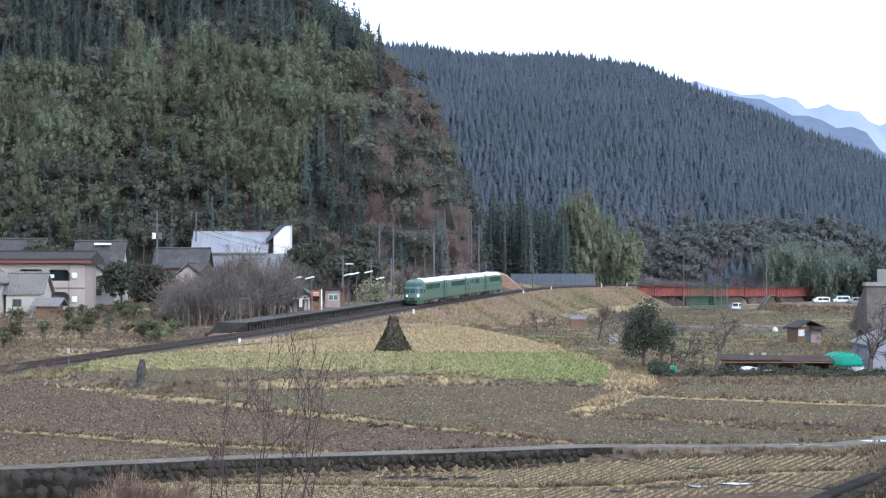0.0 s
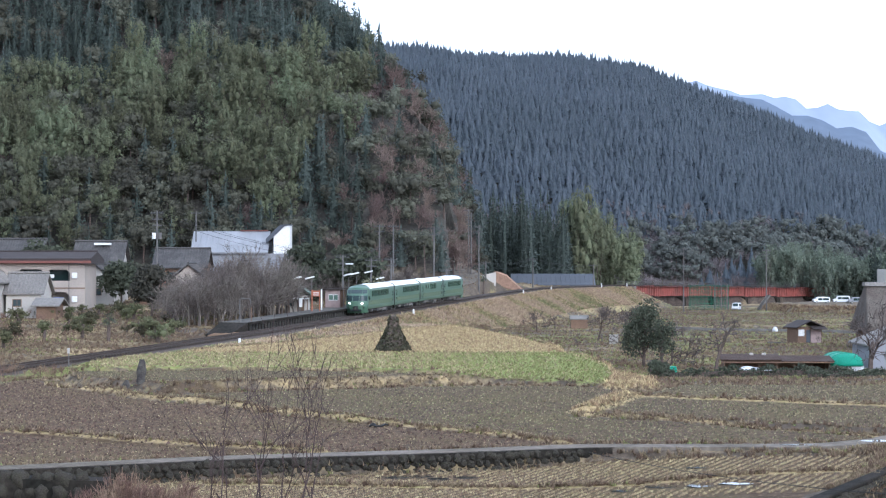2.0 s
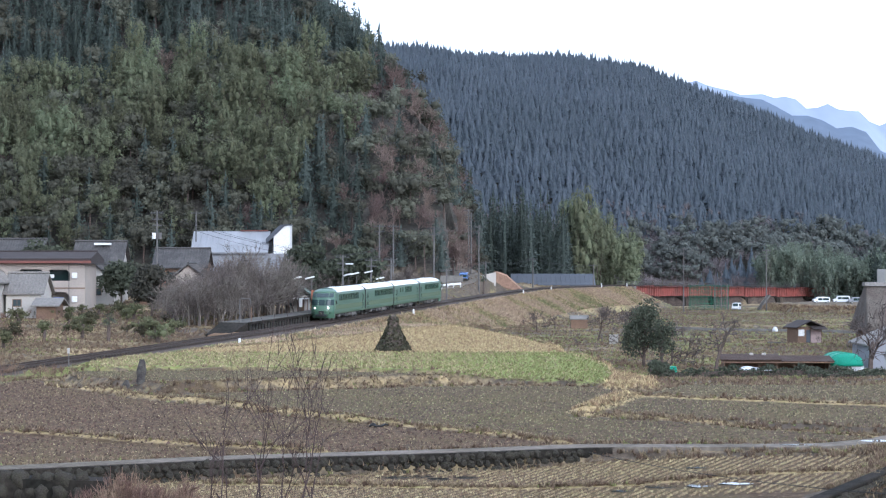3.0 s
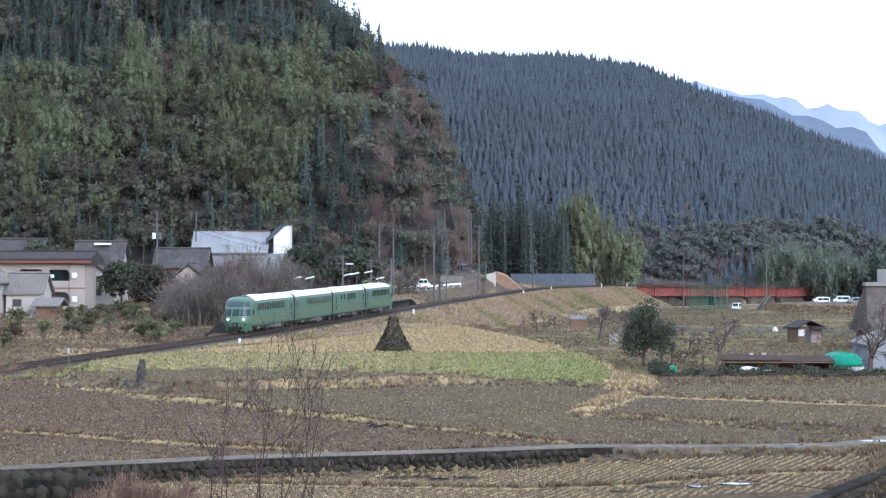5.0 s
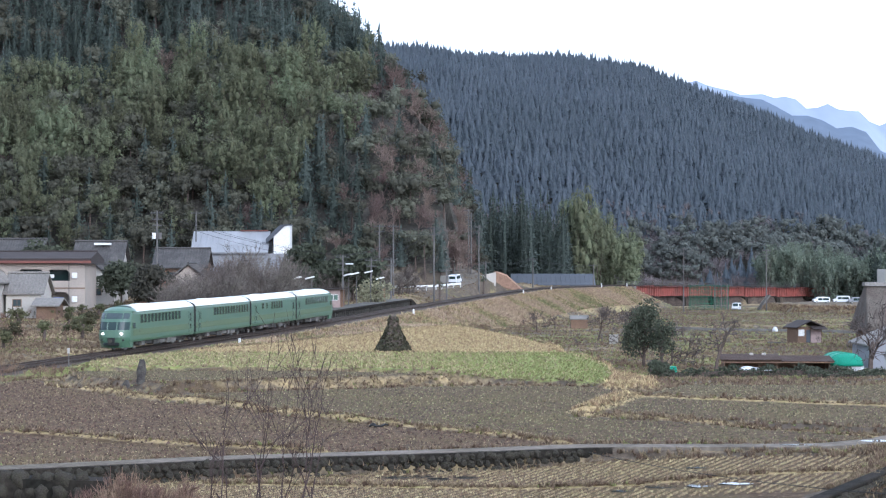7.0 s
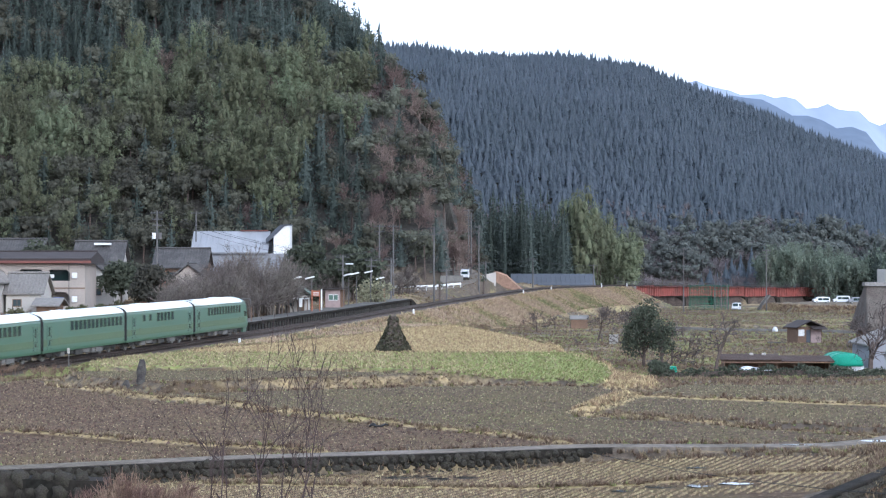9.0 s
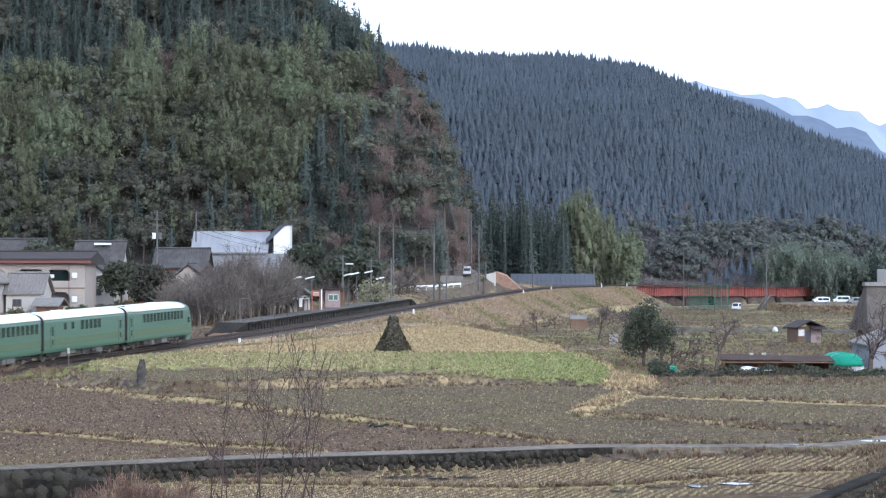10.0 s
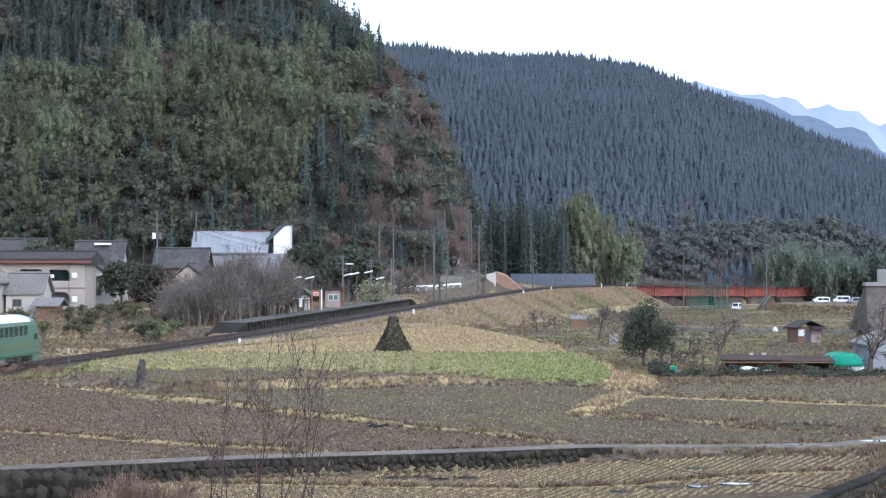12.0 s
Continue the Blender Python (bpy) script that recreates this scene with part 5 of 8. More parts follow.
def house(label, x0, x1, y0, y1, z0, eave, ridge, along_x, wall, roof, openings=(), over=0.6, ribs=True, name="house"):
    """openings on the near wall: x, z of its middle, width, height."""
    h = thing(name, label, "house", Matrix.Translation(((x0 + x1) / 2, (y0 + y1) / 2, z0)))
    o = Vector(((x0 + x1) / 2, (y0 + y1) / 2, z0))
    ax0, ax1, ay0, ay1, e, r = x0 - o.x, x1 - o.x, y0 - o.y, y1 - o.y, eave - z0, ridge - z0
    if along_x:
        g = Geo().prism([(ay0, -0.8), (ay1, -0.8), (ay1, e), ((ay0 + ay1) / 2, r - 0.1), (ay0, e)], ax0, ax1, "x")
    else:
        g = Geo().prism([(ax0, -0.8), (ax1, -0.8), (ax1, e), ((ax0 + ax1) / 2, r - 0.1), (ax0, e)], ay0, ay1, "y")
    part("wall", g, M[wall], h)
    ro = part("roof", roof_gable(Geo(), ax0, ax1, ay0, ay1, e, r, over, 0.18, along_x), M[roof], h, bevel=0.02)
    if ribs:
        part("tile_ribs", tile_ribs(ax0, ax1, ay0, ay1, e, r, along_x, over), M[roof], ro)
    for x, z, w, hh in openings:
        f = part("window", Geo().box((x - o.x, ay0 - 0.02, z - z0), (w + 0.16, 0.1, hh + 0.16)), M["wood"], h, bevel=0.01)
        for k in (-1, 1):
            part("pane", Geo().box((x - o.x + k * w / 4, ay0 - 0.06, z - z0), (w / 2 - 0.05, 0.05, hh)), M["pane_grey"], f)
    return h


def balcony_house():
    """The two-storey house with recessed balconies behind cut-corner openings."""
    x0, x1, y0, y1, z0 = -66.2, -49.7, 290.0, 299.5, 1.6
    m = Matrix.Translation((x0, y0, z0))
    h = thing("house", "two-storey cream house with brown roof and recessed balconies", "house", m)
    w, d = x1 - x0, y1 - y0
    up = 6.1

    def opening(cx, z_0, z_1, half, cut):
        return [(cx - half, z_0), (cx + half, z_0), (cx + half, z_1 - cut), (cx + half - cut, z_1), (cx - half + cut, z_1), (cx - half, z_1 - cut)]
    holes = [opening(3.6, 3.75, 5.35, 1.9, 0.6), opening(9.0, 3.75, 5.35, 1.95, 0.6), opening(12.8, 3.75, 5.35, 1.6, 0.5), opening(12.8, 0.2, 2.2, 1.6, 0.6), opening(6.0, 0.2, 2.2, 2.4, 0.6)]
    bm = bmesh.new()
    edges = []
    for loop in [[(0, -0.8), (w, -0.8), (w, up), (0, up)]] + holes:
        vs = [bm.verts.new((x, 0, z)) for x, z in loop]
        edges += [bm.edges.new((vs[i], vs[(i + 1) % len(vs)])) for i in range(len(vs))]
    bmesh.ops.triangle_fill(bm, use_beauty=True, use_dissolve=False, edges=edges)
    ext = bmesh.ops.extrude_face_region(bm, geom=list(bm.faces))
    bmesh.ops.translate(bm, vec=(0, 0.25, 0), verts=[v for v in ext["geom"] if isinstance(v, bmesh.types.BMVert)])
    bmesh.ops.recalc_face_normals(bm, faces=bm.faces)
    me = bpy.data.meshes.new("front_wall")
    bm.to_mesh(me)
    bm.free()
    me.materials.append(M["cream_wall"])
    f = new("front_wall", me)
    f.parent = h
    part("inner_wall", Geo().box((w / 2, d / 2 + 0.9, up / 2 - 0.4), (w - 0.5, d - 2.2, up + 0.7)), M["cream_wall"], h, "shaded recessed wall")
    part("side_wall", Geo().box((w - 0.13, d / 2 + 0.15, up / 2 - 0.4), (0.25, d - 0.2, up + 0.8)), M["cream_wall"], h)
    part("side_wall", Geo().box((0.13, d / 2 + 0.15, up / 2 - 0.4), (0.25, d - 0.2, up + 0.8)), M["cream_wall"], h)
    part("balcony_floor", Geo().box((w / 2, 1.0, 2.95), (w - 0.6, 1.5, 0.2)), M["concrete"], h)
    part("string_course", Geo().box((w / 2, -0.06, 2.75), (w + 0.1, 0.12, 0.16)), M["wood"], h)
    part("roof", Geo().prism([(-0.9, up + 0.75), (-0.9, up + 0.05), (d + 0.6, up + 0.05), (d + 0.6, up + 0.75), (d / 2, up + 1.75)], -1, w + 1.0, "x"), M["brown_roof"], h, "low brown roof", 0.03)
    part("fascia", Geo().box((w / 2, -0.98, up + 0.28), (w + 2.04, 0.14, 0.36)), M["fascia"], h, "reddish brown roof edge")
    part("ridge_cap", Geo().tube([(-1, d / 2, up + 1.78), (w + 1, d / 2, up + 1.78)], 0.14, 6), M["brown_roof"], h)
    for cx in (9.0, 12.7):
        part("sliding_window", Geo().box((cx, 2.0, 4.3), (2.8, 0.08, 1.9)), M["dark_glass"], h)
        part("laundry", Geo().box((cx - 0.9, 0.7, 4.4), (0.6, 0.05, 0.5)), M["white_paint"], h)
    part("blue_sheet", Geo().box((12.7, 0.9, 0.9), (1.4, 0.1, 1.1)), M["blue_tarp"], h, "blue plastic sheet")
    part("downpipe", Geo().tube([(w - 2.2, -0.1, -0.5), (w - 2.2, -0.1, up)], 0.045, 6), M["pole"], h)
    for z in (4.5, 1.2):
        part("wall_box", Geo().box((w - 1.4, -0.2, z), (0.7, 0.4, 0.8)), M["white_paint"], h, bevel=0.03)


balcony_house()
tiled = house("house with grey tiled roof, white walls and skylight panels", -56.5, -49.6, 320, 329, 2.6, 7.3, 11.0, True, "white_wall", "tile_roof", [(-51, 5.2, 1.6, 1.1)])
part("solar_panel", Geo().box((-0.6, -3.1, 6.6), (2.6, 1.6, 0.1)), M["white_roof"], tiled, "pale roof panel").matrix_basis = pose(0, 0, -1.4, 38, 0, 0)
part("water_tank", Geo().box((0.4, -1.2, 8.2), (2.6, 0.7, 0.35)), M["white_paint"], tiled, "white roof tank", 0.05)
house("low annex with grey tiled gable and white wall", -53.5, -48.5, 308, 318, 2.3, 5.0, 7.4, False, "white_wall", "tile_roof", [(-51, 3.6, 1.2, 0.9)])
house("old house with grey tiled roof and dark timber walls", -45.8, -38.0, 333, 341, 3.2, 7.2, 10.0, True, "wood", "tile_roof", [(-43, 5.8, 1.8, 1.2), (-40, 5.8, 1.5, 1.2)])
house("low gabled house with grey tiles and pale gable", -41.5, -36.0, 318, 327, 2.7, 5.2, 7.6, False, "cream_wall", "tile_roof", [(-39, 4.2, 1.6, 1.0)])
house("small shed with rusty red roof beside the garden", -45.2, -42.6, 312, 316, 2.4, 4.8, 6.1, True, "wood", "red_roof", ribs=False, name="garden_shed")
house("old white cottage with weathered grey sheet roof", -54.8, -50.4, 262, 269, 0.9, 4.0, 6.3, True, "white_wall", "old_roof", [(-53.4, 2.8, 1.0, 0.8)], over=0.45)
house("narrow white house with brown shutters", -58.5, -55.2, 258, 266, 0.7, 5.4, 7.0, False, "white_wall", "old_roof", [(-56.0, 4.3, 0.8, 1.2), (-56.0, 2.2, 0.8, 1.2)])
house("dark lean-to shed with a dull metal roof", -50.2, -47.8, 258, 263, 0.7, 2.6, 3.3, True, "wood", "old_roof", ribs=False, name="lean_to")
house("dark tiled house partly behind trees", -72, -64, 330, 340, 3, 8.2, 11.5, True, "wood", "tile_roof")


def long_hall():
    """The long building with a pale metal roof and a raised gable."""
    m = Matrix.Translation((-44.5, 372, 4.0))
    h = thing("long_hall", "long building with pale metal roof and raised white gable", "building", m)
    part("wall", Geo().box((8.5, 5, 2.4), (17, 9.6, 6.4)), M["grey_wall"], h)
    ro = part("roof", Geo().prism([(-0.6, 5.6), (4.4, 9.4), (10.6, 5.6), (10.6, 5.85), (4.4, 9.65), (-0.6, 5.85)], -0.4, 13.4, "x"), M["white_roof"], h, "pale reflective metal roof")
    for x in np.arange(0, 13.2, 1.1):
        part("seam", Geo().tube([(x, -0.55, 5.9), (x, 4.4, 9.68)], 0.06, 4), M["white_roof"], ro)
    part("ridge_trim", Geo().box((10.5, 4.4, 9.75), (5.0, 0.5, 0.2)), M["fascia"], ro)
    part("gable", Geo().prism([(14.3, 4.8), (17.2, 5.6), (17.2, 10.6), (16.3, 10.5), (14.3, 8.6)], 0.4, 6, "y"), M["white_paint"], h, "raised white end gable")
    part("gable_roof", Geo().prism([(13.0, 7.4), (14.2, 8.5), (16.2, 10.5), (17.3, 10.65), (17.3, 10.85), (15.4, 10.7), (12.9, 8.2)], 0.1, 6.3, "y"), M["blue_roof"], h)


long_hall()


def metal_shed():
    h = thing("long_metal_shed", "long low shed with blue-grey metal roof", "shed", Matrix.Translation((17.5, 520, 1.0)))
    part("wall", Geo().box((10, 5, 0.8), (20, 9, 2.6)), M["grey_wall"], h)
    ro = part("roof", Geo().prism([(-0.5, 1.4), (5.5, 4.2), (10.5, 1.4), (10.5, 1.6), (5.5, 4.4), (-0.5, 1.6)], -0.5, 20.5, "x"), M["blue_roof"], h, "blue-grey metal roof")
    for x in np.arange(0, 20.4, 1.2):
        part("seam", Geo().tube([(x, -0.5, 1.64), (x, 5.5, 4.45)], 0.05, 4), M["blue_roof"], ro)


metal_shed()


# ---- poles and wires ----
def utility_pole(x, y, h, arms=2, transformer=False, lamp=False, z=None, wood=False):
    z = ground_z(x, y) if z is None else z
    p = thing("utility_pole", ("weathered timber" if wood else "grey concrete") + " utility pole with crossarms" + (" and transformer" if transformer else ""), "utility pole", Matrix.Translation((x, y, z)), "utility poles")
    part("pole", Geo().tube([(0, 0, -0.5), (0, 0, h)], [0.165, 0.1], 8), M["pole"], p)
    for k in range(arms):
        zz = h - 0.35 - 0.9 * k
        arm = part("crossarm", Geo().box((0, 0, zz), (1.9 - 0.3 * k, 0.1, 0.1)), M["dark_metal"], p)
        for dx in (-0.8, -0.35, 0.35, 0.8):
            part("insulator", Geo().tube([(dx * (1 - 0.15 * k), 0, zz + 0.04), (dx * (1 - 0.15 * k), 0, zz + 0.25)], [0.045, 0.03], 6), M["pole"], arm)
    if transformer:
        part("transformer", Geo().tube([(0.42, -0.1, h - 4.1), (0.42, -0.1, h - 3.2)], 0.28, 10), M["pole"], p)
        part("transformer", Geo().tube([(-0.42, -0.1, h - 4.1), (-0.42, -0.1, h - 3.2)], 0.28, 10), M["white_paint"], p)
    if lamp:
        part("lamp_arm", Geo().tube([(0, 0, h - 1.6), (0.6, -0.3, h - 1.4)], 0.03, 5), M["dark_metal"], p)
        part("lamp_head", Geo().box((0.95, -0.4, h - 1.3), (1.1, 0.3, 0.16)), M["white_paint"], p, bevel=0.03)
    return p


def pole_to(px_x, y, top):
    """A pole of which the place and the height of its top are known."""
    return px_x, y, top - ground_z(px_x, y)


POLES = []
for x, y, top, arms, tr, lamp, wood in (
    (-41.2, 301, 15.4, 3, True, False, False), (-44.2, 374, 17.2, 1, False, False, False), (-13.9, 290, 9.0, 3, False, True, False), (-10.6, 309, 8.6, 2, False, False, False), (-7.9, 318, 8.7, 2, False, False, False), (-10.5, 345, 14.3, 2, False, False, False), (-8.2, 345, 14.3, 1, False, False, False), (-1.5, 346, 13.9, 2, False, False, True), (4.9, 402, 18.4, 3, False, False, False), (5.4, 402, 17.6, 0, False, False, False), (6.6, 385, 14.9, 3, False, False, False), (18.8, 437, 9.1, 1, False, False, True), (0.6, 352, 7.0, 1, False, False, True), (8.1, 396, 8.3, 1, False, False, True), (51.8, 450, 11.2, 2, False, False, False), (71.5, 462, 11.1, 3, False, False, False), (36.0, 500, 7.8, 1, False, False, True)):
    h = top - ground_z(x, y)
    utility_pole(x, y, h, arms, tr, lamp, wood=wood)
    POLES.append((x, y, top))


def wire(a, b, sag, name="overhead_wire", r=0.02, label="thin dark overhead wire between poles"):
    pts = [Vector(a).lerp(Vector(b), u) - Vector((0, 0, sag * 4 * u * (1 - u))) for u in np.linspace(0, 1, 15)]
    solo(name, Geo().tube(pts, r, 4), M["rubber"], label, "wire", group="overhead wires")


def top_of(i, dz=0.0, dx=0.0):
    x, y, t = POLES[i]
    return (x + dx, y, t + dz)


for a, b, sag in ((12, 13, 0.8), (13, 11, 0.8), (11, 16, 0.9), (0, 2, 1.0), (2, 7, 0.8), (7, 10, 0.8), (5, 7, 0.5), (8, 10, 0.5), (3, 4, 0.2), (4, 7, 0.6), (14, 15, 0.6)):
    for dz, dx in ((-0.1, 0.5), (-0.1, -0.5), (-1.0, 0.3)):
        wire(top_of(a, dz, dx), top_of(b, dz, dx), sag)
wire((-100, 330, 18), top_of(0, -0.4), 1.5)
wire((-100, 330, 16.8), top_of(0, -1.4), 1.5)
wire((6.9, 99.0, -1.35), (15.5, 70.0, -0.2), 0.25, r=0.014, label="slack dark cable above the near field")

# ---- the road behind the station, with its guard rail ----


def road_at(u):
    a = np.array(ROAD)
    k = np.concatenate([[0], np.cumsum(np.linalg.norm(np.diff(a, axis=0), axis=1))])
    return Vector([float(np.interp(u, k, a[:, c])) for c in range(3)])


def build_road():
    rows = []
    for u in np.arange(0, 130, 2.0):
        p, q = road_at(u), road_at(u + 0.6)
        d = (q - p).normalized()
        r = d.cross(Vector((0, 0, 1)))
        rows.append([tuple(p + r * s + Vector((0, 0, z))) for s, z in ((-2.5, -0.5), (2.5, -0.5), (2.3, 0.0), (-2.3, 0.0))])
    solo("road", Geo().rings(rows), M["path"], "narrow grey asphalt lane climbing behind the station", "road", kind="structure")
    rail = thing("guard_rail", "white steel guard rail beside the lane", "guard rail", Matrix())
    us = np.arange(40, 72, 2.0)
    for u in us:
        p, q = road_at(u), road_at(u + 0.6)
        r = (q - p).normalized().cross(Vector((0, 0, 1)))
        part("post", Geo().box(tuple(p + r * 2.5 + Vector((0, 0, 0.2))), (0.12, 0.12, 1.0)), M["white_paint"], rail)
    rows = []
    for u in us:
        p, q = road_at(u), road_at(u + 0.6)
        r = (q - p).normalized().cross(Vector((0, 0, 1)))
        c = p + r * 2.58
        rows.append([tuple(c + r * s + Vector((0, 0, z))) for s, z in ((0, 0.38), (0.06, 0.45), (0.06, 0.68), (0, 0.75), (-0.04, 0.75), (-0.04, 0.38))])
    part("beam", Geo().rings(rows), M["white_paint"], rail)
    solo("retaining_block", Geo().box((0, 0, 0.7), (4.2, 0.5, 1.6)), M["concrete"], "pale concrete block wall beside the lane", "wall", Matrix.Translation((1.6, 389.5, 4.1)), bevel=0.05)
    solo("lane_wall", Geo().prism([(-2.2, -0.5), (2.2, -0.5), (2.2, 2.2), (-2.2, 1.2)], 0, 0.4), M["white_wall"], "pale concrete wall where the lane bends", "wall", Matrix.Translation((8.0, 402, 4.0)), bevel=0.04)
    solo("earth_bank", Geo().prism([(-2.6, -1), (4.6, -1), (0.6, 2.6), (-1.6, 3.4), (-2.6, 2.6)], 0, 6), M["red_earth"], "bare reddish earth bank above the track", "earth bank", Matrix.Translation((12.4, 424, 3.0)), bevel=0.3)


build_road()


# ---- vehicles ----
def small_van(name, label, paint, m, length=3.4, wide=1.48, high=1.85, group=""):
    v = thing(name, label, "car", m, group)
    h = high
    prof = [(-length / 2, 0.35), (length / 2, 0.35), (length / 2, 0.95), (length / 2 - 0.45, 1.05), (length / 2 - 0.95, h - 0.05), (length / 2 - 1.2, h), (-length / 2 + 0.2, h), (-length / 2, h - 0.2)]
    part("body", Geo().prism(prof, -wide / 2, wide / 2, "x"), M[paint], v, bevel=0.07)
    gl = part("windscreen", Geo().prism([(length / 2 - 0.47, 1.08), (length / 2 - 0.44, 1.08), (length / 2 - 0.9, h - 0.12), (length / 2 - 0.95, h - 0.12)], -wide / 2 + 0.12, wide / 2 - 0.12, "x"), M["dark_glass"], v)
    for sx in (-1, 1):
        for y0, y1 in ((length / 2 - 1.9, length / 2 - 1.0), (-length / 2 + 0.3, length / 2 - 2.0)):
            part("side_window", Geo().box((sx * (wide / 2 + 0.003), (y0 + y1) / 2, h - 0.5), (0.02, y1 - y0, 0.5)), M["dark_glass"], v)
        part("headlight", Geo().box((sx * (wide / 2 - 0.22), length / 2 + 0.005, 0.8), (0.3, 0.04, 0.2)), M["white_paint"], v)
        for y in (-length / 2 + 0.6, length / 2 - 0.65):
            w = part("wheel", Geo().tube([(sx * (wide / 2 - 0.17), y, 0.28), (sx * (wide / 2 + 0.01), y, 0.28)], 0.28, 14), M["rubber"], v)
            part("rim", Geo().tube([(sx * (wide / 2 - 0.0), y, 0.28), (sx * (wide / 2 + 0.02), y, 0.28)], 0.17, 10), M["steel"], w)
    part("rear_window", Geo().box((0, -length / 2 - 0.003, h - 0.5), (wide - 0.3, 0.02, 0.5)), M["dark_glass"], v)
    for sy in (-1, 1):
        part("bumper", Geo().box((0, sy * (length / 2 + 0.03), 0.48), (wide - 0.1, 0.1, 0.2)), M["dark_metal"], v, bevel=0.03)
    return v


LANE_VAN = small_van("van", "small white van driving up the lane", "car_white", Matrix())
LANE_CAR = small_van("car", "small blue car driving along the lane", "car_blue", Matrix(), 3.5, 1.5, 1.5)
small_van("van", "white van parked on the yard below the bridge", "car_white", pose(65.7, 468, ground_z(65.7, 468), 0, 0, 160))
for x, y, paint, a, hh in ((86.5, 478, "car_white", 95, 1.5), (91.5, 480, "car_white", 85, 1.7), (94.5, 477, "grey_wall", 88, 1.45)):
    small_van("parked_car", "car parked on the raised yard beyond the bank" if paint != "car_white" else "white car parked on the raised yard beyond the bank", paint, pose(x, y, -1.22, 0, 0, a), 3.8, 1.6, hh, "parked cars")


def drive(ob, rows):
    """Drives along the lane: rows of time and metres."""
    out = []
    for t, u in rows:
        p, q = road_at(u - 1.0), road_at(u + 1.0)
        f = (q - p).normalized()
        r = f.cross(Vector((0, 0, 1))).normalized()
        up = r.cross(f)
        out.append((t, Matrix.Translation(road_at(u)) @ Matrix((r, f, up)).transposed().to_4x4()))
    walk(ob, out)

# ---- the red girder bridge ----
def build_bridge():
    b = thing("railway_bridge", "red steel plate-girder railway bridge with riveted stiffeners", "bridge", Matrix(), kind="structure")
    a, e = s_at(504), s_at(603)
    spans = np.linspace(a, e, 8)
    for s0, s1 in zip(spans, spans[1:]):
        for side in (-1.0, 1.0):
            p, q = on_track(s0 + 0.15, side, -0.35)[0], on_track(s1 - 0.15, side, -0.35)[0]
            d = q - p
            m = Matrix.Translation(p) @ Matrix.Rotation(math.atan2(d.y, d.x), 4, "Z")
            ln = d.length
            g = part("girder", Geo().box((ln / 2, 0, -1.2), (ln, 0.06, 2.4)).box((ln / 2, 0, 0), (ln, 0.4, 0.07)).box((ln / 2, 0, -2.42), (ln, 0.4, 0.07)), M["bridge_red"], b, "faded red plate girder")
            g.matrix_basis = m
            for x in np.arange(0.1, ln, 1.25):
                part("stiffener", Geo().box((x, 0, -1.21), (0.11, 0.36, 2.32)), M["bridge_red"], g)
    for s in spans[1:-1]:
        p, an = on_track(s)
        part("pier", Geo().box((0, 0, -4.3), (3.6, 2.0, 3.0), taper=0.9), M["dark_concrete"], b, "grey concrete pier", 0.06).matrix_basis = Matrix.Translation(p) @ Matrix.Rotation(-an, 4, "Z")
    for s, k in ((a - 0.6, -1), (e + 0.6, 1)):
        p, an = on_track(s)
        part("abutment", Geo().box((0, 0, -3.2), (5.6, 1.6, 5.6)), M["concrete"], b, "grey concrete abutment", 0.06).matrix_basis = Matrix.Translation(p) @ Matrix.Rotation(-an, 4, "Z")
    for side in (-1.7, 1.7):
        part("walkway", Geo().rings([[tuple(on_track(s, side + dx, z)[0]) for dx, z in ((-0.35, -0.32), (0.35, -0.32), (0.35, -0.26), (-0.35, -0.26))] for s in np.linspace(a, e, 20)]), M["dark_metal"], b)
        for z in (0.25, 0.75):
            part("handrail", Geo().tube([on_track(s, side * 1.15, z)[0] for s in np.linspace(a, e, 20)], 0.03, 5), M["pole"], b)
        for s in np.arange(a, e, 2.5):
            q = on_track(s, side * 1.15, 0)[0]
            part("rail_post", Geo().tube([q + Vector((0, 0, -0.3)), q + Vector((0, 0, 0.78))], 0.035, 5), M["pole"], b)


build_bridge()


M["yard_grass"] = mat("yard_grass", (0.25, 0.185, 0.12), 0.95, spread=0.2, island=0.4, tint=0.5, bump=0, spec=0.1, leafy=0.3)


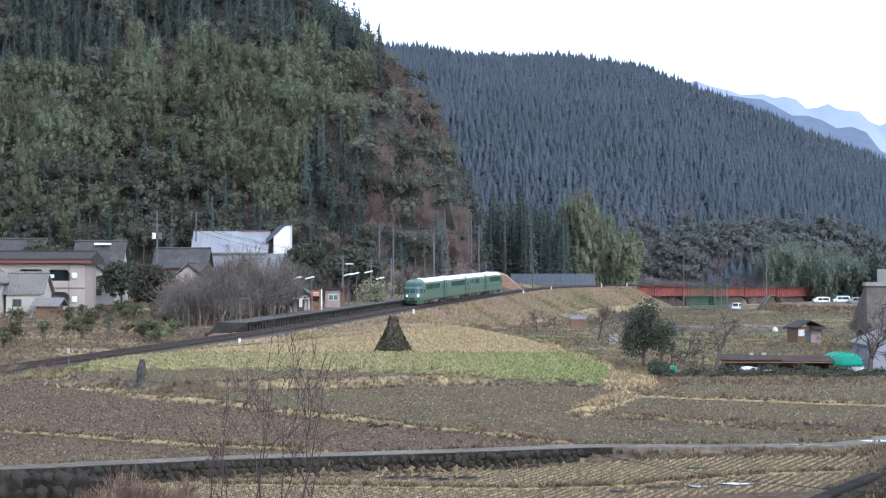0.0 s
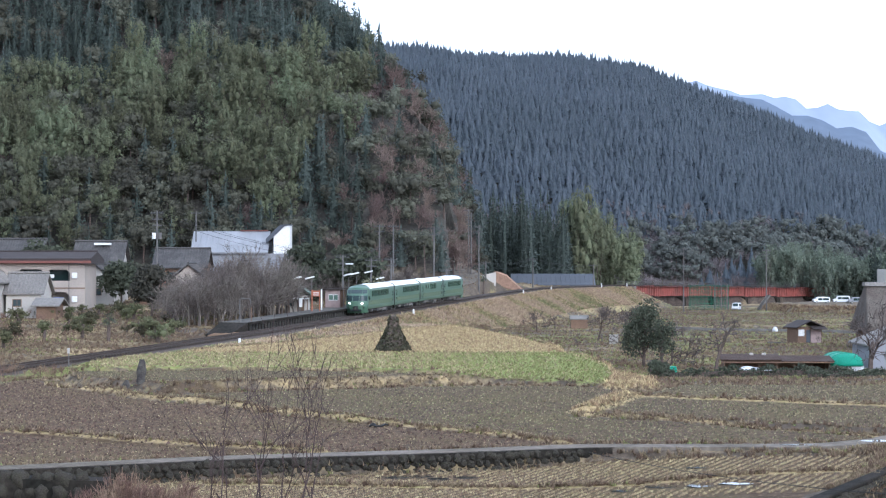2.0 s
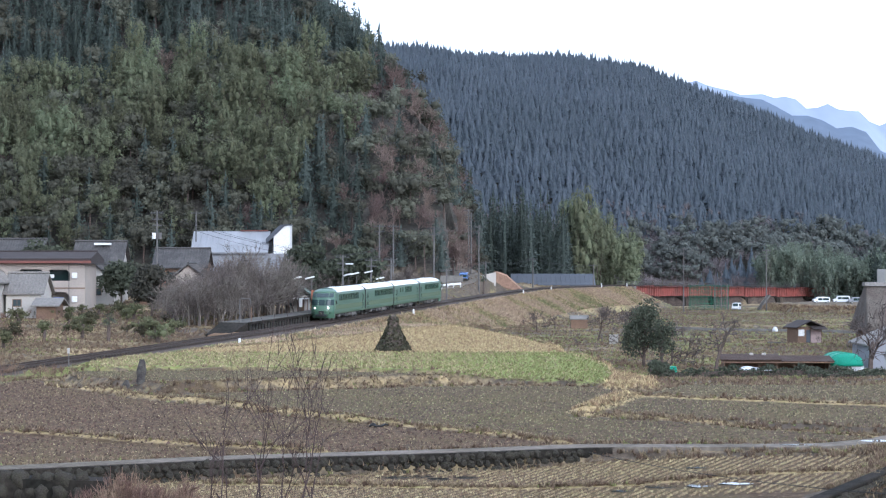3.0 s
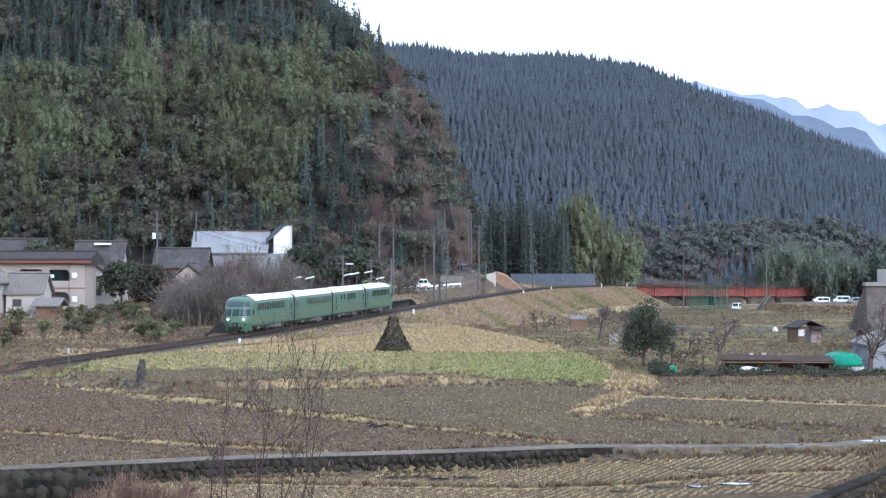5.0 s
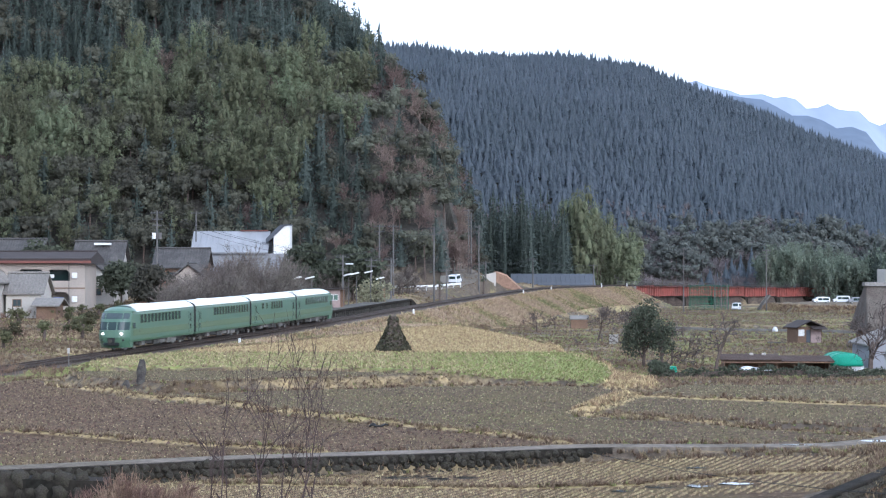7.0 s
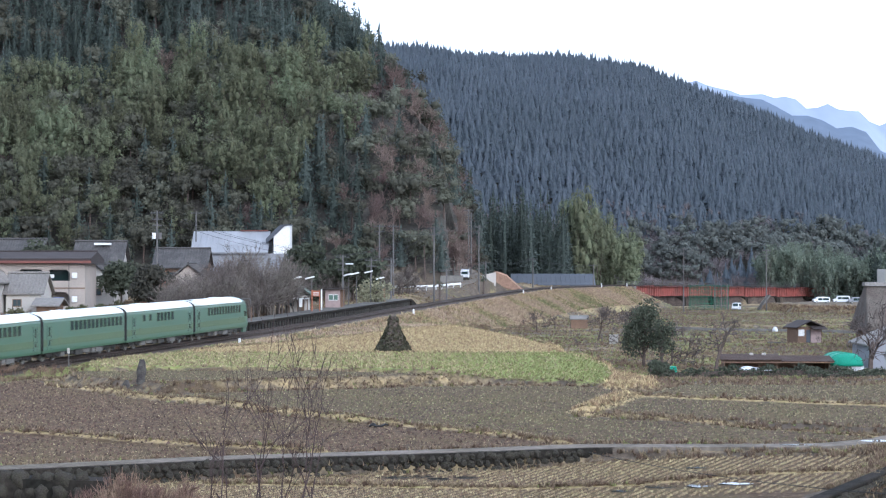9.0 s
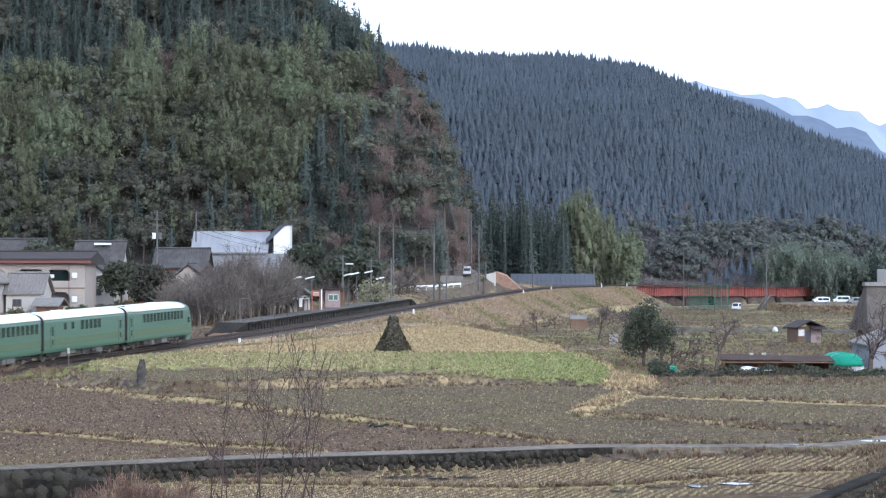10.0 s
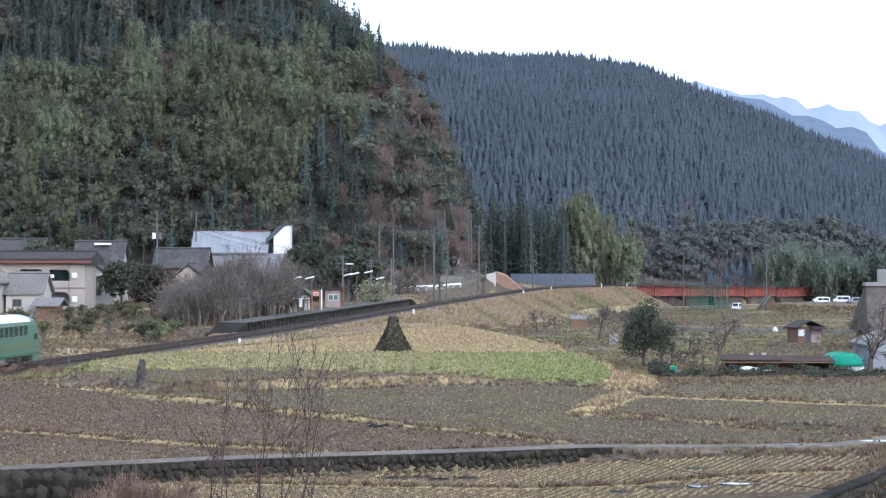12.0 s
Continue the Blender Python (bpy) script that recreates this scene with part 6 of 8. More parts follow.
def net_fence():
    x0, y = 56.3, 478.0
    z = ground_z(x0, y) - 0.2
    n = thing("net_fence", "tall green ball net between poles", "net fence", Matrix.Translation((x0, y, z)))
    g = Geo()
    for x in np.arange(0, 9.1, 0.32):
        g.tube([(x, 0, 0), (x, 0, 5.9)], 0.036, 3, cap=False)
    for k in np.arange(0, 6.0, 0.32):
        g.tube([(0, 0, k), (9.0, 0, k)], 0.036, 3, cap=False)
    tagged(part("net", g, M["green_net"], n, "green mesh net"), kind="stuff")
    for x in (0, 4.5, 9.0):
        part("pole", Geo().tube([(x, 0.1, -0.3), (x, 0.1, 5.9)], 0.06, 6), M["green_net"], n)
    for x, h in ((6.6, 7.6), (8.0, 6.6), (9.4, 6.2)):
        solo("net_pole", Geo().tube([(0, 0, -0.3), (0, 0, h)], [0.12, 0.09], 8), M["pole"], "bare grey concrete pole beside the green net", "pole", Matrix.Translation((x0 - 0.8 + x, y - 0.8, z)), group="net poles")
    st = thing("outdoor_stairs", "steep pale concrete steps up the bank", "stairs", pose(71.2, 471, ground_z(71.2, 471), 0, 0, -60))
    for k in range(12):
        part("step", Geo().box((0, 0.25 * k, 0.14 + 0.28 * k), (1.1, 0.34, 0.28 + 0.1)), M["concrete"], st)
    part("stringer", Geo().prism([(-0.2, 0), (0.3, 0), (3.1, 3.3), (2.6, 3.3)], -0.65, -0.55, "x"), M["white_wall"], st)
    # the raised yard behind the bank
    crest = [(72.8, 470), (78.5, 452), (88, 438), (120, 430), (122, 505), (98, 510), (80, 492)]
    foot = [(71.0, 468), (76.0, 448), (87, 432.5), (122, 424), (126, 508), (98, 514), (77, 494)]
    shoulder = [(0.5 * (p[0] + q[0]), 0.5 * (p[1] + q[1])) for p, q in zip(crest, foot)]

    def around(ring, z, seed):
        """The outline with rough points between its corners."""
        r = np.random.default_rng(seed)
        out = []
        for p, q in zip(ring, ring[1:] + ring[:1]):
            for u in np.linspace(0, 1, 12)[:-1]:
                out.append((p[0] + (q[0] - p[0]) * u + r.normal() * 0.25, p[1] + (q[1] - p[1]) * u + r.normal() * 0.25, z + r.normal() * 0.12))
        return out
    yard = Geo().rings([around(foot, -4.6, 1), around(foot, -2.9, 2), around(shoulder, -1.9, 3), around(crest, -1.25, 4)])
    solo("raised_yard", yard, M["dry_bank"], "raised yard with a rough brown grass bank", "bank")
    r = np.random.default_rng(83)
    k, u, v = r.integers(0, 3, 1500), r.uniform(size=1500), r.uniform(size=1500)
    low, top = np.array(foot), np.array(crest)
    p = (low[k] * (1 - u)[:, None] + low[k + 1] * u[:, None]) * (1 - v)[:, None] + (top[k] * (1 - u)[:, None] + top[k + 1] * u[:, None]) * v[:, None]
    z = np.interp(v, (0, 0.5, 1), (-2.9, -1.95, -1.3))
    rows = np.stack([p[:, 0], p[:, 1], r.uniform(1.2, 2.6, 1500), r.integers(0, 5, 1500), r.uniform(size=1500), r.uniform(0.8, 1.2, 1500)], 1)
    plant_many("yard_grass", [tuft(60 + i, 9, 0.26, 0.3, 0.6) for i in range(5)], rows, [M["yard_grass"]], "rough brown grass on the bank of the yard", "grass", 84, zfun=lambda a, b: z)


net_fence()


def long_low_wall():
    pts = [(28.0, 318), (40, 312), (52.0, 306), (60, 300)]
    g = Geo()
    rows = []
    for x, y in [(np.interp(u, (0, 1, 2, 3), [p[0] for p in pts]), np.interp(u, (0, 1, 2, 3), [p[1] for p in pts])) for u in np.linspace(0, 3, 16)]:
        z = ground_z(x, y)
        rows.append([(x, y - 0.2, z - 0.3), (x, y + 0.2, z - 0.3), (x, y + 0.2, z + 0.45), (x, y - 0.2, z + 0.45)])
    solo("channel_wall", g.rings(rows), M["concrete"], "low pale concrete channel wall across the plots", "wall", kind="structure")
    solo("white_sack", Geo().tube([(0, 0, 0), (0, 0, 0.35), (0, 0, 0.7), (0, 0, 0.85)], [0.35, 0.42, 0.3, 0.08], 9), M["bag_white"], "white sack standing on the plot", "sack", Matrix.Translation((48.3, 304, ground_z(48.3, 304) - 0.03)), round_shade=True)


long_low_wall()


# ---- the farmyard: huts, sheds, tunnel, hedges ----
def garden_hut():
    x, y = 44.6, 258.0
    h = thing("garden_hut", "small brown timber hut with hipped tin roof", "hut", pose(x, y, ground_z(x, y), 0, 0, 18))
    part("wall", Geo().box((0, 0, 0.95), (3.3, 2.8, 2.1)), M["wood"], h, bevel=0.02)
    part("roof", Geo().prism([(-2.0, 1.9), (0, 2.75), (2.0, 1.9), (2.0, 2.02), (0, 2.9), (-2.0, 2.02)], -1.8, 1.8, "y"), M["brown_roof"], h, "rusty brown tin roof", 0.02)
    part("lean_roof", Geo().prism([(-2.3, 1.75), (-1.4, 2.1), (-1.4, 2.2), (-2.3, 1.85)], 0.0, 2.0, "x"), M["brown_roof"], h)
    part("window", Geo().box((-1.15, -1.42, 1.35), (0.8, 0.06, 0.8)), M["white_paint"], h, "white boarded window")
    part("door", Geo().box((-0.2, -1.42, 0.85), (0.55, 0.06, 1.7)), M["blue_roof"], h, "blue-grey door")
    part("cladding", Geo().box((0.85, -1.42, 0.95), (1.4, 0.05, 1.7)), M["pink_wall"], h, "reddish board cladding")
    solo("timber_pile", Geo().box((0, 0, 0.15), (2.2, 0.3, 0.12), Matrix.Rotation(0.2, 4, "Z")).box((0.2, 0.3, 0.1), (1.8, 0.25, 0.12)).box((-0.3, -0.3, 0.2), (1.6, 0.3, 0.1), Matrix.Rotation(-0.3, 4, "Z")), M["concrete"], "loose pale boards lying beside the hut", "boards", Matrix.Translation((40.8, 255.5, ground_z(40.8, 255.5))))


def long_shed():
    x, y = 28.9, 181.0
    z = ground_z(x, y) - 0.75
    h = thing("long_shed", "long low open-fronted shed with rusty sheet roof", "shed", pose(x, y, z, 0, 0, -4))
    part("back_wall", Geo().box((0, 2.9, 0.9), (9.2, 0.12, 2.0)), M["wood"], h)
    for sx in (-4.5, 4.5):
        part("end_wall", Geo().box((sx, 1.4, 0.85), (0.12, 3.0, 1.8)), M["wood"], h)
    for x0, x1, lift in ((-4.9, 0.4, 0.12), (0.4, 4.9, 0.0)):
        r = part("roof", Geo().prism([(-0.6, 1.65 + lift), (3.3, 1.97 + lift), (3.3, 2.03 + lift), (-0.6, 1.71 + lift)], x0, x1, "x"), M["rusty_sheet"], h, "rusty corrugated sheet roof")
        g = Geo()
        for xx in np.arange(x0 + 0.1, x1, 0.24):
            g.tube([(xx, -0.6, 1.72 + lift), (xx, 3.3, 2.04 + lift)], 0.035, 4)
        part("corrugation", g, M["rusty_sheet"], r)
    for xx in np.arange(-4.5, 4.6, 1.5):
        part("post", Geo().box((xx, -0.1, 0.8), (0.12, 0.12, 1.7)), M["wood"], h)
    for xx in (0.9, 2.4, 3.8):
        part("board_front", Geo().box((xx, -0.05, 0.45), (1.3, 0.05, 0.9)), M["wood"], h)
    part("fascia", Geo().box((0, -0.55, 1.6), (9.7, 0.06, 0.1)), M["wood"], h)
    for xx, yy in ((-2.0, 3.0), (-0.9, 3.1)):
        part("roof_block", Geo().box((xx, 2.6, 2.16), (0.35, 0.35, 0.25)), M["white_wall"], h, bevel=0.04)


M["rusty_sheet"] = mat("rusty_sheet", (0.062, 0.042, 0.034), 0.85, spread=0.35, scale=0.8, fine=5, second=(0.095, 0.075, 0.062), second_amount=0.7, spec=0.1)
garden_hut()
long_shed()


def poly_tunnel():
    x, y = 35.4, 183.0
    z = ground_z(x, y)
    h = thing("poly_tunnel", "bright green plastic-covered garden tunnel", "polytunnel", pose(x, y, z, 0, 0, 6))
    ring = [(-1.5 * math.cos(a), 0.45 + 1.15 * abs(math.sin(a)) ** 0.75) for a in np.linspace(0, math.pi, 15)]
    rows = [[(xx * k + 0.02 * math.sin(9 * yy), yy, 0.45 + (zz - 0.45) * k) for xx, zz in ring] for yy, k in ((-0.25, 0.75), (0.0, 0.92), (0.3, 1.0), (1.0, 0.98), (1.7, 1.0), (2.4, 0.98), (3.1, 1.0), (3.3, 0.9))]
    part("cover", Geo().rings(rows), M["green_tarp"], h, "bright green sheeting", round_shade=True)
    part("skirt", Geo().box((0.25, 1.5, 0.2), (2.5, 3.0, 0.5)), M["bag_white"], h, "white lower skirt")
    for yy in (0.3, 1.7, 3.1):
        part("hoop", Geo().tube([(xx * 1.01, yy, zz + 0.015) for xx, zz in ring], 0.03, 5), M["green_tarp"], h)


poly_tunnel()
barn = house("grey-walled barn with pale metal roof edge", 37.6, 45.0, 184.0, 192, -1.8, 0.55, 2.0, False, "grey_wall", "old_roof", ribs=False, name="barn", over=0.35)


def thatched_house():
    """The farmhouse with a steep grey-brown thatch and a roof terrace behind."""
    h = thing("thatched_farmhouse", "old farmhouse with steep grey-brown thatched roof", "house", Matrix.Translation((52.7, 236, ground_z(52.7, 236))))
    part("wall", Geo().box((0, 4, 1.2), (9, 7.6, 2.6)), M["wood"], h, bevel=0.03)
    part("thatch", Geo().rings([[(-5.0, -0.9, 1.9), (5.3, -0.9, 1.9), (5.3, 9, 1.9), (-5.0, 9, 1.9)], [(-4.95, -1.0, 2.4), (5.2, -1.0, 2.4), (5.2, 9.1, 2.4), (-4.95, 9.1, 2.4)], [(-4.6, 1.4, 5.0), (4.7, 1.4, 5.0), (4.7, 6.6, 5.0), (-4.6, 6.6, 5.0)], [(-4.2, 3.6, 7.2), (4.1, 3.6, 7.2), (4.1, 4.4, 7.2), (-4.2, 4.4, 7.2)]]), M["thatch"], h, "steep weathered thatch", 0.12)
    part("ridge_cap", Geo().prism([(-0.2 + 3.3, 7.05), (5.0, 7.05), (4.6, 7.5), (3.4, 7.5)], -4.4, 4.4, "x"), M["old_roof"], h, "ridge cover")
    for xx in (-2.6, 0.4, 3.0):
        w = part("window", Geo().box((xx, 0.16, 1.3), (1.8, 0.06, 1.3)), M["wood"], h)
        part("pane", Geo().box((xx, 0.12, 1.3), (1.6, 0.05, 1.1)), M["dark_glass"], w)
    t = thing("roof_terrace_house", "white concrete house with a roof terrace and posts", "house", Matrix.Translation((60.6, 262, -2.2)))
    part("wall", Geo().box((0, 4, 4.5), (9.0, 8, 9.4)), M["white_wall"], t, bevel=0.03)
    part("parapet", Geo().box((0, 0, 9.3), (9.2, 0.2, 0.5)), M["white_paint"], t)
    part("stair_house", Geo().box((1.6, 3, 10.4), (3, 3, 2.4)), M["white_paint"], t, bevel=0.03)
    part("canopy", Geo().box((0.6, 1.2, 11.7), (5.4, 5.0, 0.25)), M["white_paint"], t)
    for xx in (-4.2, -3.0, -2.0):
        part("post", Geo().tube([(xx, 0.3, 9.2), (xx, 0.3, 11.9)], 0.09, 6), M["pole"], t)


thatched_house()



def heap(name, label, category, x, y, size, material, n=5, flat=0.6, seed=0):
    r = np.random.default_rng(seed)
    g = Geo()
    for _ in range(n):
        c = r.normal(size=2) * size * 0.35
        s = size * r.uniform(0.3, 0.5)
        g.rings([[(c[0] + s * k * math.cos(a) * r.uniform(0.85, 1.1), c[1] + s * k * math.sin(a), s * z * flat) for a in np.linspace(0, 2 * math.pi, 9)[:-1]] for k, z in ((0.9, -0.2), (1.0, 0.3), (0.85, 0.7), (0.5, 1.0), (0.1, 1.1))])
    return solo(name, g, material, label, category, Matrix.Translation((x, y, ground_z(x, y))), round_shade=True)


heap("white_sacks", "pile of white plastic sacks on the yard", "sacks", 25.1, 172.0, 1.6, M["bag_white"], 7, 0.6, 3)
heap("white_sacks", "smaller pile of pale sacks on the yard", "sacks", 27.4, 172.5, 1.2, M["bag_white"], 4, 0.5, 4)
heap("straw_pile", "heap of tan straw near the platform end", "straw pile", -23.6, 226.0, 2.6, M["dry_grass"], 8, 0.4, 5)
solo("green_box", Geo().box((0, 0, 0.35), (0.75, 0.6, 0.7)).box((0.1, 0, 0.76), (0.5, 0.62, 0.12)), M["green_tarp"], "small green plastic box by the hedge", "box", Matrix.Translation((17.9, 163.5, ground_z(17.9, 163.5))), bevel=0.05)
solo("leaning_board", Geo().box((0, 0, 0.6), (1.0, 0.08, 1.35), Matrix.Rotation(0.25, 4, "X")).box((-0.45, 0.4, 0.6), (0.08, 0.9, 1.2)), M["white_wall"], "pale weathered board leaning on a frame", "board", Matrix.Translation((20.6, 252, ground_z(20.6, 252))), bevel=0.02)
tool = house("tiny grey tool shed in the orchard", 19.5, 22.0, 318, 320, ground_z(20.7, 319), ground_z(20.7, 319) + 1.5, ground_z(20.7, 319) + 1.8, True, "wood", "concrete", ribs=False, name="tool_shed", over=0.2)


# ---- the path with its retaining wall, ditch walls, stones ----
LANE = ((-34, 84.0), (-18.9, 89.2), (-9.8, 94.0), (0.4, 97.4), (7.0, 100.2), (14.0, 100.1), (18.6, 100.6), (21.6, 103.2), (25, 109), (48, 134))


def lane_row(u, offs):
    a = np.array(LANE, float)
    k = np.concatenate([[0], np.cumsum(np.linalg.norm(np.diff(a, axis=0), axis=1))])
    u = u * k[-1]
    p = np.array([np.interp(u, k, a[:, 0]), np.interp(u, k, a[:, 1])])
    q = np.array([np.interp(u + 1.5, k, a[:, 0]), np.interp(u + 1.5, k, a[:, 1])]) - np.array([np.interp(u - 1.5, k, a[:, 0]), np.interp(u - 1.5, k, a[:, 1])])
    q /= np.linalg.norm(q)
    return [(p[0] + q[1] * o, p[1] - q[0] * o, z) for o, z in offs]


us = np.linspace(0, 1, 90)
solo("farm_path", Geo().rings([lane_row(u, ((0.75, -1.6), (0.8, -1.13), (-0.8, -1.12), (-0.9, -1.6))) for u in us]), M["path"], "narrow grey concrete farm path between the fields", "path", kind="structure")
wall_us = us[us < 0.45]
# damp concrete, with the shade of the ditch put into its dark colour
solo("retaining_wall", Geo().rings([lane_row(u, ((1.12, -2.3), (1.06, -1.16), (0.82, -1.15), (0.8, -2.3))) for u in wall_us]), M["dark_concrete"], "dark damp concrete retaining wall with painted shade below the path", "retaining wall", kind="structure")


def boulder(s, r):
    k0 = r.uniform(0, 50)
    ico = []
    fs = []
    bm = bmesh.new()
    bmesh.ops.create_icosphere(bm, subdivisions=2, radius=1)
    for v in bm.verts:
        ico.append(tuple(v.co * (1 + 0.5 * noise.noise(v.co * 1.3 + Vector((k0, 0, 0))))))
    for f in bm.faces:
        fs.append(tuple(v.index for v in f.verts))
    bm.free()
    return ico, fs


def stone_bank(name, label, x0, x1, ya, yb, z0, z1, size, seed):
    r = np.random.default_rng(seed)
    w = thing(name, label, "stone wall", Matrix(), kind="structure")
    shapes = []
    for k in range(6):
        me = mesh_of("stone", Geo().add(*boulder(1, r)), round_shade=True)
        me.materials.append(M["wall_stone"])
        shapes.append(me)
    part("core", Geo().prism([(x0 - 1, z0 - 1), (x1 + 1, z0 - 1), (x1 + 0.6, z1 - 0.25), (x0 - 1, z1 - 0.1)], 0.45, 2.0, "y"), M["dark_concrete"], w).matrix_basis = Matrix.Translation((0, ya, 0))
    z = z0
    while z < z1:
        x = x0 + r.uniform(-0.3, 0)
        while x < x1:
            s = size * r.uniform(0.75, 1.25)
            ob = new("stone", shapes[r.integers(6)])
            ob.parent = w
            y = ya + (yb - ya) * (x - x0) / (x1 - x0) + 0.25 * (z - z0) + 0.35
            ob.matrix_basis = Matrix.LocRotScale((x, y, z), Euler(r.uniform(0, 6, 3)), (s * 0.55, s * 0.5, s * 0.5))
            x += s * 0.95
        z += size * 0.82


def path_wall_stones():
    """Rough stones laid in courses on the face of the wall below the path."""
    r = np.random.default_rng(77)
    w = thing("path_wall", "rough dark field stones facing the bank below the path", "stone wall", Matrix(), kind="structure")
    shapes = []
    for k in range(5):
        me = mesh_of("stone", Geo().add(*boulder(1, r)))
        me.materials.append(M["wall_stone"])
        shapes.append(me)
    for course, z in enumerate((-2.0, -1.68, -1.38)):
        for u in np.arange(0.115 + 0.002 * course, 0.43, 0.0042):
            (px, py, _), = lane_row(u + r.normal() * 0.0006, ((1.16 - 0.06 * course, 0),))
            s = r.uniform(0.75, 1.25)
            ob = new("stone", shapes[r.integers(5)])
            ob.parent = w
            ob.matrix_basis = Matrix.LocRotScale((px, py, z + r.normal() * 0.03), Euler((0, 0, r.uniform(0, 6))), (0.26 * s, 0.16 * s, 0.19 * s))


path_wall_stones()
stone_bank("boulder_wall", "dark mossy boulder wall at the field corner", -18.2, -13.6, 80.0, 80.0, -2.3, -0.55, 0.62, 31)


def ditch_wall():
    """The coped stone wall along the ditch."""
    a, b = Vector((12.9, 76.0, -1.22)), Vector((22.6, 97.5, -1.2))
    d = (b - a).normalized()
    rt = Vector((d.y, -d.x, 0))
    w = thing("ditch_wall", "dark stone ditch wall with a pale concrete coping", "stone wall", Matrix(), kind="structure")
    part("coping", Geo().rings([[tuple(p + rt * o + Vector((0, 0, z))) for o, z in ((-0.3, -0.5), (0.3, -0.16), (0.3, 0.0), (-0.3, 0.0))] for p in (a, b)]), M["dark_concrete"], w, "worn dark coping", 0.04)
    part("backing", Geo().rings([[tuple(p + rt * o + Vector((0, 0, z))) for o, z in ((-0.5, -3.2), (0.5, -3.2), (0.22, -0.14), (-0.5, -0.14))] for p in (a, b)]), M["dark_concrete"], w)
    r = np.random.default_rng(8)
    me = mesh_of("stone", Geo().add(*boulder(1, r)))
    me.materials.append(M["wall_stone"])
    ln = (b - a).length
    for k in range(7):
        for u in np.arange(0.2 * (k % 2), ln, 0.46):
            ob = new("stone", me)
            ob.parent = w
            ob.matrix_basis = Matrix.LocRotScale(a + d * u + rt * (0.28 + 0.055 * k) + Vector((0, 0, -0.35 - 0.36 * k)), Euler(r.uniform(0, 6, 3)), (0.24, 0.22, 0.2))


ditch_wall()


def standing_stone(x, y, h, w, seed, label):
    r = np.random.default_rng(seed)
    rows = []
    for u in np.linspace(0, 1, 8):
        rad = w * (0.9 + 0.25 * math.sin(2.4 * u) - 0.75 * max(0, u - 0.62) ** 1.1 * 2)
        rows.append([(rad * math.cos(a) * (1 + 0.08 * r.normal()) + 0.08 * u, 0.6 * rad * math.sin(a) * (1 + 0.08 * r.normal()), -0.15 + u * h) for a in np.linspace(0, 2 * math.pi, 11)[:-1]])
    solo("standing_stone", Geo().rings(rows), M["stone"], label, "stone", Matrix.Translation((x, y, ground_z(x, y))), group="standing stones")


standing_stone(-19.8, 137.0, 1.65, 0.27, 1, "tall dark upright field stone on the bank")
standing_stone(-20.75, 136.6, 0.95, 0.22, 2, "short dark upright field stone on the bank")


def hose():
    pts = [(0.3 + 0.16 * math.cos(a), 0.5 * math.sin(a), 0.05 + 0.1 * math.sin(a) ** 2) for a in np.linspace(0, 2 * math.pi, 13)]
    pts += [(0.55, 0.1, 0.06), (0.75, -0.05, 0.05), (0.95, 0.5, 0.12), (1.1, 0.9, 0.05)]
    solo("black_hose", Geo().tube(pts, 0.05, 6), M["rubber"], "loop of black hose lying on the bare field", "hose", Matrix.Translation((-4.0, 110.2, ground_z(-3.5, 110.2) + 0.02)), round_shade=True)


hose()


def puddle(x, y, a, b, z, seed):
    r = np.random.default_rng(seed)
    k = 18
    ring = [(x + a * math.cos(q) * r.uniform(0.6, 1.15), y + b * math.sin(q) * r.uniform(0.6, 1.15)) for q in np.linspace(0, 2 * math.pi, k + 1)[:-1]]
    solo("puddle", Geo().prism(ring, z - 0.05, z, "z"), M["water"], "shallow rain puddle reflecting the sky", "puddle", kind="structure")


PUDDLES = ((-2.1, 93.6, 0.6, 0.5), (-1.0, 94.0, 0.55, 0.45), (-0.2, 92.9, 0.45, 0.5), (1.0, 93.5, 0.5, 0.45), (9.2, 86.9, 0.75, 0.5), (10.6, 86.4, 0.55, 0.55), (12.2, 86.6, 0.75, 0.45), (7.4, 86.2, 0.45, 0.45), (11.4, 93.8, 0.5, 0.3))
for k, (x, y, a, b) in enumerate(PUDDLES):
    puddle(x, y, a, b, ground_z(x, y) + 0.03, k)
puddle(21.4, 102.7, 1.1, 0.7, -1.11, 40)
puddle(17.0, 100.4, 0.8, 0.3, -1.11, 41)

# ---- single trees and shrubs ----
def lone_bare_tree(x, y, h, seed, label, levels=5, fork=3, spread=0.6, limb=0.16, twig=0.018, z=None, mat_name="bark", lean=None, group=""):
    t = thing("bare_tree", label, "tree", Matrix.Translation((x, y, ground_z(x, y) if z is None else z)), group)
    fine, g = Geo(), Geo()
    v, f = bare_tree(seed, h=h, levels=levels, fork=fork, spread=spread, twig=twig, limb=limb, fine=fine)
    g.add([tuple(p) for p in v], [tuple(q) for q in f])
    part("trunk", g, M[mat_name], t)
    part("crown", fine, M["twig" if mat_name == "bark" else mat_name], t, "fine leafless twigs")
    return t


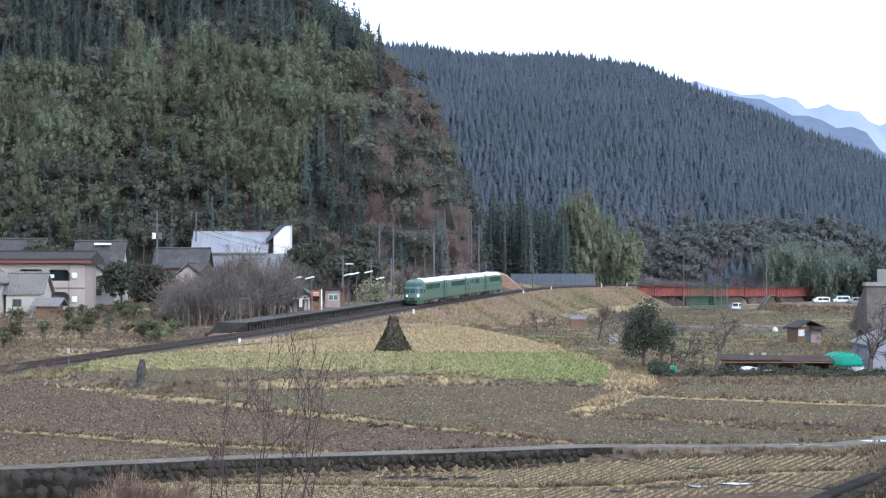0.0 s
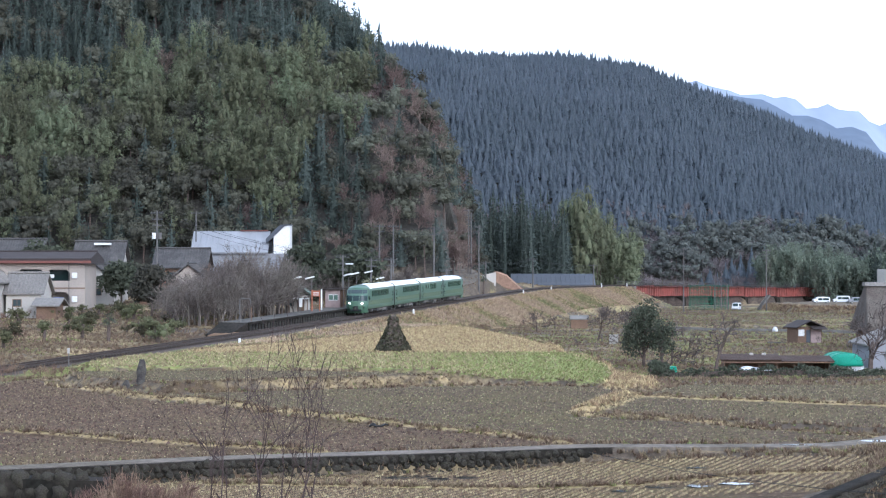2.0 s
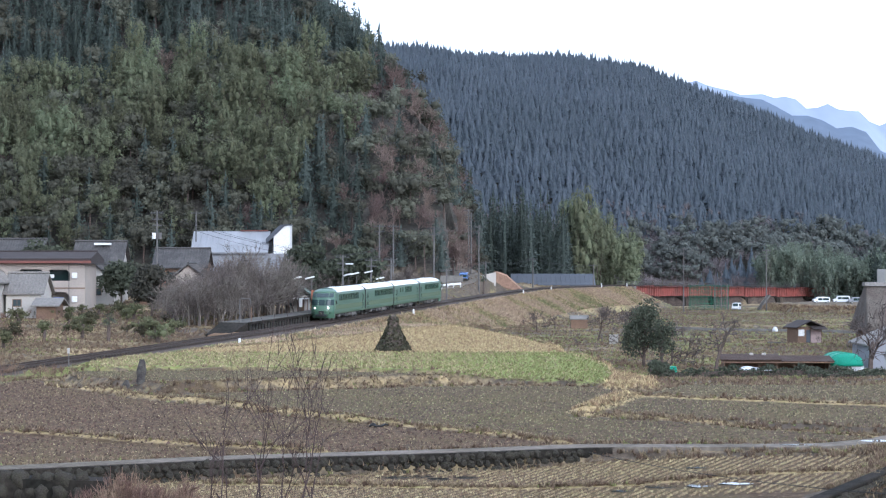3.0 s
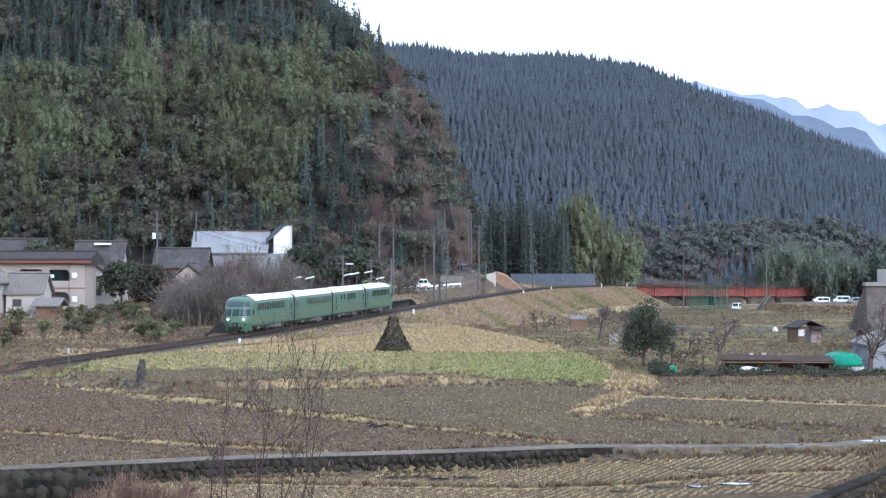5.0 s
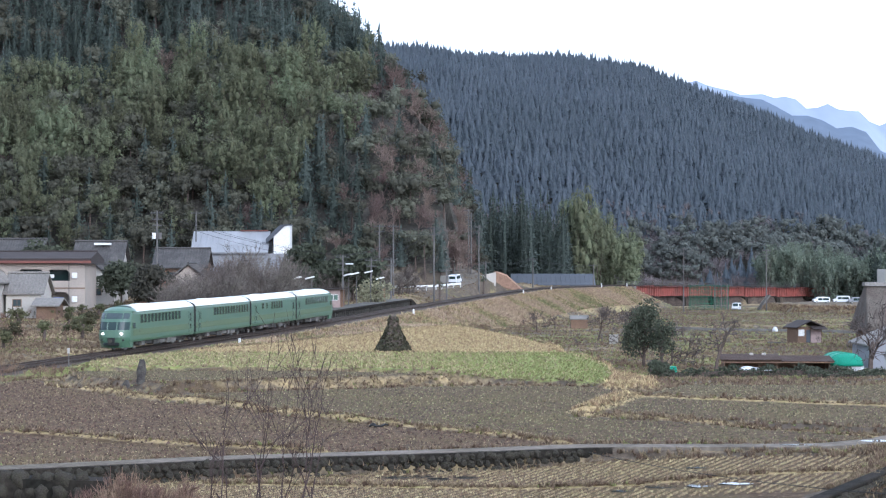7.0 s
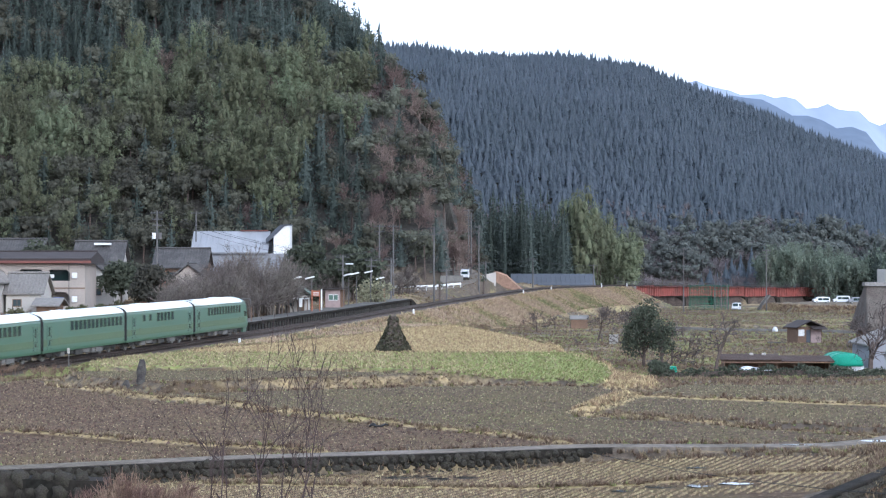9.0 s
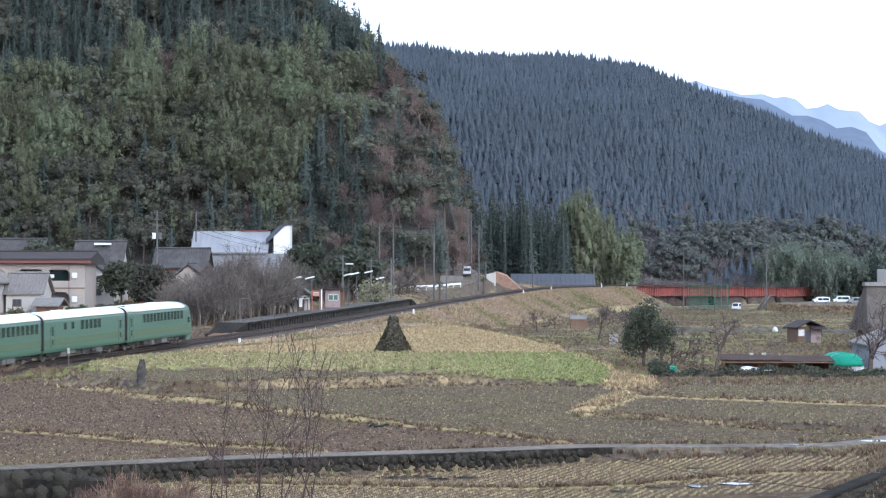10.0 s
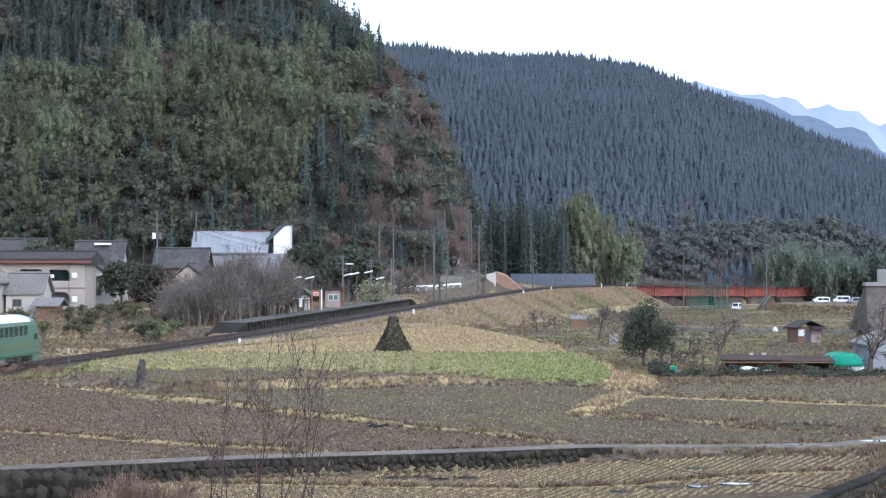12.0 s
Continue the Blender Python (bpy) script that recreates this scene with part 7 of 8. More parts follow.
def leafy_tree(x, y, h, w, seed, label, mat_name="leaf", n=900, size=0.22, bole=0.3, name="tree", category="tree"):
    r = np.random.default_rng(seed)
    t = thing(name, label, category, Matrix.Translation((x, y, ground_z(x, y))))
    g = Geo().tube([(0, 0, -0.3), (0.05, 0, h * bole), (0.12, 0.05, h * 0.75)], [0.05 * h * 0.4 + 0.06, 0.13, 0.04], 7)
    lobes = []
    for k in range(14):
        a, u = r.uniform(0, 6.28), r.uniform(bole + 0.08, 0.92)
        rad = w * 0.5 * (1.15 - abs(u - 0.5)) * r.uniform(0.3, 0.75)
        c = (rad * math.cos(a), rad * math.sin(a), h * u)
        lobes.append((c, (w * r.uniform(0.24, 0.36),) * 2 + (h * r.uniform(0.13, 0.22),)))
        g.tube([(0.05, 0, h * max(bole * 0.7, u - 0.22)), (c[0] * 0.6, c[1] * 0.6, h * u - 0.1), c], [0.07, 0.045, 0.02], 4)
    part("trunk", g, M["bark"], t)
    v, f = leaf_cloud(int(n * 2.2), lobes_shape(lobes), size, seed)
    part("crown", Geo().add([tuple(p) for p in v], [tuple(q) for q in f]), M[mat_name], t, "uneven leafy crown")
    return t


def straw_cone():
    """The tall dark cone of stacked greenery on the upper field."""
    x, y = -4.3, 180.5
    h, r = 3.15, np.random.default_rng(9)
    t = thing("conical_stack", "dark conical stack of dried greenery on the field", "stack", Matrix.Translation((x, y, ground_z(x, y))))
    core = [[((0.06 + rad) * math.cos(a) * (1 + 0.06 * r.normal()), (0.06 + rad) * math.sin(a), z) for a in np.linspace(0, 2 * math.pi, 15)[:-1]] for z, rad in ((-0.1, 1.4), (0.6, 1.15), (1.3, 0.8), (2.0, 0.5), (2.6, 0.32), (3.0, 0.2), (3.1, 0.05))]
    part("core", Geo().rings(core), M["bark"], t)

    def f(q):
        u = 1 - math.sqrt(q.uniform(0, 1))
        rad = float(np.interp(u * h, (0, 0.3, 1.3, 2.0, 2.4, 2.75, 3.0, 3.15), (1.5, 1.38, 0.88, 0.56, 0.38, 0.42, 0.3, 0.05))) * q.uniform(0.93, 1.08)
        a = q.uniform(0, 6.283)
        return np.array([rad * math.cos(a), rad * math.sin(a), u * h])
    v, fc = leaf_cloud(2600, f, 0.13, 4)
    part("foliage", Geo().add([tuple(p) for p in v], [tuple(q) for q in fc]), M["stack_leaf"], t, "dark drooping foliage")


# bamboo seen far off: lighter and bluer, haze mixed into the colour
M["hazed_bamboo"] = mat("hazed_bamboo", (0.165, 0.19, 0.145), 0.85, spread=0.1, island=0.25, tint=0.3, bump=0, spec=0.1, leafy=0.5)
M["stack_leaf"] = mat("stack_leaf", (0.05, 0.05, 0.034), 0.85, spread=0.2, island=0.6, bump=0, spec=0.1, second=(0.09, 0.07, 0.04))
M["pale_frond"] = mat("pale_frond", (0.27, 0.26, 0.17), 0.8, spread=0.2, island=0.25, bump=0, spec=0.1, leafy=0.5)
M["pine_leaf"] = mat("pine_leaf", (0.078, 0.086, 0.060), 0.8, spread=0.2, island=0.3, bump=0, spec=0.1, leafy=0.45)
straw_cone()

leafy_tree(18.3, 191, 5.6, 3.5, 3, "tall dark green evergreen tree by the yard", "pine_leaf", 1700, 0.13, 0.16)
leafy_tree(19.8, 189.5, 4.3, 2.6, 23, "low spreading grey-green evergreen by the yard", "pine_leaf", 520, 0.13, 0.25)
leafy_tree(-46.5, 302, 6.6, 6.0, 5, "dark evergreen garden tree by the houses", "pine_leaf", 1100, 0.3, 0.3)
leafy_tree(-36.5, 262, 6.2, 4.4, 6, "bushy green garden tree with forked trunk", "leaf", 1100, 0.26, 0.35)
leafy_tree(-60.0, 318, 8.5, 7.0, 7, "broad dark garden tree behind the roof", "pine_leaf", 1100, 0.35, 0.2)
leafy_tree(-10.0, 305, 4.6, 5.0, 8, "pale yellowish feathery tree behind the platform", "pale_frond", 500, 0.22, 0.25)
leafy_tree(-19.5, 288, 6.0, 4.5, 9, "dark evergreen tree behind the bare shrubs", "pine_leaf", 900, 0.3, 0.2)
leafy_tree(-14.0, 325, 8.5, 8.0, 19, "dark evergreen tree behind the station", "pine_leaf", 1200, 0.4, 0.15)
leafy_tree(-21.0, 330, 9.5, 8.0, 20, "dark evergreen tree behind the station hut", "pine_leaf", 1200, 0.4, 0.15)


def palm(x, y, h, seed, label):
    r = np.random.default_rng(seed)
    t = thing("palm_tree", label, "palm tree", Matrix.Translation((x, y, ground_z(x, y))), "windmill palms")
    part("trunk", Geo().tube([(0, 0, -0.3), (0.05, 0, h * 0.5), (0, 0, h)], [0.2, 0.17, 0.14], 8), M["bark"], t, "shaggy dark trunk")
    for k in range(22):
        a, e = r.uniform(0, 6.28), r.uniform(-0.9, 0.9)
        d = Vector((math.cos(a) * math.cos(e), math.sin(a) * math.cos(e), math.sin(e)))
        s = Vector((-math.sin(a), math.cos(a), 0))
        ln = r.uniform(0.8, 1.15)
        g = Geo()
        g.tube([(0, 0, h), Vector((0, 0, h)) + d * ln * 0.55], 0.02, 3)
        for q in np.linspace(-1, 1, 7):
            tip = Vector((0, 0, h)) + d * ln * (1.15 - 0.25 * abs(q)) + s * q * 0.5 - Vector((0, 0, 0.15 + 0.1 * abs(q)))
            b = Vector((0, 0, h)) + d * ln * 0.5
            g.add([b - s * 0.04, b + s * 0.04, tip], [(0, 1, 2)])
        part("frond", g, M["pine_leaf"], t)


palm(-33.3, 208, 2.4, 3, "short dark windmill palm beside the track")
palm(-0.6, 345, 3.1, 4, "windmill palm on the bank behind the track")
palm(7.4, 382, 3.4, 5, "windmill palm on the bank by the lane")

lone_bare_tree(23.6, 181, 8.0, 11, "gnarled leafless fruit tree in the yard", 4, 3, 0.7, 0.2, 0.03, group="fruit trees")
lone_bare_tree(36.2, 177, 10.0, 12, "large spreading leafless tree beside the barn", 5, 3, 0.65, 0.26, 0.03, group="fruit trees")
lone_bare_tree(20.0, 270, 7.5, 13, "low leafless orchard tree with purple twigs", 5, 3, 0.8, 0.16, 0.03, group="fruit trees")
lone_bare_tree(22.5, 250, 8.0, 14, "leafless orchard tree with fine twigs", 5, 3, 0.7, 0.16, 0.03, group="fruit trees")
lone_bare_tree(13.5, 300, 6, 15, "small bare tree below the embankment", 4, 3, 0.7, 0.12, 0.03, group="fruit trees")
lone_bare_tree(21.0, 192, 8, 16, "thin leafless tree beside the evergreen", 5, 3, 0.7, 0.12, 0.03, group="fruit trees")
lone_bare_tree(17.0, 318, 6, 17, "small leafless tree in the orchard", 4, 3, 0.8, 0.1, 0.03, group="fruit trees")
# the sapling on the slope before the camera
for x, y, h, seed, label in ((-5.2, 62, 10.5, 41, "dark many-stemmed leafless sapling on the near slope"), (-4.5, 61.5, 9.5, 42, "slender dark leafless sapling on the near slope"), (-5.9, 63, 9.0, 44, "leaning dark leafless sapling on the near slope"), (-3.9, 62.5, 7.5, 45, "low dark leafless sapling on the near slope"), (-6.8, 62.5, 6.5, 46, "small dark leafless sapling on the near slope"), (-5.6, 61.8, 8.6, 47, "upright dark leafless sapling on the near slope"), (-4.9, 62.8, 8.0, 48, "thin dark leafless sapling on the near slope")):
    lone_bare_tree(x, y, h, seed, label, 4, 2, 0.34, 0.04, 0.010, mat_name="near_twig", group="near saplings")


def box_hedge():
    r = np.random.default_rng(14)
    for (x0, y0), (x1, y1), h, w, label in (((15.6, 157.0), (33.5, 158.0), 0.8, 0.9, "clipped dark green hedge along the yard"), ((27, 154.5), (33, 155.5), 0.5, 1.2, "low rounded dark green hedge"), ((15.2, 153), (16.6, 155), 1.1, 2.0, "round dark green shrub at the field corner")):
        n = int(math.hypot(x1 - x0, y1 - y0) * 260 * h * w)
        u = r.uniform(0, 1, n)
        c = np.stack([x0 + (x1 - x0) * u, y0 + (y1 - y0) * u], 1)
        a = r.uniform(0, math.pi, n)
        lump = 1 + 0.2 * np.sin(u * (x1 - x0) * 2.3) + 0.12 * np.sin(u * (x1 - x0) * 5.1)
        px = c[:, 0] + r.normal(size=n) * 0.12
        py = c[:, 1] + np.cos(a) * w * 0.5 * lump
        pz = lie(c[:, 0], c[:, 1]) + np.sin(a) ** 0.6 * h * lump * r.uniform(0.75, 1.05, n)
        it = iter(np.stack([px, py, pz], 1))
        v, f = leaf_cloud(n, lambda q: next(it), 0.11, 3)
        hd = thing("hedge", label, "hedge", Matrix())
        part("foliage", Geo().add([tuple(p) for p in v], [tuple(q) for q in f]), M["pine_leaf"], hd)
        part("core", Geo().rings([[(x0 + (x1 - x0) * q, y0 + (y1 - y0) * q + dy, ground_z(x0 + (x1 - x0) * q, y0 + (y1 - y0) * q) + dz) for dy, dz in ((-w * 0.3, -0.1), (w * 0.3, -0.1), (w * 0.3, h * 0.7), (-w * 0.3, h * 0.7))] for q in np.linspace(0, 1, 12)]), M["bark"], hd)


box_hedge()

# ---- thickets, groves ----


def scatter(n, box, keep, seed):
    r = np.random.default_rng(seed)
    x, y = r.uniform(box[0], box[1], n), r.uniform(box[2], box[3], n)
    ok = keep(x, y)
    return x[ok], y[ok]


def rows_for(x, y, lo, hi, kinds, seed, hs=(0.85, 1.15)):
    r = np.random.default_rng(seed)
    return np.stack([x, y, r.uniform(lo, hi, len(x)), r.integers(0, kinds, len(x)), r.uniform(0, 1, len(x)), r.uniform(*hs, len(x))], 1)


THICKET = [bare_template(176 + i, h=7.0, levels=4, fork=4, spread=0.62, twig=0.013, limb=0.1) for i in range(4)]
FAR_BARE = [bare_template(184 + i, h=7.0, levels=3, fork=5, spread=0.65, twig=0.03, limb=0.12) for i in range(4)]
x, y = scatter(190, (-36, -17, 238, 282), lambda x, y: (side_of_track(x, y)[0] < -6.5) & (x > -0.132 * y) & (x < -0.066 * y), 1)
thicket_rows = rows_for(x, y, 0.8, 1.6, 4, 2)
thicket_rows[:, 2] *= np.interp(x / y, (-0.132, -0.115, -0.1, -0.075, -0.066), (0.75, 0.95, 1.2, 1.2, 0.8))
plant_many("bare_thicket", THICKET, thicket_rows, [M["twig"]], "dense leafless brown thicket behind the platform", "shrubs", 8)
x, y = scatter(150, (-26, 2, 322, 366), lambda x, y: (side_of_track(x, y)[0] < -9), 3)
plant_many("station_thicket", FAR_BARE, rows_for(x, y, 0.7, 1.2, 4, 4), [M["twig"]], "leafless brown trees between station and hill", "trees", 9)
M["shrub_leaf"] = mat("shrub_leaf", (0.092, 0.090, 0.050), 0.8, spread=0.2, island=0.25, tint=0.5, bump=0, spec=0.1, leafy=0.4)
BUSH = [broadleaf(90 + i, 1.6, 1.1, 260, 0.12) for i in range(4)]
x, y = scatter(42, (-50, -26, 190, 290), lambda x, y: (side_of_track(x, y)[0] < -4) & (x < -0.115 * y), 5)
plant_many("garden_shrubs", BUSH, rows_for(x, y, 0.5, 1.3, 4, 6), [M["bark"], M["shrub_leaf"]], "scattered green and brown garden shrubs by the track", "shrubs", 10)
WEED = [bare_template(190 + i, h=2.6, levels=4, fork=3, spread=0.45, twig=0.008, limb=0.03) for i in range(4)]
LOW_BRUSH = [bare_template(230 + i, h=0.9, levels=3, fork=4, spread=0.8, twig=0.012, limb=0.02) for i in range(3)]
x, y = scatter(75, (-11.8, -8.4, 68, 73), lambda x, y: x > -100, 7)
plant_many("dry_weeds", WEED, rows_for(x, y, 1.0, 1.6, 4, 8), [M["brush"]], "reddish brown dead weeds on the near slope", "weeds", 11)
x, y = scatter(26, (-34, -28.5, 150, 160), lambda x, y: side_of_track(x, y)[0] > 2.2, 9)
plant_many("rust_brush", WEED, rows_for(x, y, 0.5, 0.8, 4, 10), [M["brush"]], "rust-brown dead brush beside the track", "weeds", 12)
x, y = scatter(420, (-26, 0, 205, 300), lambda x, y: (side_of_track(x, y)[0] > 3.0) & (side_of_track(x, y)[0] < 6.5), 37)
plant_many("bank_brush", LOW_BRUSH, rows_for(x, y, 0.7, 1.5, 3, 38), [M["twig"]], "low purple-brown brush on the bank by the track", "weeds", 39)
x, y = scatter(60, (-56, -38, 196, 262), lambda x, y: side_of_track(x, y)[0] < -5, 29)
plant_many("garden_brush", WEED, rows_for(x, y, 0.5, 1.0, 4, 10), [M["brush"]], "rust-brown dead plants in the gardens", "weeds", 19)
x, y = scatter(60, (31, 56, 548, 580), lambda x, y: (np.hypot((x - 43.0) / 11.5, (y - 562) / 14) < 1), 12)
grove_rows = rows_for(x, y, 0.75, 1.0, 3, 13)
grove_rows[:, 5] *= np.interp(x, (31, 38, 47, 56), (1.45, 1.35, 1.0, 0.65))
plant_many("bright_bamboo", [bamboo_clump(150 + i, 19.0, 700, 0.4) for i in range(3)], grove_rows, [M["bark"], M["bamboo_bright"]], "pale yellow-green bamboo grove at the hill's foot", "bamboo", 13)
x, y = scatter(75, (90, 126, 584, 612), lambda x, y: x > 0.15 * y, 14)
plant_many("pale_bamboo", [bamboo_clump(155 + i, 12.0, 480, 0.38) for i in range(3)], rows_for(x, y, 0.8, 1.15, 3, 15), [M["bark"], M["hazed_bamboo"]], "olive bamboo grove beyond the bridge", "bamboo", 14)
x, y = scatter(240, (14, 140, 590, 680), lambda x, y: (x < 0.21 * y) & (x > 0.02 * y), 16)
plant_many("valley_trees", FAR_BARE, rows_for(x, y, 1.0, 1.7, 4, 17), [M["hazed_twig"]], "leafless brown trees along the far hill's foot", "trees", 15)
x, y = scatter(26, (120, 128, 560, 600), lambda x, y: x > 0, 18)
plant_many("dark_conifers", [conifer(140 + i, 14, 2.4, 300, 0.5) for i in range(3)], rows_for(x, y, 0.9, 1.2, 3, 19), [M["bark"], M["cedar"]], "dark pointed conifers at the valley side", "trees", 16)
x, y = scatter(150, (6, 36, 530, 606), lambda x, y: (x > 0.012 * y) & (x < 0.06 * y), 20)
plant_many("foot_cedars", [conifer(145 + i, 21, 2.7, 420, 0.36) for i in range(3)], rows_for(x, y, 0.9, 1.25, 3, 21), [M["bark"], M["cedar"]], "tall dark cedars at the hill's foot", "trees", 17)
x, y = scatter(70, (14, 46, 205, 330), lambda x, y: (x > 0.05 * y) & (side_of_track(x, y)[0] > 9) & (poly_distance(x, y, FIELDS["upper"][0]) < -3), 22)
plant_many("orchard_brush", WEED, rows_for(x, y, 0.5, 0.9, 4, 23), [M["twig"]], "low leafless brush between the plots", "weeds", 18)


# ---- grass, stubble and straw ----
def in_field(x, y, name, edge=0.15):
    return poly_distance(x, y, FIELDS[name][0]) > edge


def field_rows(name, angle, row, step, jitter, seed, miss=0.1):
    """Places along planted rows across a field."""
    r = np.random.default_rng(seed)
    pts = np.array(FIELDS[name][0])
    c = pts.mean(0)
    rad = np.abs(pts - c).max() * 1.45
    a, b = np.meshgrid(np.arange(-rad, rad, row), np.arange(-rad, rad, step))
    a, b = a.ravel(), b.ravel()
    a, b = a + r.normal(size=a.shape) * jitter * row, b + r.normal(size=b.shape) * jitter * step
    ca, sa = math.cos(angle), math.sin(angle)
    x, y = c[0] + a * ca + b * sa, c[1] - a * sa + b * ca
    ok = (np.abs(x) < 0.216 * y + 1) & (y > 83) & (r.uniform(size=x.shape) > miss)
    x, y = x[ok], y[ok]
    ok = in_field(x, y, name)
    return x[ok], y[ok]


STUB = [tuft(i, 7, 0.16, 0.17, 0.5) for i in range(5)]
LOW = [tuft(10 + i, 4, 0.07, 0.16, 0.9) for i in range(5)]
GRASS = [tuft(20 + i, 9, 0.26, 0.3, 0.6) for i in range(5)]
x, y = field_rows("near", math.radians(22), 0.42, 0.12, 0.045, 1, 0.05)
wet = np.zeros(len(x), bool)
for px, py, a, b in PUDDLES:
    wet |= (np.abs(x - px) < a * 1.1) & (y > py - b - 0.7) & (y < py + b * 1.1)
x, y = x[~wet], y[~wet]
plant_many("rice_stubble", STUB, rows_for(x, y, 0.5, 0.8, 5, 1), [M["rice"]], "rows of cut rice stubble on the near field", "stubble", 21)
xs, ys = [], []
for nm, seed, row in (("lower", 2, 0.5), ("east", 3, 0.42), ("middle", 4, 0.45), ("shelf", 5, 0.4), ("strip", 6, 0.3)):
    x, y = field_rows(nm, math.radians(62), row, 0.36, 0.35, seed, 0.3)
    xs.append(x), ys.append(y)
x, y = np.concatenate(xs), np.concatenate(ys)
plant_many("field_straw", LOW, rows_for(x, y, 0.35, 0.95, 5, 2), [M["stubble"]], "bits of pale straw scattered over bare soil", "straw", 22)
def clod(seed):
    r = np.random.default_rng(seed)
    a = np.linspace(0, 6.283, 6)[:-1]
    v = [(0.07 * math.cos(q) * r.uniform(0.7, 1.3), 0.07 * math.sin(q) * r.uniform(0.7, 1.3), -0.02) for q in a] + [(r.normal() * 0.02, r.normal() * 0.02, 0.075 * r.uniform(0.7, 1.2))]
    return [(np.array(v), np.array([(i, (i + 1) % 5, 5, 5) for i in range(5)]), 0)]


x, y = field_rows("lower", math.radians(62), 0.3, 0.34, 0.3, 12, 0.15)
plant_many("soil_clods", [clod(i) for i in range(6)], rows_for(x, y, 0.6, 1.6, 6, 22), [M["clod"]], "dark brown clods of turned soil", "soil", 42)
xs, ys = [], []
for nm, seed in (("shelf", 15), ("east", 13), ("middle", 14), ("strip", 16)):
    x, y = field_rows(nm, math.radians(62), 0.32, 0.36, 0.3, seed, 0.2)
    xs.append(x), ys.append(y)
x, y = np.concatenate(xs), np.concatenate(ys)
plant_many("olive_clods", [clod(i) for i in range(6)], rows_for(x, y, 0.6, 1.5, 6, 23), [M["olive_clod"]], "olive-brown weedy clods of soil", "soil", 43)
pick = (y < 133) & (np.random.default_rng(6).uniform(size=len(x)) < 0.08 + 0.25 * (waves(x, y, 5, 31) > 0.2))
plant_many("field_weeds", LOW, rows_for(x[pick], y[pick], 0.6, 1.2, 5, 24), [M["green_grass"]], "small green weeds sprouting on the bare fields", "weeds", 44)
x, y = field_rows("upper", math.radians(8), 0.4, 0.42, 0.2, 7, 0.1)
plant_many("upper_stubble", STUB, rows_for(x, y, 0.8, 1.3, 5, 3), [M["dry_grass"]], "dry pale stubble on the upper field", "stubble", 23)
x, y = field_rows("green", math.radians(8), 0.34, 0.34, 0.2, 8, 0.1)
pick = np.random.default_rng(4).uniform(size=len(x)) < np.clip(0.55 + 0.04 * (x - 2), 0.25, 0.92)
plant_many("green_field_grass", STUB, rows_for(x[pick], y[pick], 0.8, 1.3, 5, 4), [M["green_grass"]], "fresh green grass coming through the stubble", "grass", 24)
plant_many("green_field_stubble", STUB, rows_for(x[~pick], y[~pick], 0.8, 1.2, 5, 5), [M["stubble"]], "pale stubble among new grass", "stubble", 25)


M["bund_straw"] = mat("bund_straw", (0.225, 0.178, 0.115), 0.95, spread=0.2, island=0.35, tint=0.35, bump=0, spec=0.1, leafy=0.4)


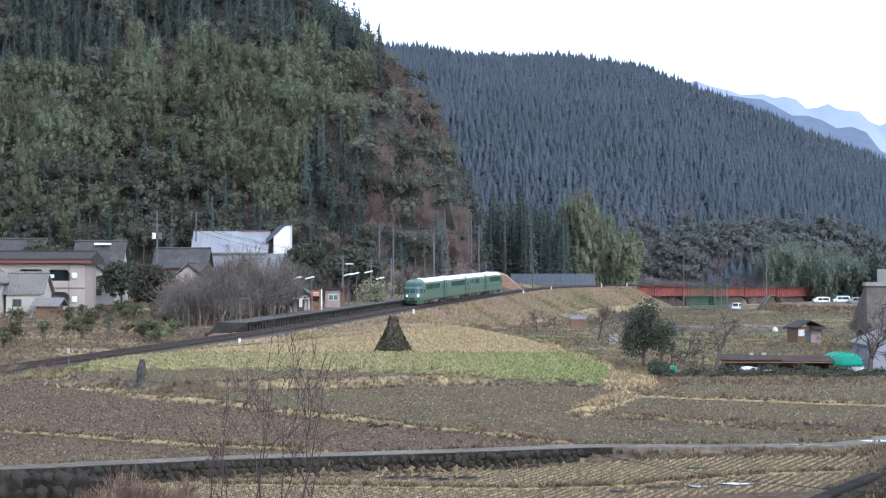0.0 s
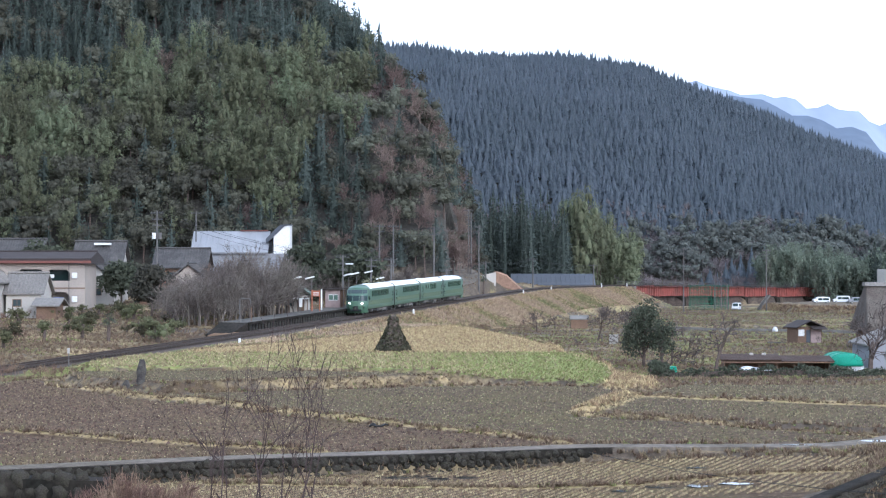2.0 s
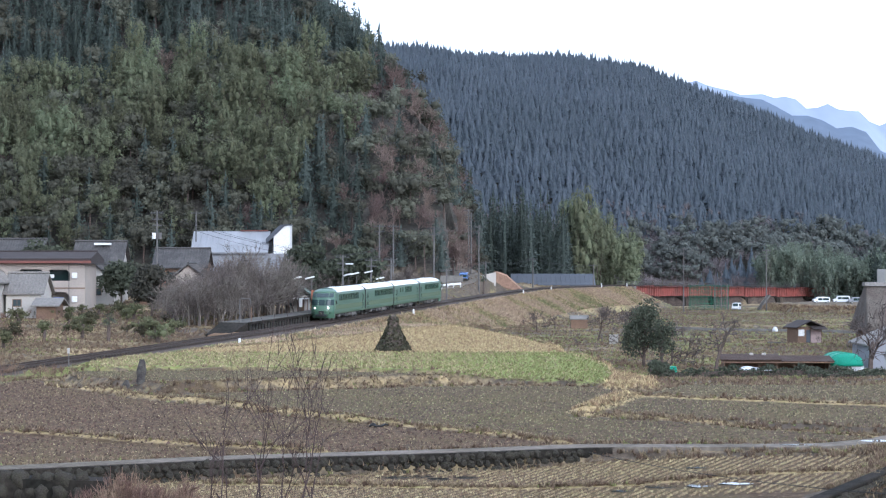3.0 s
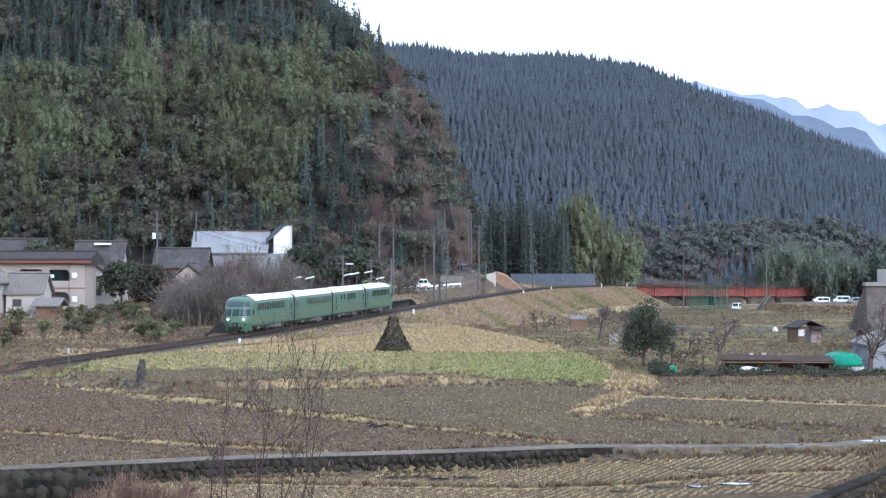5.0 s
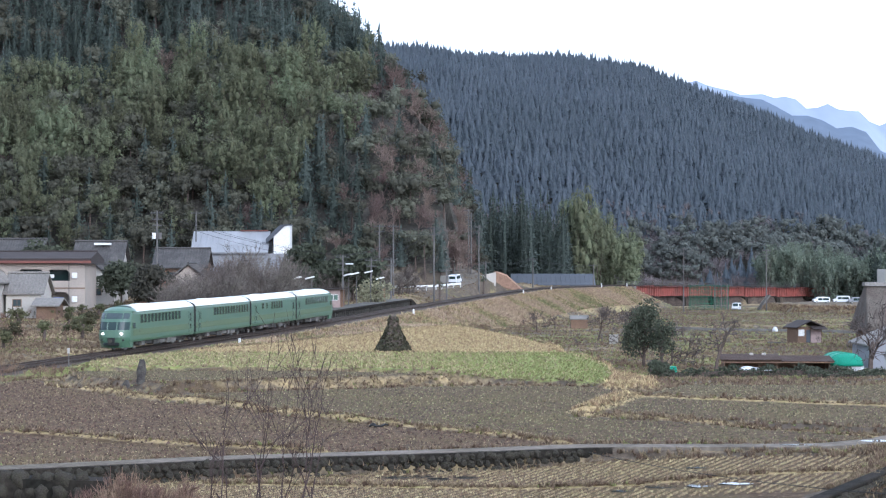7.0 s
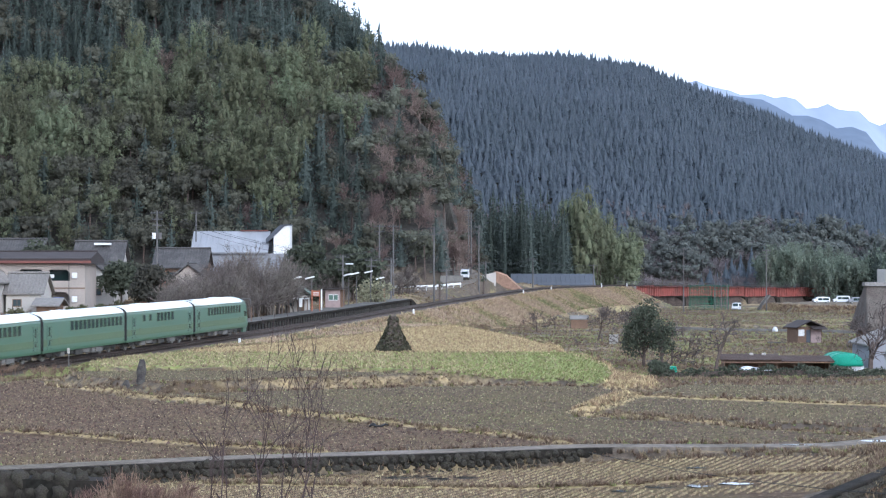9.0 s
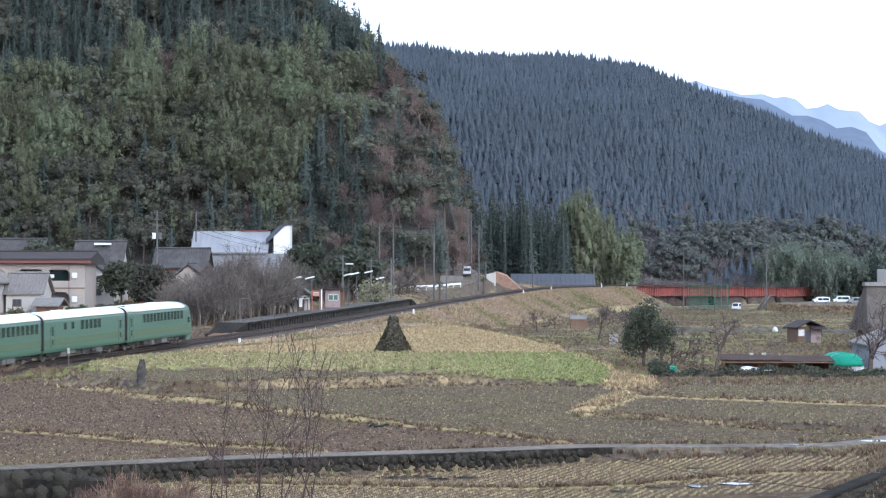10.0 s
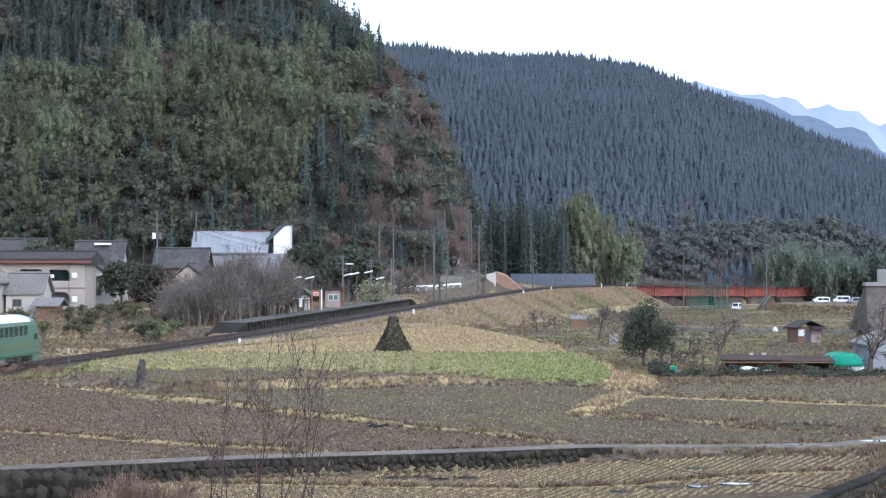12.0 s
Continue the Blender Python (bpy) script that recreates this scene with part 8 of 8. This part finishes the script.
def rough_grass():
    r = np.random.default_rng(51)
    n = 120000
    y = 84 + (500 - 84) * r.uniform(size=n) ** 1.9
    x = (r.uniform(-1, 1, n) * 0.216) * y
    out = np.ones(n, bool)
    for nm in FIELDS:
        out &= poly_distance(x, y, FIELDS[nm][0]) < 0.1
    bund = np.zeros(n, bool)
    for line, up, wide in BUNDS:
        for (ax, ay), (bx, by) in zip(line, line[1:]):
            bund |= seg_distance(x, y, ax, ay, bx, by) < wide * 0.8
    d, _ = side_of_track(x, y)
    lane = np.full(n, 1e9)
    for (ax, ay), (bx, by) in zip(LANE, LANE[1:]):
        lane = np.minimum(lane, seg_distance(x, y, ax, ay, bx, by))
    keep = (out | bund) & (np.abs(d) > 2.7) & (lane > 1.0) & (hills(x, y) < 1) & ~((d < -1) & (d > -5.2) & (y > 216) & (y < 325))
    x, y, d, bund = x[keep], y[keep], d[keep], bund[keep]
    bx, by, bm = [], [], []
    for line, up, wide in BUNDS:
        for (ax, ay), (cx, cy) in zip(line, line[1:]):
            k = int(math.hypot(cx - ax, cy - ay) * 16)
            u = r.uniform(size=k)
            bx.append(ax + (cx - ax) * u + r.normal(size=k) * wide * 0.45), by.append(ay + (cy - ay) * u + r.normal(size=k) * wide * 0.45)
    for line, per, wide in (([(-18, 135.5), (-8.9, 141.3), (0, 144.9)], 60, 0.25), ([(-25, 150.6), (-9, 150.8), (-1, 148), (8.4, 143.8), (11, 140.5)], 25, 0.15), ([(8.2, 119.8), (9.8, 125), (11.4, 131)], 70, 0.5)):
        for (ax, ay), (cx, cy) in zip(line, line[1:]):
            k = int(math.hypot(cx - ax, cy - ay) * per)
            u = r.uniform(size=k)
            bx.append(ax + (cx - ax) * u + r.normal(size=k) * wide), by.append(ay + (cy - ay) * u + r.normal(size=k) * wide)
    for u in r.uniform(0, 0.66, 1500):
        o = 1.3 + abs(r.normal()) * 0.2 if r.uniform() < 0.6 else -1.0 - abs(r.normal()) * 0.25
        px, py, _ = lane_row(u, ((o, 0),))[0]
        bx.append([px]), by.append([py])
    bx, by = np.concatenate(bx), np.concatenate(by)
    plant_many("bund_grass", GRASS, rows_for(bx, by, 0.25, 0.5, 5, 16), [M["bund_straw"]], "dry grass along the low field bunds", "grass", 36)
    g = 0.34 + 0.3 * waves(x, y, 4, 3) + 0.26 * ((d > 2) & (d < 6.5) & (y < 240) & (y > 165)) - 0.15 * bund - 0.22 * ((d > 3) & (d < 16) & (y > 205))
    g = g - 0.24 * (d < -3)
    green = r.uniform(size=len(x)) < g
    lip = np.full(len(x), 1e9)
    for line, reach in ((BUNDS[5][0], 1.2), (BUNDS[7][0], 1.8)):
        for (ax, ay), (cx, cy) in zip(line, line[1:]):
            lip = np.minimum(lip, seg_distance(x, y, ax, ay, cx, cy) / reach)
    green &= (lip > 1) & ((y > 152) | (r.uniform(size=len(x)) < 0.25))
    tan = (lip < 1) | (r.uniform(size=len(x)) < 0.12 + 0.25 * waves(x, y, 6, 17)) & (d > 0) & (d < 16)
    dull = ~green & ~tan
    plant_many("dull_grass", GRASS, rows_for(x[dull], y[dull], 0.5, 1.2, 5, 8), [M["dull_grass"]], "dull brown withered grass on banks and plots, with bank shade in its colour", "grass", 28)
    x, y, green = np.concatenate([x[green], x[tan & ~green]]), np.concatenate([y[green], y[tan & ~green]]), np.concatenate([np.ones(green.sum(), bool), np.zeros((tan & ~green).sum(), bool)])
    plant_many("dry_grass", GRASS, rows_for(x[~green], y[~green], 0.55, 1.35, 5, 6), [M["dry_grass"]], "rough dry winter grass on banks and bunds", "grass", 26)
    plant_many("green_grass", GRASS, rows_for(x[green], y[green], 0.5, 1.0, 5, 7), [M["green_grass"]], "green grass on verges and banks", "grass", 27)


rough_grass()


def slope_grass():
    """Long dead grass lying down the railway bank, with green patches."""
    r = np.random.default_rng(61)
    y = r.uniform(196, 500, 60000)
    s = np.interp(y, TRK[:, 1], ARC)
    side = r.uniform(2.7, 10.5, len(y))
    keep = r.uniform(size=len(y)) < np.clip((y - 150) / 330, 0.25, 0.75)
    rows = np.array([on_track(a, b)[0][:2] for a, b in zip(s[keep], side[keep])])
    x, y, side = rows[:, 0], rows[:, 1], side[keep]
    ok = (poly_distance(x, y, FIELDS["upper"][0]) < -0.5) & (poly_distance(x, y, FIELDS["green"][0]) < -0.5)
    x, y, side = x[ok], y[ok], side[ok]
    mixed = waves(x, y, 6, 41) + 0.6 * waves(x, y, 2.2, 43) + r.normal(size=len(x)) * 0.35
    green = mixed + 0.07 * (side - 6) + r.normal(size=len(x)) * 0.4 > 0.75
    rust = ~green & (mixed - 0.06 * (side - 5) < 0.05)
    for name, pick, m, label in (("bank_green", green, "bank_green", "patches of green grass on the railway bank"), ("bank_rust_grass", rust, "rust_grass", "reddish dead grass on the railway bank"), ("bank_straw_grass", ~green & ~rust, "dry_grass", "tan dead grass on the railway bank")):
        plant_many(name, BLADES, rows_for(x[pick], y[pick], 0.7, 1.5, 4, 71), [M[m]], label, "grass", 72)


BLADES = [tuft(30 + i, 5, 0.3, 0.4, 0.9) for i in range(4)]
M["rust_grass"] = mat("rust_grass", (0.40, 0.305, 0.215), 0.95, spread=0.2, island=0.35, tint=0.3, bump=0, spec=0.1, leafy=0.3)
M["bank_green"] = mat("bank_green", (0.2, 0.21, 0.1), 0.95, spread=0.2, island=0.3, tint=0.3, bump=0, spec=0.1, leafy=0.3)
slope_grass()


def drives():
    drive(LANE_VAN, [(0.0, 30), (3.0, 50), (4.8, 60), (6.0, 68), (7.2, 76), (8.8, 84), (10.0, 91), (11.0, 99), (12.0, 108)])
    drive(LANE_CAR, [(0.0, 44), (2.4, 79), (3.0, 83), (4.0, 92), (5.0, 101), (7.0, 118), (12.0, 124)])


motions()
